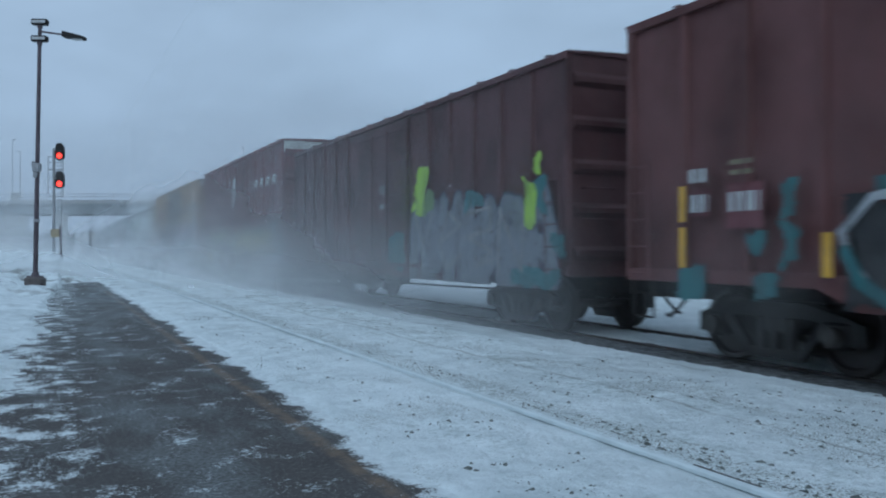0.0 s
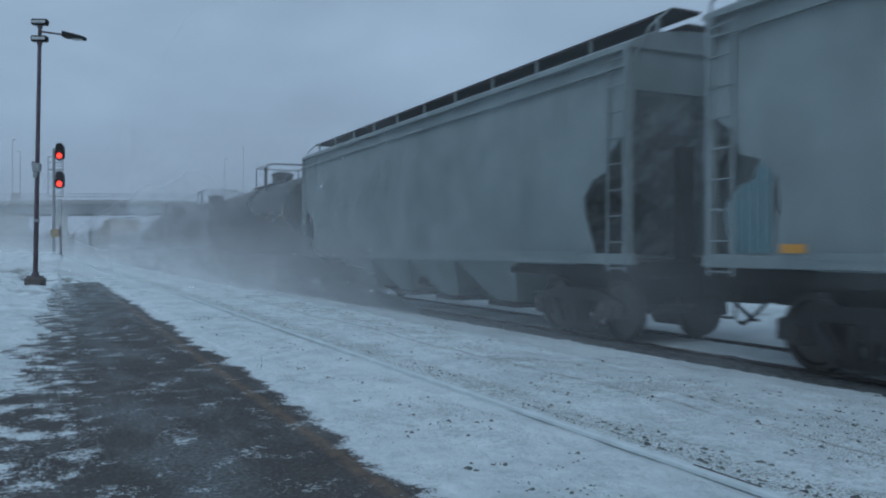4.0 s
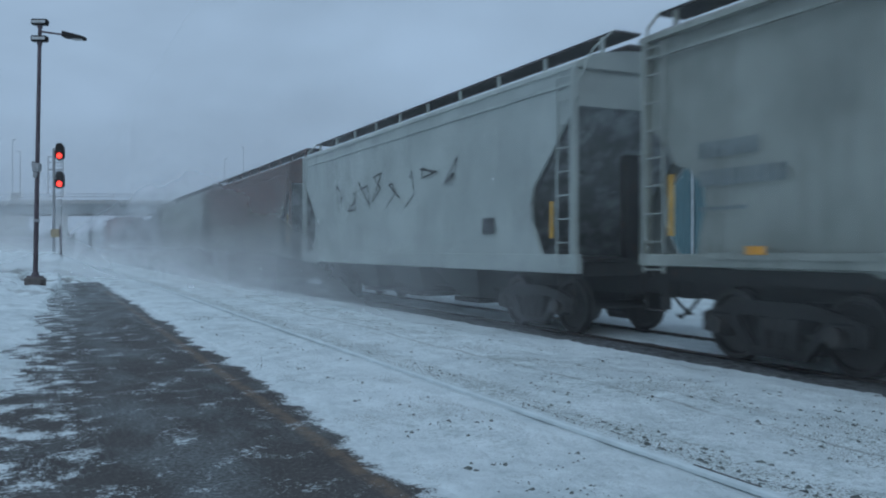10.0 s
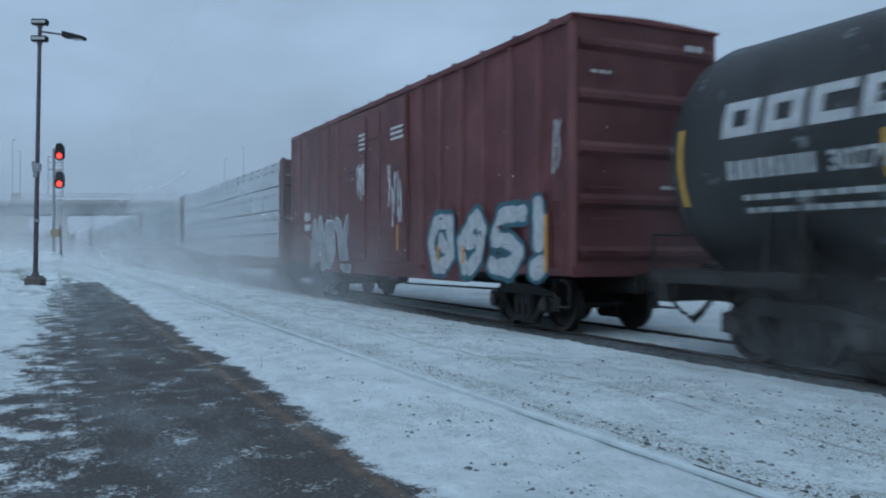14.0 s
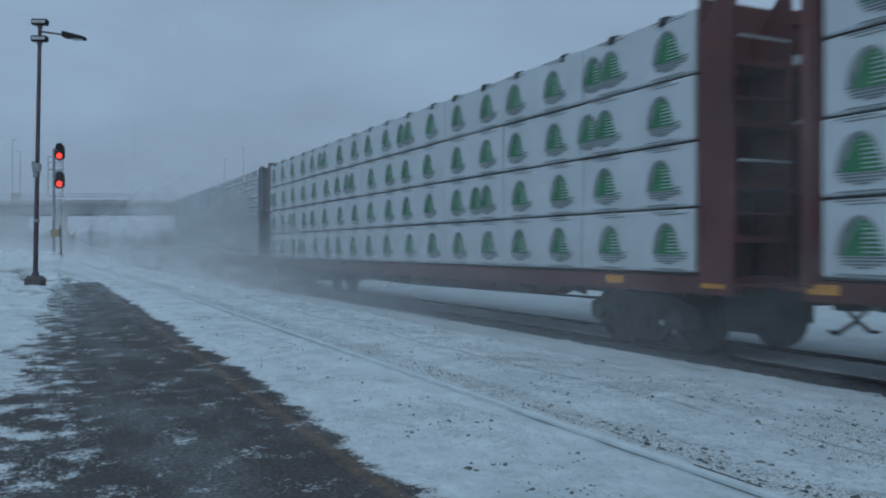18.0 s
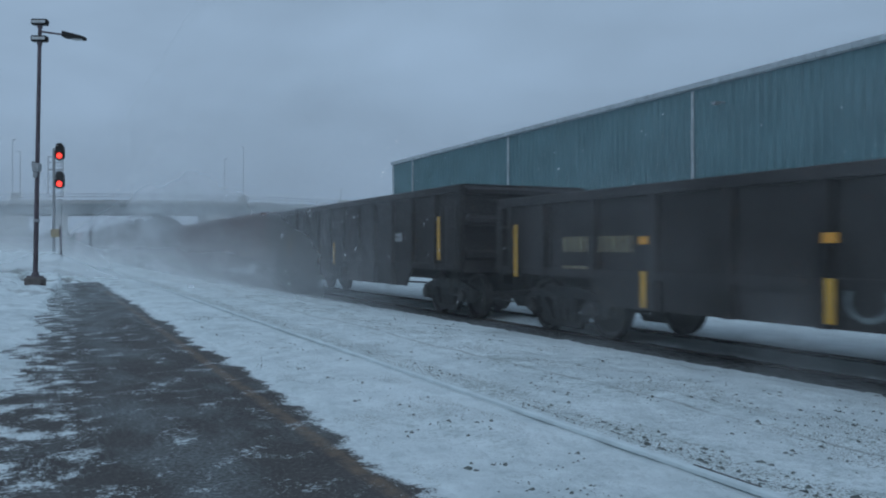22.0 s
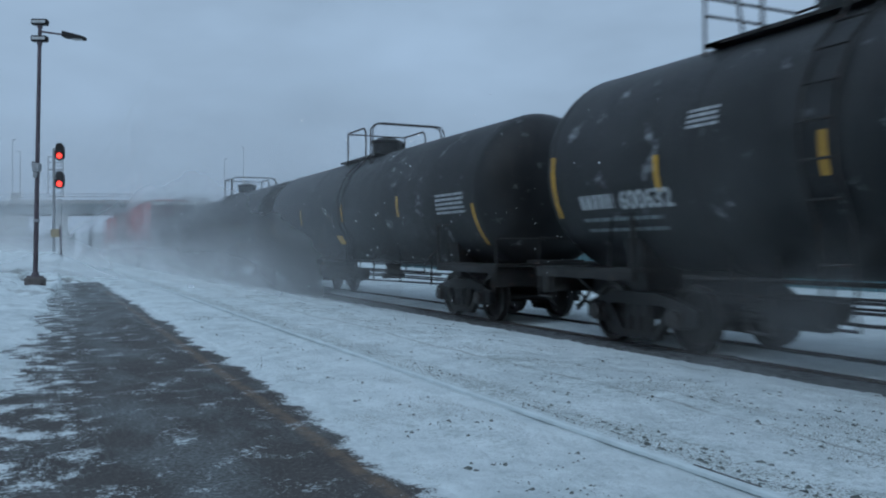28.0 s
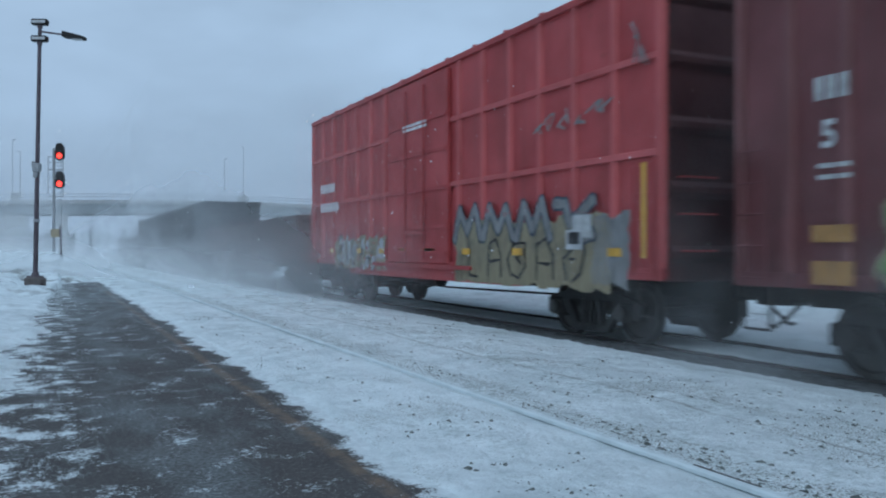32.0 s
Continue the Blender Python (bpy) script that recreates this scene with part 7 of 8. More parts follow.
# -- two open wagons
w, L = gondola("low black gondola wagon with amber reflectors", 166.2, 182.8, 2.36, GONB, 15, inset=1.8)
for _i in range(8):
    decal("reflector", rect(-6.47 + 1.872 * _i, -6.07 + 1.872 * _i, 0.99, 1.11), F0, AMBER, w)
strips(w, [(along(L, 0.03), 1.3, 2.0)], flat(-HALF - 0.09), YELLOW, 0.1)
w, L = gondola("black gondola wagon with white plates and a blue and white poster", 184.2, 200.1, 2.80, GONB, 12)
strips(w, [(along(L, 0.08), 1.2, 1.95), (along(L, 0.276), 1.15, 1.75), (along(L, 0.46), 1.0, 1.65), (along(L, 0.72), 1.15, 1.8), (along(L, 0.9), 1.3, 2.0)], flat(-HALF - 0.02), AMBER, 0.13)
for _f, _z, _s in ((0.115, 2.05, 0.34), (0.125, 1.5, 0.30), (0.205, 1.55, 0.28)):
    decal("placard", rect(along(L, _f), along(L, _f) + _s * 1.4, _z, _z + _s), flat(-HALF + 0.085), GREYWHITE, w, "white data plate")
bars([(along(L, 0.12), along(L, 0.17), 1.2, 1.27), (along(L, 0.12), along(L, 0.17), 1.08, 1.15)], flat(-HALF + 0.085), GREYWHITE, w)
bars([(along(L, 0.12), along(L, 0.14), 2.12 + 0.1 * i, 2.16 + 0.1 * i) for i in range(2)] + [(along(L, 0.129), along(L, 0.148), 1.58, 1.64), (along(L, 0.209), along(L, 0.228), 1.62, 1.68)], flat(-HALF + 0.08), DARKLET, w)
scribble(w, along(L, 0.31), along(L, 0.36), 1.45, 1.9, LIME, 9, -HALF + 0.085, 0.05, 3)
_y = along(L, 0.495)
decal("poster", rect(_y, _y + 0.9, 1.95, 2.6), flat(-HALF - 0.004), POSTER, w)
decal("poster_band", rect(_y, _y + 0.9, 1.65, 1.94), flat(-HALF - 0.004), POSTER_D, w)
decal("poster_mark", [[(_y + 0.25, 2.35), (_y + 0.65, 2.35), (_y + 0.45, 2.58)], [(_y + 0.25, 2.25), (_y + 0.65, 2.25), (_y + 0.45, 2.02)]], flat(-HALF - 0.008), POSTER_D, w)

yellow_boxcar(201.5, 220.1, True)

# -- covered hoppers
w, L = hopper("long grimy grey covered hopper wagon", 221.7, 241.5, GREYD, bays=4, bulge=0.10, ends="round")
decal("data_plate", rect(along(L, 0.80), along(L, 0.83), 1.65, 1.9), C1, DARKLET, w)
for _f in (0.1, 0.35, 0.6, 0.9):
    decal("reflector", rect(along(L, _f), along(L, _f) + 0.3, 1.36, 1.46), flat(-HALF - 0.03), AMBER, w)
bars([(along(L, 0.06), along(L, 0.11), 2.55, 2.75), (along(L, 0.06), along(L, 0.13), 2.2, 2.4), (along(L, 0.06), along(L, 0.1), 1.9, 1.95)], C1, GREYP, w)
strips(w, [(along(L, 0.035), 1.6, 2.4), (along(L, 0.965), 1.6, 2.4)], flat(-HALF - 0.02), YELLOW, 0.1)
w, L = hopper("pale grey covered hopper wagon with a black scrawl along its side", 243.0, 258.2, GREYH, bays=3, ribs=0, sill_mat=GREYH, sill=(1.04, 1.34))
scribble(w, along(L, 0.22), along(L, 0.74), 2.3, 3.3, BLK, 41, width=0.035, loops=8)
decal("data_plate", rect(along(L, 0.80), along(L, 0.83), 1.7, 2.0), F0, DARKLET, w)
strips(w, [(along(L, 0.955), 1.6, 2.2)], F0, YELLOW, 0.1)
w, L = hopper("covered hopper wagon, green-grey paint largely gone to red-brown rust", 259.7, 275.1, RUSTY, bays=3, ribs=0, shade=RUSTY, chute=0.36)
_f = 0.75
decal("data_plate", rect(along(L, _f), along(L, _f) + 0.36, 1.62, 2.02), flat(off=0.006), GREYWHITE, w)
decal("data_plate_face", rect(along(L, _f) + 0.05, along(L, _f) + 0.31, 1.67, 1.97), flat(off=0.009), DARKLET, w)
strips(w, [(along(L, 0.985), 1.7, 2.6), (along(L, 0.03), 1.6, 2.2)], F0, YELLOW, 0.1)
w, L = hopper("cream-grey covered hopper wagon with a red stencil block", 276.6, 293.7, BEIGE, bays=3, ribs=0, shade=BEIGE, ends="wide")
bars([(along(L, 0.128), along(L, 0.177), 2.74, 3.02)], F0, DARKLET, w)
writing("306316", along(L, 0.131), 2.25, 0.38, F0, DARKLET, w)
ribboned("data_box", [[(along(L, 0.203), 2.57), (along(L, 0.217), 2.57), (along(L, 0.217), 2.85), (along(L, 0.203), 2.85), (along(L, 0.203), 2.57)]], 0.03, F0, GREYP, w)
bars([(along(L, 0.133), along(L, 0.188), 1.98, 2.03), (along(L, 0.136), along(L, 0.186), 1.82, 1.87)], F0, GREYWHITE, w)
bars([(along(L, 0.488), along(L, 0.545), 2.45 - 0.11 * i, 2.50 - 0.11 * i) for i in range(5)], F0, DULLRED, w)
bars([(along(L, 0.488), along(L, 0.545), 1.84, 1.88)], F0, GREYP, w)
for _f in (0.101, 0.277, 0.45, 0.62, 0.79, 0.93):
    decal("reflector", rect(along(L, _f), along(L, _f) + 0.46, 1.43, 1.54), flat(-HALF - 0.002), DULLAMBER, w)

# -- two long tank wagons with bold white marks


def marked_tank(u0, u1, number):
    w, L, sf, up = tankcar("long black tank wagon with bold white block marks", u0, u1, TANK, r=1.60, zc=2.59, side_rail=True, lift=0.11, rails="walk", rail_y=-0.1)
    blocks(6, along(L, 0.055), along(L, 0.268), 0.04, 0.48, sf, FADEDW, w, gap=0.14)
    bars([(along(L, 0.06), along(L, 0.13), -0.46, -0.24)], sf, GREYWHITE, w)
    writing(number, along(L, 0.14), -0.46, 0.30, sf, GREYWHITE, w)
    bars([(along(L, 0.07), along(L, 0.22), -0.72 - 0.16 * i, -0.65 - 0.16 * i) for i in range(2)], sf, GREYWHITE, w)
    bars([(along(L, 0.905), along(L, 0.97), -0.08 - 0.085 * i, -0.03 - 0.085 * i) for i in range(6)], sf, GREYP, w)
    bars([(along(L, 0.767), along(L, 0.86), -0.70, -0.62), (along(L, 0.79), along(L, 0.83), -0.85, -0.77), (along(L, 0.87), along(L, 0.91), -0.95, -0.88)], sf, GREYWHITE, w)
    decal("placard", rect(along(L, 0.67), along(L, 0.70), -1.0, -0.8, 2), up, OLIVE, w)
    yy = along(L, 0.955)
    decal("warning_placard", [[(yy - 0.2, -1.32), (yy, -1.52), (yy + 0.2, -1.32), (yy, -1.12)]], up, SIGNRED, w, "red diamond placard")
    decal("placard", rect(yy - 0.11, yy + 0.11, -1.38, -1.26), lambda p, h: curved(1.60, 2.59, 0.018)(p, h + 0.11), WHITE, w)
    tank_strips(w, L, up, (0.015, 0.178, 0.33, 0.52, 0.70, 0.86, 0.985), -0.57, -0.10)


marked_tank(295.6, 313.2, "30282")
marked_tank(315.5, 333.3, "30279")

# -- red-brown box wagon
# ends take a darker brown, their shade put into the colour
w, L = boxcar("red-brown box wagon with white block graffiti", 335.6, 352.0, 5.18, RED_D, style="posts", door=(0.36, 0.60), spacing=0.95, rib_mat=BROWN_RIB, end_mat=BROWN)
piece(w, ("ring", "leaf", "bolt"), along(L, 0.675), along(L, 0.915), 0.98, 2.12, 0.30, FADEDW, DTEAL, seed=51, edge=0.09)
piece(w, ("bang",), along(L, 0.915), along(L, 0.965), 0.92, 2.2, 0.36, FADEDW, DTEAL, seed=52, edge=0.08)
scribble(w, along(L, 0.966), along(L, 0.985), 2.6, 3.5, GREYWHITE, 56, width=0.05, loops=2)
strips(w, [(along(L, 0.957), 1.05, 2.0), (along(L, 0.705), 1.15, 1.5), (along(L, 0.775), 1.15, 1.5)], flat(-HALF - 0.02), AMBER, 0.09)
piece(w, ("fang", "ring", "kink"), along(L, 0.15), along(L, 0.36), 0.92, 2.2, 0.26, SILVER, FADEDW, seed=53, edge=0.08)
scribble(w, along(L, 0.41), along(L, 0.445), 2.7, 3.6, WHITE, 54, -HALF - 0.085, 0.05, 4)
scribble(w, along(L, 0.545), along(L, 0.60), 1.9, 3.45, WHITE, 55, -HALF - 0.085, 0.05, 5)
bars([(along(L, 0.42), along(L, 0.45), 3.95 + 0.12 * i, 4.01 + 0.12 * i) for i in range(4)], flat(-HALF - 0.085), WHITE, w)
bars([(along(L, 0.555), along(L, 0.60), 3.97 + 0.12 * i, 4.03 + 0.12 * i) for i in range(3)], flat(-HALF - 0.085), WHITE, w)
bars([(along(L, 0.10), along(L, 0.14), 2.3, 2.55), (along(L, 0.10), along(L, 0.14), 2.0, 2.2)], F0, WHITE, w)
strips(w, [(along(L, 0.06), 1.1, 2.0), (along(L, 0.58), 1.4, 2.0)], flat(-HALF - 0.09), AMBER, 0.09)
bars([(0.7, 1.1, 4.72, 4.82), (-1.2, -0.8, 4.2, 4.25), (0.4, 1.0, 3.0, 3.1), (0.2, 0.6, 2.4, 2.46)], lambda p, q: (p, -L / 2 - 0.085, q), GREYWHITE, w)


# -- lumber wagons
def tree_mesh():
    """A fir with bowed flanks: whole on one side, cut into boughs on the other."""
    s = Shape()
    n = 8
    wide = lambda k: 0.235 * (1 - k) ** 0.62 + 0.012
    for i in range(n):
        k0, k1 = i / n, (i + 0.68) / n
        z0, z1 = -0.17 + 0.38 * k0, -0.17 + 0.38 * k1
        s.poly([(0, 0.02, z0), (0, -wide(k0), z0), (0, -wide(k1) * 0.97, z1), (0, 0.02, z1)])
    s.poly([(0, 0.02, -0.17), (0, 0.02, 0.215)] + [(0, wide(k / 8) + 0.01, -0.17 + 0.38 * k / 8) for k in range(8, -1, -1)])
    me = bpy.data.meshes.new("tree_print")
    me.from_pydata(s.v, [], s.f)
    me.materials.append(GREENP)
    return me


def shade_print():
    """Grey halo behind the fir, and the broken ground lines at its foot."""
    s = Shape()
    arc = [(0.055 + 0.26 * math.cos(t), -0.15 + 0.40 * math.sin(t)) for t in [math.pi * k / 14 for k in range(15)]]
    inn = [(0.02 + 0.20 * math.cos(t), -0.15 + 0.31 * math.sin(t)) for t in [math.pi * k / 14 for k in range(15)]]
    for i in range(14):
        if i < 11:
            s.poly([(0.0012, a, b) for a, b in (arc[i], arc[i + 1], inn[i + 1], inn[i])])
    for z, a, b in ((-0.20, 0.30, -0.36), (-0.235, 0.27, -0.34), (-0.27, 0.24, -0.22), (-0.30, 0.10, -0.10), (-0.165, 0.33, 0.25), (-0.155, -0.25, -0.36)):
        s.poly([(-0.001, a, z), (-0.001, b, z), (-0.001, b, z + 0.024), (-0.001, a, z + 0.024)])
    me = bpy.data.meshes.new("shade_print")
    me.from_pydata(s.v, [], s.f)
    me.materials.append(GREYP)
    return me


def line_print():
    s = Shape()
    for z0, a, b in ((0.385, -0.34, 0.16), (0.35, -0.22, 0.32), (-0.37, -0.34, 0.30), (-0.405, -0.24, 0.34)):
        s.poly([(0, -a, z0), (0, -b, z0), (0, -b, z0 + 0.016), (0, -a, z0 + 0.016)])
    me = bpy.data.meshes.new("line_print")
    me.from_pydata(s.v, [], s.f)
    me.materials.append(GREYP)
    return me


def word_print(mat, wd, h, count):
    def make():
        s = Shape()
        x = 0.0
        rng = random.Random(3)
        for i in range(count):
            d = wd / count * 0.62
            hi = h * rng.choice((0.7, 0.75, 1.0, 0.72))
            s.poly([(0, -x, 0), (0, -x - d * 0.4, 0), (0, -x - d * 0.4, hi), (0, -x, hi)])
            s.poly([(0, -x - d * 0.4, 0), (0, -x - d, 0), (0, -x - d, h * 0.3), (0, -x - d * 0.4, h * 0.3)])
            x += wd / count
        me = bpy.data.meshes.new("word_print")
        me.from_pydata(s.v, [], s.f)
        me.materials.append(mat)
        return me
    return make


def tree_prints(b, bl, h, ti, i, rng):
    k = max(1, round(bl / 1.22))
    shift = rng.uniform(-0.16, 0.16)
    for j in range(k):
        y = bl / 2 - bl * (j + 0.5) / k + shift
        odd = rng.random()
        for dy in (0.0, 0.42) if odd < 0.12 else (0.0,):
            part("tree_print", shared("tree_print", tree_mesh), GREENP, b, at=(-HALF + 0.034, y + dy, h * 0.5))
            part("shade_print", shared("shade_print", shade_print), GREYP, b, at=(-HALF + 0.034, y + dy, h * 0.5))
        part("line_print", shared("line_print", line_print), GREYP, b, at=(-HALF + 0.035, y, h * 0.5))


def small_prints(b, bl, h, ti, i, rng):
    for j, f in enumerate((0.08, 0.52)):
        y = bl / 2 - bl * f - rng.uniform(0, 0.35)
        part("word_print", shared("green_words", word_print(DIMGREEN, 0.80, 0.135, 9)), DIMGREEN, b, at=(-HALF + 0.034, y, h * 0.45))
        part("leaf_print", shared("leaf_print", lambda: leaf_print()), GREENP, b, at=(-HALF + 0.033, y - 0.90, h * 0.2))
    if rng.random() < 0.55:
        part("word_print", shared("pink_words", word_print(PINKP, 0.34, 0.24, 3)), PINKP, b, at=(-HALF + 0.033, -bl / 2 + 0.6, h * 0.3))


def leaf_print():
    me = bpy.data.meshes.new("leaf_print")
    me.from_pydata([(0, 0, 0), (0, -0.07, 0.03), (0, -0.11, 0.13), (0, -0.04, 0.12), (0, -0.06, 0.16), (0, -0.13, 0.16), (0, -0.18, 0.27), (0, -0.10, 0.25)], [], [(0, 1, 2, 3), (4, 5, 6, 7)])
    me.materials.append(DIMGREEN)
    return me


def dark_prints(b, bl, h, ti, i, rng):
    for f in (0.12, 0.58):
        part("word_print", shared("dark_words", word_print(DARKLET, 0.62, 0.14, 5)), DARKLET, b, at=(-HALF + 0.034, bl / 2 - bl * f, h * 0.62))


REDFRAME = paint("red_brown_wagon_frame", (0.125, 0.028, 0.026), 0.25)
BLACKFRAME = paint("black_wagon_frame", (0.025, 0.025, 0.027), 0.2)
T4 = (0.85, 0.85, 0.85, 0.85)


def frame_marks(w, L):
    for f in (0.012, 0.9, 0.985):
        decal("reflector", rect(along(L, f) - 0.2, along(L, f) + 0.2, 0.94, 1.05), flat(-HALF + 0.04), AMBER, w)


w, L, _ = centrebeam("red-brown centre-beam wagon loaded with white-wrapped lumber, dark print", 353.1, 376.2, REDFRAME, T4, WRAP, dark_prints, 2.45, seed=1)
frame_marks(w, L)
strips(w, [(along(L, 0.992), 1.1, 1.9)], flat(-HALF + 0.0), YELLOW, 0.1)
for _k, (_a, _b) in enumerate(((377.2, 400.1), (401.15, 424.3), (425.3, 448.3))):
    w, L, _ = centrebeam("centre-beam wagon loaded with white-wrapped lumber, green tree prints", _a, _b, REDFRAME, T4, WRAP, tree_prints, 2.45, seed=2 + _k)
    frame_marks(w, L)
w, L, _ = centrebeam("black centre-beam wagon stacked with thin white-wrapped lumber packs", 449.3, 472.65, BLACKFRAME,
                     (0.42, 0.42, 0.42, 0.355, 0.355, 0.355, 0.355, 0.355, 0.355), WRAP, small_prints, 2.45, seed=7)
frame_marks(w, L)

# -- six open wagons
w, L = gondola("low black gondola wagon with snow on its load", 473.8, 489.8, 2.36, GONB, 12, load=SNOWLOAD, inset=1.5)
strips(w, [(along(L, 0.9), 1.35, 2.05), (along(L, 0.64), 1.34, 1.76), (along(L, 0.46), 1.46, 1.72), (along(L, 0.21), 1.43, 1.9)], flat(-HALF - 0.01), AMBER, 0.11)
piece(w, ("ring", "bow", "leaf", "ring"), along(L, 0.295), along(L, 0.51), 0.78, 1.72, 0.34, FADEDG, BLK, x=-HALF - 0.003, seed=61, edge=0.05)
decal("data_plate", rect(along(L, 0.8), along(L, 0.8) + 0.3, 1.4, 1.85), flat(-HALF + 0.085), GREYP, w)
w, L = gondola("low black gondola wagon with yellow reflective strips", 491.2, 506.5, 2.32, GONB, 11, inset=1.5)
strips(w, [(along(L, f), 0.63, 1.12) for f in (0.04, 0.23, 0.425, 0.614, 0.79, 0.96)], flat(-HALF - 0.006), YELLOW, 0.13)
scribble(w, along(L, 0.5), along(L, 0.6), 1.2, 1.9, GREYP, 62, -HALF + 0.085, 0.05, 3)
w, L = gondola("low dark brown gondola wagon with yellow strips and a ring mark", 507.9, 524.6, 2.30, GONB, 13, inset=1.5)
strips(w, [(along(L, 0.04), 0.95, 1.85), (along(L, 0.245), 0.62, 1.12), (along(L, 0.425), 0.64, 1.12), (along(L, 0.61), 0.64, 1.12), (along(L, 0.80), 0.64, 1.12)], flat(-HALF - 0.006), YELLOW, 0.12)
bars([(along(L, 0.12), along(L, 0.165), 1.38, 1.62), (along(L, 0.175), along(L, 0.225), 1.38, 1.62), (along(L, 0.12), along(L, 0.165), 1.1, 1.16)], flat(-HALF + 0.085), OLIVE, w)
for _f in (0.245, 0.425, 0.61):
    decal("reflector", rect(along(L, _f) - 0.1, along(L, _f) + 0.1, 1.49, 1.6), flat(-HALF - 0.006), AMBER, w)
ribboned("ring_mark", [[(along(L, 0.45) + 0.25 * math.cos(0.5 * k), 0.9 + 0.2 * math.sin(0.5 * k)) for k in range(13)]], 0.05, flat(-HALF + 0.04), GREYP, w)
w, L = gondola("black gondola wagon with ribbed sides", 526.1, 541.9, 2.70, GONB, 14, inset=1.5)
strips(w, [(along(L, 0.017), 1.0, 1.9), (along(L, 0.2), 1.1, 1.9), (along(L, 0.5), 1.0, 1.6), (along(L, 0.94), 1.2, 2.1)], flat(-HALF - 0.02), YELLOW, 0.12)
bars([(along(L, 0.10), along(L, 0.16), 1.8, 2.0), (along(L, 0.75), along(L, 0.8), 1.6, 1.8)], flat(-HALF + 0.085), GREYWHITE, w)
w, L = gondola("long rust-brown gondola wagon with outlined white graffiti", 542.75, 563.8, 2.80, GONR, 9, belly=0.62, post_deep=0.06, inset=1.5)
piece(w, ("bow", "leaf", "arch"), along(L, 0.48), along(L, 0.665), 0.72, 2.15, 0.05, FADEDG, None, x=-HALF - 0.005, seed=63)
piece(w, ("kink", "kink", "hook"), along(L, 0.665), along(L, 0.83), 0.85, 2.3, 0.10, FADEDG, None, x=-HALF - 0.005, seed=64)
ribboned("scrawl", [[(along(L, 0.80), 0.72), (along(L, 0.83), 0.82), (along(L, 0.852), 0.95), (along(L, 0.85), 1.2)]], 0.12, flat(-HALF - 0.005, 0.014), FADEDG, w)
_y = along(L, 0.585)
ribboned("emblem", [[(_y, 2.5), (_y + 0.85, 2.4), (_y + 0.8, 1.9), (_y + 0.1, 1.9), (_y, 2.5)], [(_y + 0.9, 2.4), (_y + 1.35, 1.85), (_y + 1.5, 2.4)]], 0.12, flat(-HALF - 0.005, 0.02), GREYWHITE, w, "pale block emblem")
scribble(w, along(L, 0.34), along(L, 0.46), 0.9, 2.2, FADEDG, 66, -HALF - 0.005, 0.05, 5)
strips(w, [(along(L, 0.845), 1.15, 1.65), (along(L, 0.691), 1.15, 1.55)], flat(-HALF - 0.03), YELLOW, 0.10)
bars([(along(L, 0.848), along(L, 0.876), 1.55 - 0.1 * i, 1.6 - 0.1 * i) for i in range(3)], flat(-HALF - 0.005), GREYP, w)
scribble(w, along(L, 0.88), along(L, 0.92), 1.2, 2.3, FADEDG, 64, width=0.06, loops=4)
strips(w, [(along(L, 0.985), 1.25, 2.2)], flat(-HALF - 0.02), YELLOW, 0.12)
w, L = gondola("low black gondola wagon with amber reflectors and white stencils", 565.0, 580.7, 2.38, GONB, 13, load=SNOWLOAD, inset=1.5)
for _f in (0.19, 0.395, 0.585, 0.775, 0.95):
    decal("reflector", rect(along(L, _f) - 0.18, along(L, _f) + 0.18, 0.84, 0.97), F0, AMBER, w)
bars([(along(L, 0.06), along(L, 0.12), 1.55, 1.85), (along(L, 0.17), along(L, 0.22), 1.6, 1.85)], flat(-HALF + 0.085), GREYWHITE, w)
strips(w, [(along(L, 0.03), 1.2, 1.9)], flat(-HALF - 0.09), YELLOW, 0.1)

# -- nine black tank wagons
w, L, sf, up = tankcar("black tank wagon with a yellow placard and rusty stencils", 582.5, 595.0, TANK2, r=1.54, zc=2.54, rails="high", lift=0.10, rail_y=0.05, side_rail=True)
tank_strips(w, L, up, (0.01, 0.249, 0.398, 0.585, 0.78, 0.99))
decal("placard", rect(along(L, 0.312), along(L, 0.378), -1.05, -0.78, 2), up, YELLOW, w, "yellow placard")
bars([(along(L, 0.325), along(L, 0.365), -0.84 - 0.07 * i, -0.82 - 0.07 * i) for i in range(3)], curved(1.54, 2.54, 0.018), BLK, w)
bars([(along(L, 0.099), along(L, 0.263), -0.70, -0.48)], sf, GONR, w)
bars([(along(L, 0.135), along(L, 0.235), -0.9 - 0.16 * i, -0.84 - 0.16 * i) for i in range(2)], sf, OLIVE, w)
bars([(along(L, 0.324), along(L, 0.357), -0.28 + 0.09 * i, -0.23 + 0.09 * i) for i in range(4)], sf, OLIVE, w)
bars([(along(L, 0.59), along(L, 0.62), -0.85 - 0.1 * i, -0.80 - 0.1 * i) for i in range(3)], sf, OLIVE, w)
w, L, sf, up = tankcar("black tank wagon, rust-streaked", 597.3, 610.2, TANK2, rail_y=0.5, side_rail=True)
tank_strips(w, L, up, (0.02, 0.3, 0.7, 0.98))
placards(w, L, sf, up)
ribboned("scrawl", [[(along(L, 0.14), -0.5), (along(L, 0.18), -0.1), (along(L, 0.22), -0.5), (along(L, 0.27), -0.2), (along(L, 0.3), -0.5)]], 0.09, up, DTEAL, w)
for _a, _b in ((612.0, 625.2), (627.0, 638.0)):
    w, L, sf, up = tankcar("black tank wagon with yellow reflective strips", _a, _b, TANK2)
    tank_strips(w, L, up)
    placards(w, L, sf, up)
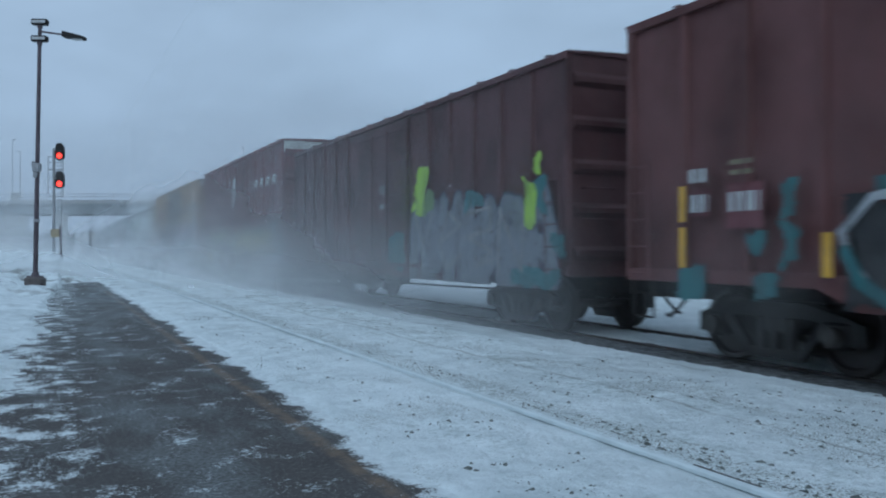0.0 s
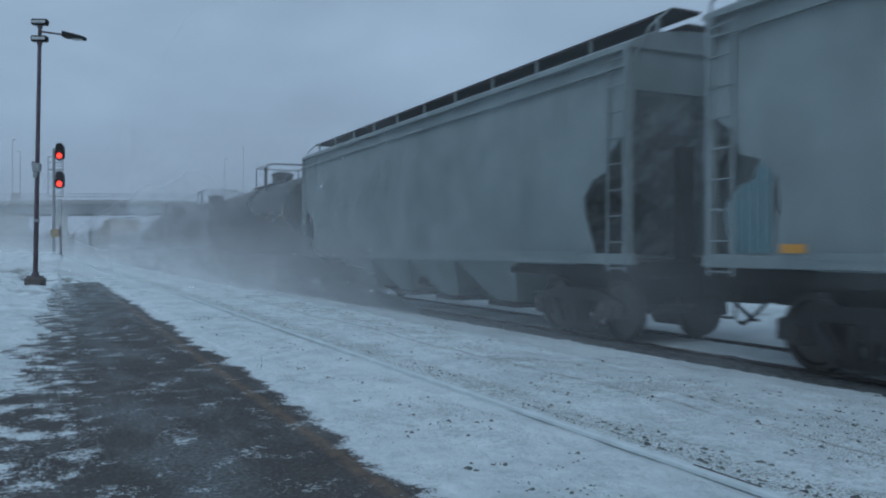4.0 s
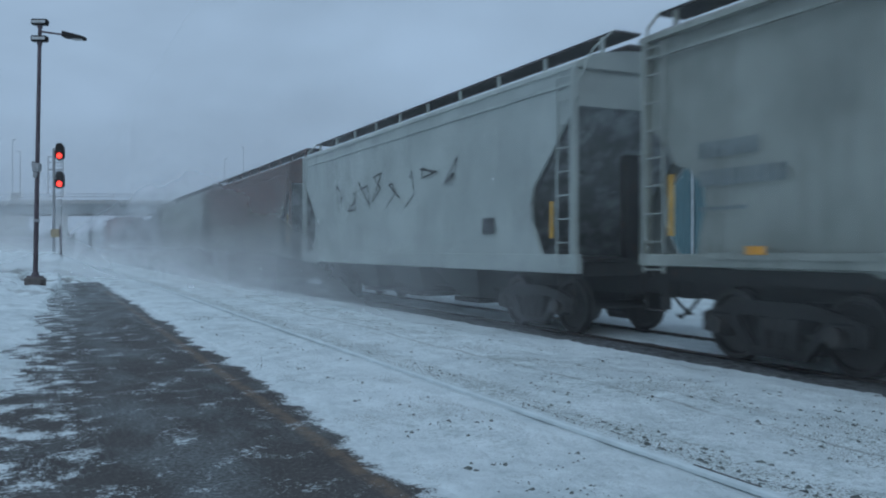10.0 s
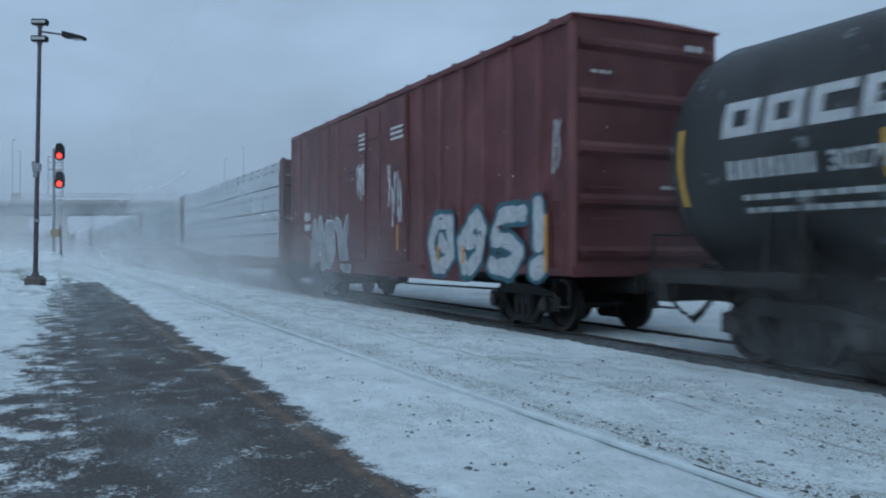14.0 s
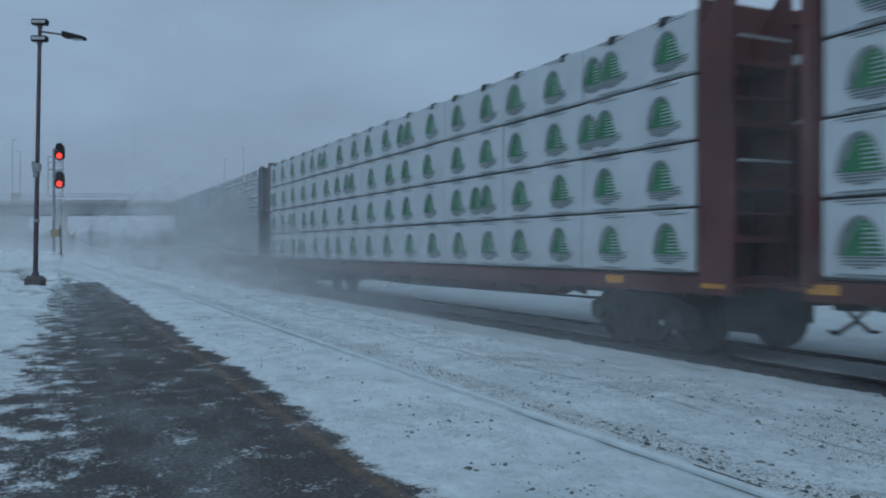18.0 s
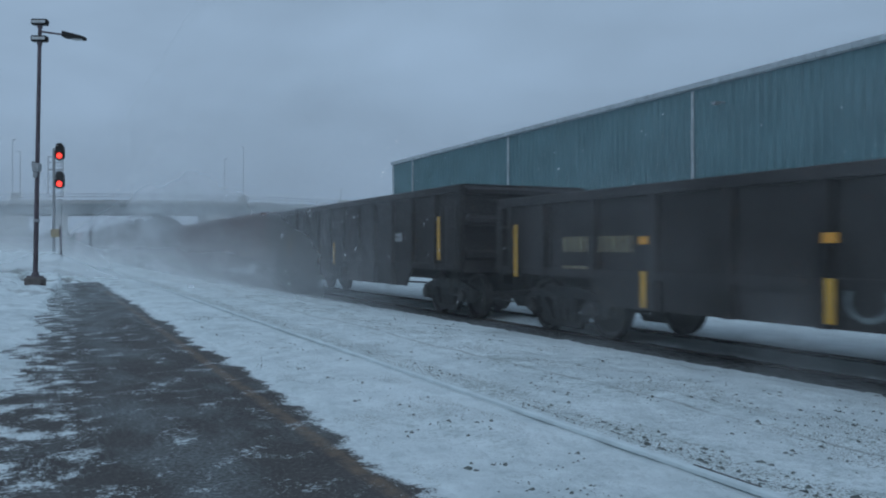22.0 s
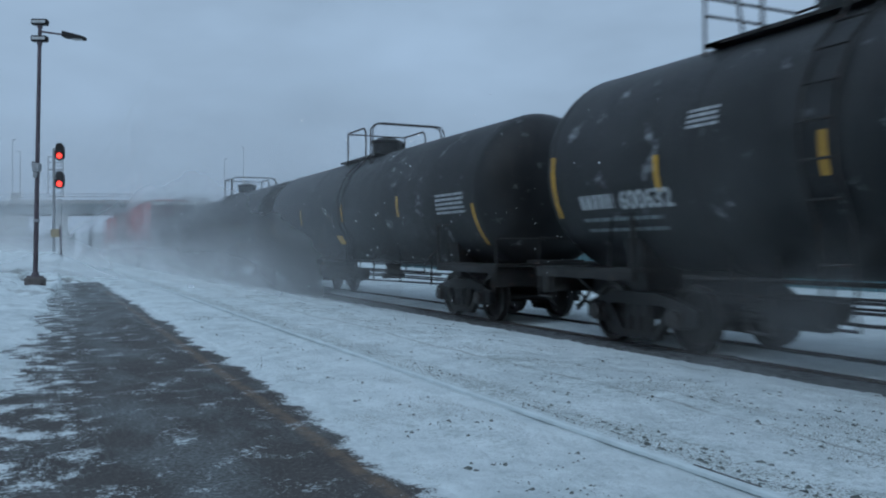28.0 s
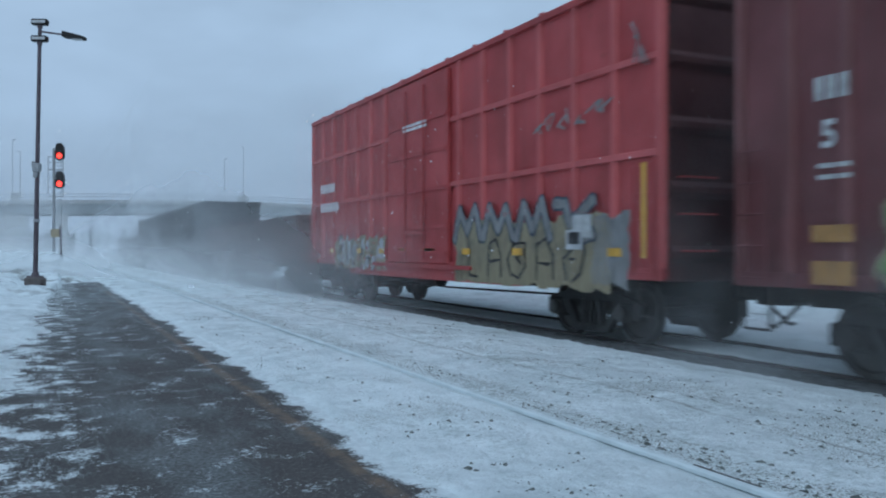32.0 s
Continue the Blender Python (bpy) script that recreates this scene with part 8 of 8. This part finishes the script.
w, L, sf, up = tankcar("black tank wagon with a white number and a snowy crown", 640.0, 650.9, TANK, r=1.62, zc=2.66, rails="high", lift=-0.02, rail_y=0.85)
tank_strips(w, L, up, (0.005, 0.27, 0.6, 0.985))
bars([(along(L, 0.04), along(L, 0.13), -0.55, -0.30)], sf, GREYWHITE, w)
writing("600981", along(L, 0.14), -0.55, 0.37, sf, GREYWHITE, w)
bars([(along(L, 0.13), along(L, 0.26), -0.78 - 0.15 * i, -0.71 - 0.15 * i) for i in range(2)], sf, GREYWHITE, w)
w, L, sf, up = tankcar("black tank wagon with a white number and striped stencils", 653.7, 664.3, TANK, r=1.62, zc=2.66, rails="high", lift=-0.02, rail_y=0.85)
tank_strips(w, L, up, (0.005, 0.258, 0.505, 0.985))
bars([(along(L, 0.085), along(L, 0.16), -0.64, -0.42)], sf, GREYWHITE, w)
writing("600632", along(L, 0.175), -0.66, 0.37, sf, GREYWHITE, w)
bars([(along(L, 0.08), along(L, 0.25), -0.84 - 0.18 * i, -0.78 - 0.18 * i) for i in range(2)], sf, GREYP, w)
bars([(along(L, 0.31), along(L, 0.36), 0.30 + 0.07 * i, 0.34 + 0.07 * i) for i in range(4)], sf, GREYWHITE, w)
w, L, sf, up = tankcar("long black tank wagon with a yellow placard", 666.7, 682.75, TANK, r=1.55, zc=2.56, rails="gate", lift=0.06, rail_y=0.5, side_rail=True)
tank_strips(w, L, up, (0.01, 0.25, 0.5, 0.75, 0.99), tips=(-1.2, -0.31))
placards(w, L, sf, up)
decal("placard", rect(along(L, 0.44), along(L, 0.47), -1.13, -0.85, 2), up, YELLOW, w, "yellow placard")
w, L, sf, up = tankcar("long black tank wagon with white stencils and turquoise scrawl", 684.65, 702.65, TANK, r=1.55, zc=2.56, rails="gate", lift=0.06, side_rail=True)
tank_strips(w, L, up, (0.01, 0.3, 0.46, 0.629, 0.80, 0.985), tips=(-0.88, -0.28))
bars([(along(L, 0.905), along(L, 0.965), 0.06 - 0.075 * i, 0.095 - 0.075 * i) for i in range(10)], sf, GREYP, w)
decal("placard", rect(along(L, 0.70), along(L, 0.752), -1.33, -1.05, 2), up, YELLOW, w, "yellow placard")
ribboned("scrawl", [[(along(L, 0.02), -0.9), (along(L, 0.045), -0.1), (along(L, 0.07), -0.9), (along(L, 0.03), -0.7)]], 0.09, up, CYAN, w)
bars([(-0.62, -0.2, 3.05, 3.14), (-0.1, 0.35, 3.05, 3.14), (-0.4, 0.2, 2.93, 2.98), (-0.4, 0.1, 2.82, 2.87)], head(L, 1.55, 2.56), GREYWHITE, w)
writing("79629", along(L, 0.06), -0.75, 0.30, sf, WHITE, w)
w, L, sf, up = tankcar("black tank wagon with a large yellow placard", 704.4, 719.8, TANK, r=1.50, zc=2.48, rails="gate", lift=0.16, rail_y=-0.15, rail_h=0.85, side_rail=True)
tank_strips(w, L, up, (0.005, 0.455, 0.656, 0.854, 0.99))
bars([(along(L, 0.096), along(L, 0.144), -0.75, -0.53)], sf, WHITE, w)
writing("78604", along(L, 0.154), -0.75, 0.33, sf, WHITE, w)
bars([(along(L, 0.05), along(L, 0.125), -0.92, -0.86), (along(L, 0.646), along(L, 0.674), -1.22, -1.17), (along(L, 0.646), along(L, 0.674), -1.34, -1.29)], sf, GREYWHITE, w)
decal("placard", rect(along(L, 0.78), along(L, 0.836), -1.12, -0.85, 2), up, YELLOW, w, "yellow placard")
bars([(along(L, 0.858), along(L, 0.876), -1.13, -1.04), (along(L, 0.892), along(L, 0.914), -1.12, -1.05)], up, WHITE, w)

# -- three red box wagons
w, L = boxcar("bright red box wagon with blue-green graffiti and white numbers", 721.9, 737.5, 5.33, RED, style="grid", end_mat=RED_SHADED, door=(0.40, 0.62), top_band=PALE, spacing=1.0, rib_mat=RED_RIB)
writing("WF", along(L, 0.066), 3.22, 0.37, F0, FADEDW, w)
writing("RX", along(L, 0.121), 3.22, 0.37, F0, FADEDW, w)
for _i, _c in enumerate(("56", "03", "29")):
    writing(_c, along(L, 0.070 + 0.0575 * _i), 2.6, 0.37, F0, FADEDW, w)
ribboned("data_box", [[(along(L, 0.248), 2.44), (along(L, 0.266), 2.44), (along(L, 0.266), 2.70), (along(L, 0.248), 2.70), (along(L, 0.248), 2.44)]], 0.03, F0, FADEDG, w)
bars([(along(L, 0.09), along(L, 0.11), 2.2, 2.25), (along(L, 0.09), along(L, 0.11), 2.0, 2.05), (along(L, 0.251), along(L, 0.263), 2.5, 2.53), (along(L, 0.251), along(L, 0.263), 2.58, 2.61)], F0, FADEDG, w)
cloud(w, along(L, 0.15), along(L, 0.40), 1.2, 2.16, PLUM, 80, x=-HALF - 0.036, ragged=0.25)
for _i, (_p, _q, _k) in enumerate(((0.062, 0.16, 1.72), (0.10, 0.19, 2.04), (0.15, 0.27, 1.66), (0.25, 0.30, 1.88), (0.28, 0.345, 2.06), (0.33, 0.385, 1.93), (0.36, 0.408, 1.5))):
    cloud(w, along(L, _p), along(L, _q), 0.80, _k, DEEP, 81 + _i, x=-HALF - 0.045 - 0.001 * _i, ragged=0.16)
piece(w, ("bow", "ring", "arch", "bow", "leaf", "ring"), along(L, 0.07), along(L, 0.40), 0.9, 1.95, 0.12, RIBTEAL, None, x=-HALF - 0.05, seed=88, worn_to=-0.3)
piece(w, ("wave", "fang", "wave", "wave", "fang", "wave"), along(L, 0.07), along(L, 0.40), 1.0, 1.98, 0.045, DTEAL, None, x=-HALF - 0.056, seed=90)
graffiti(w, along(L, 0.62), along(L, 0.9), 0.9, 2.2, None, SILVER, DTEAL, 82, n=5)
decal("door_window", rect(along(L, 0.431), along(L, 0.468), 1.56, 1.96), flat(-HALF - 0.075), RED_SHADED, w)
ribboned("window_frame", [[(along(L, 0.43), 1.55), (along(L, 0.469), 1.55), (along(L, 0.469), 1.97), (along(L, 0.43), 1.97), (along(L, 0.43), 1.55)]], 0.05, flat(-HALF - 0.082), RED_D, w)
decal("placard", rect(along(L, 0.489), along(L, 0.50), 2.04, 2.24), flat(-HALF - 0.08), FADEDW, w)
ribboned("placard_frame", [[(along(L, 0.487), 2.0), (along(L, 0.487), 2.48), (along(L, 0.513), 2.48)]], 0.03, flat(-HALF - 0.08), FADEDW, w)
bars([(along(L, 0.424), along(L, 0.45), 2.72, 2.76), (along(L, 0.424), along(L, 0.468), 2.28, 2.33), (along(L, 0.424), along(L, 0.44), 2.60, 2.64)], flat(-HALF - 0.08), FADEDG, w)
bars([(along(L, 0.55), along(L, 0.64), 3.95, 4.05), (along(L, 0.55), along(L, 0.62), 3.8, 3.86)], F0, WHITE, w)
bars([(-0.3, 0.1, 4.98, 5.1)], lambda p, q: (p, -L / 2 - 0.02, q), DARKLET, w)
writing("560329", 0.2, 4.96, 0.2, lambda p, q: (p, -L / 2 - 0.025, q), DARKLET, w)
strips(w, [(along(L, 0.086), 1.24, 1.44), (along(L, 0.205), 1.22, 1.65), (along(L, 0.365), 1.22, 1.71)], flat(-HALF - 0.09), DULLAMBER, 0.10)
w, L = boxcar("brown-red ribbed box wagon with green graffiti, rusty", 739.2, 755.3, 5.28, RED_D, style="posts", end_mat=RED_SHADED, door=(0.32, 0.52), top_band=PALE, spacing=0.72, rib_mat=BROWN_RIB)
graffiti(w, along(L, 0.62), along(L, 0.88), 0.95, 2.3, OLIVE, GRASSG, BLK, 83, n=4)
graffiti(w, along(L, 0.12), along(L, 0.3), 0.95, 1.8, None, GRASSG, OLIVE, 84, n=4)
bars([(along(L, 0.072), along(L, 0.10), 3.0, 3.25)], F0, GREYWHITE, w)
writing("5", along(L, 0.077), 2.5, 0.40, F0, FADEDW, w)
bars([(along(L, 0.074), along(L, 0.10), 2.28, 2.33), (along(L, 0.074), along(L, 0.10), 2.16, 2.21)], F0, GREYWHITE, w)
decal("data_plate", rect(along(L, 0.07), along(L, 0.102), 1.5, 1.68), flat(off=0.02), DULLAMBER, w)
decal("data_plate", rect(along(L, 0.07), along(L, 0.102), 1.05, 1.3), flat(off=0.02), DULLAMBER, w)
w, L = boxcar("bright red box wagon with olive and blue graffiti along its foot", 756.6, 772.7, 5.36, RED, style="grid", door=(0.40, 0.60), top_band=PALE, spacing=1.0, end_mat=RED_SHADED, rib_mat=RED_RIB)
cloud(w, along(L, 0.62), along(L, 0.93), 0.78, 1.95, OLIVE, 85, ragged=0.10)
cloud(w, along(L, 0.905), along(L, 0.958), 0.85, 1.9, FADEDG, 89, ragged=0.1)
piece(w, ("fang", "fang", "fang", "kink"), along(L, 0.615), along(L, 0.91), 1.62, 2.2, 0.15, FADEDG, SLATE, seed=85, edge=0.04)
piece(w, ("post", "bow", "ring", "bow", "leaf"), along(L, 0.64), along(L, 0.90), 0.9, 1.6, 0.05, BLK, None, seed=86)
decal("data_plate", rect(along(L, 0.865), along(L, 0.892), 1.42, 1.72), flat(off=0.045), FADEDW, w)
decal("data_plate_face", rect(along(L, 0.869), along(L, 0.888), 1.50, 1.69), flat(off=0.048), BLK, w)
graffiti(w, along(L, 0.15), along(L, 0.38), 0.95, 1.7, OLIVE, SILVER, None, 86, n=4)
decal("data_plate", rect(along(L, 0.875), along(L, 0.905), 1.6, 1.95), flat(off=0.03), GREYWHITE, w)
for _f in (0.12, 0.26, 0.36, 0.44, 0.52, 0.54, 0.64, 0.76, 0.93):
    decal("reflector", rect(along(L, _f), along(L, _f) + 0.32, 1.32, 1.44), flat(off=0.035), YELLOW, w)
strips(w, [(along(L, 0.985), 1.3, 2.6)], flat(-HALF - 0.09), YELLOW, 0.1)
bars([(along(L, 0.46), along(L, 0.54), 4.05 + 0.09 * i, 4.11 + 0.09 * i) for i in range(2)], flat(-HALF - 0.075), WHITE, w)
scribble(w, along(L, 0.80), along(L, 0.94), 3.3, 3.65, FADEDG, 87, width=0.04, loops=6)
scribble(w, along(L, 0.96), along(L, 0.985), 3.9, 4.6, FADEDG, 88, width=0.04, loops=2)
bars([(along(L, 0.06), along(L, 0.14), 3.05, 3.3), (along(L, 0.06), along(L, 0.16), 2.5, 2.75)], F0, WHITE, w)
bars([(-1.0, 1.2, 4.96, 5.04)], lambda p, q: (p, -L / 2 - 0.02, q), DARKLET, w)

# -- tail of open wagons coming out of the blown snow
gondola("rusty low gondola wagon with side ribs", 774.2, 790.4, 2.52, GONR, 12)
gondola("tall dark gondola wagon with ribbed ends", 792.1, 808.2, 3.90, GONB, 14)
gondola("tall dark gondola wagon with ribbed ends", 809.6, 825.7, 3.90, GONB, 14)
gondola("low black gondola wagon", 827.2, 843.0, 2.5, GONB, 12)

motions()
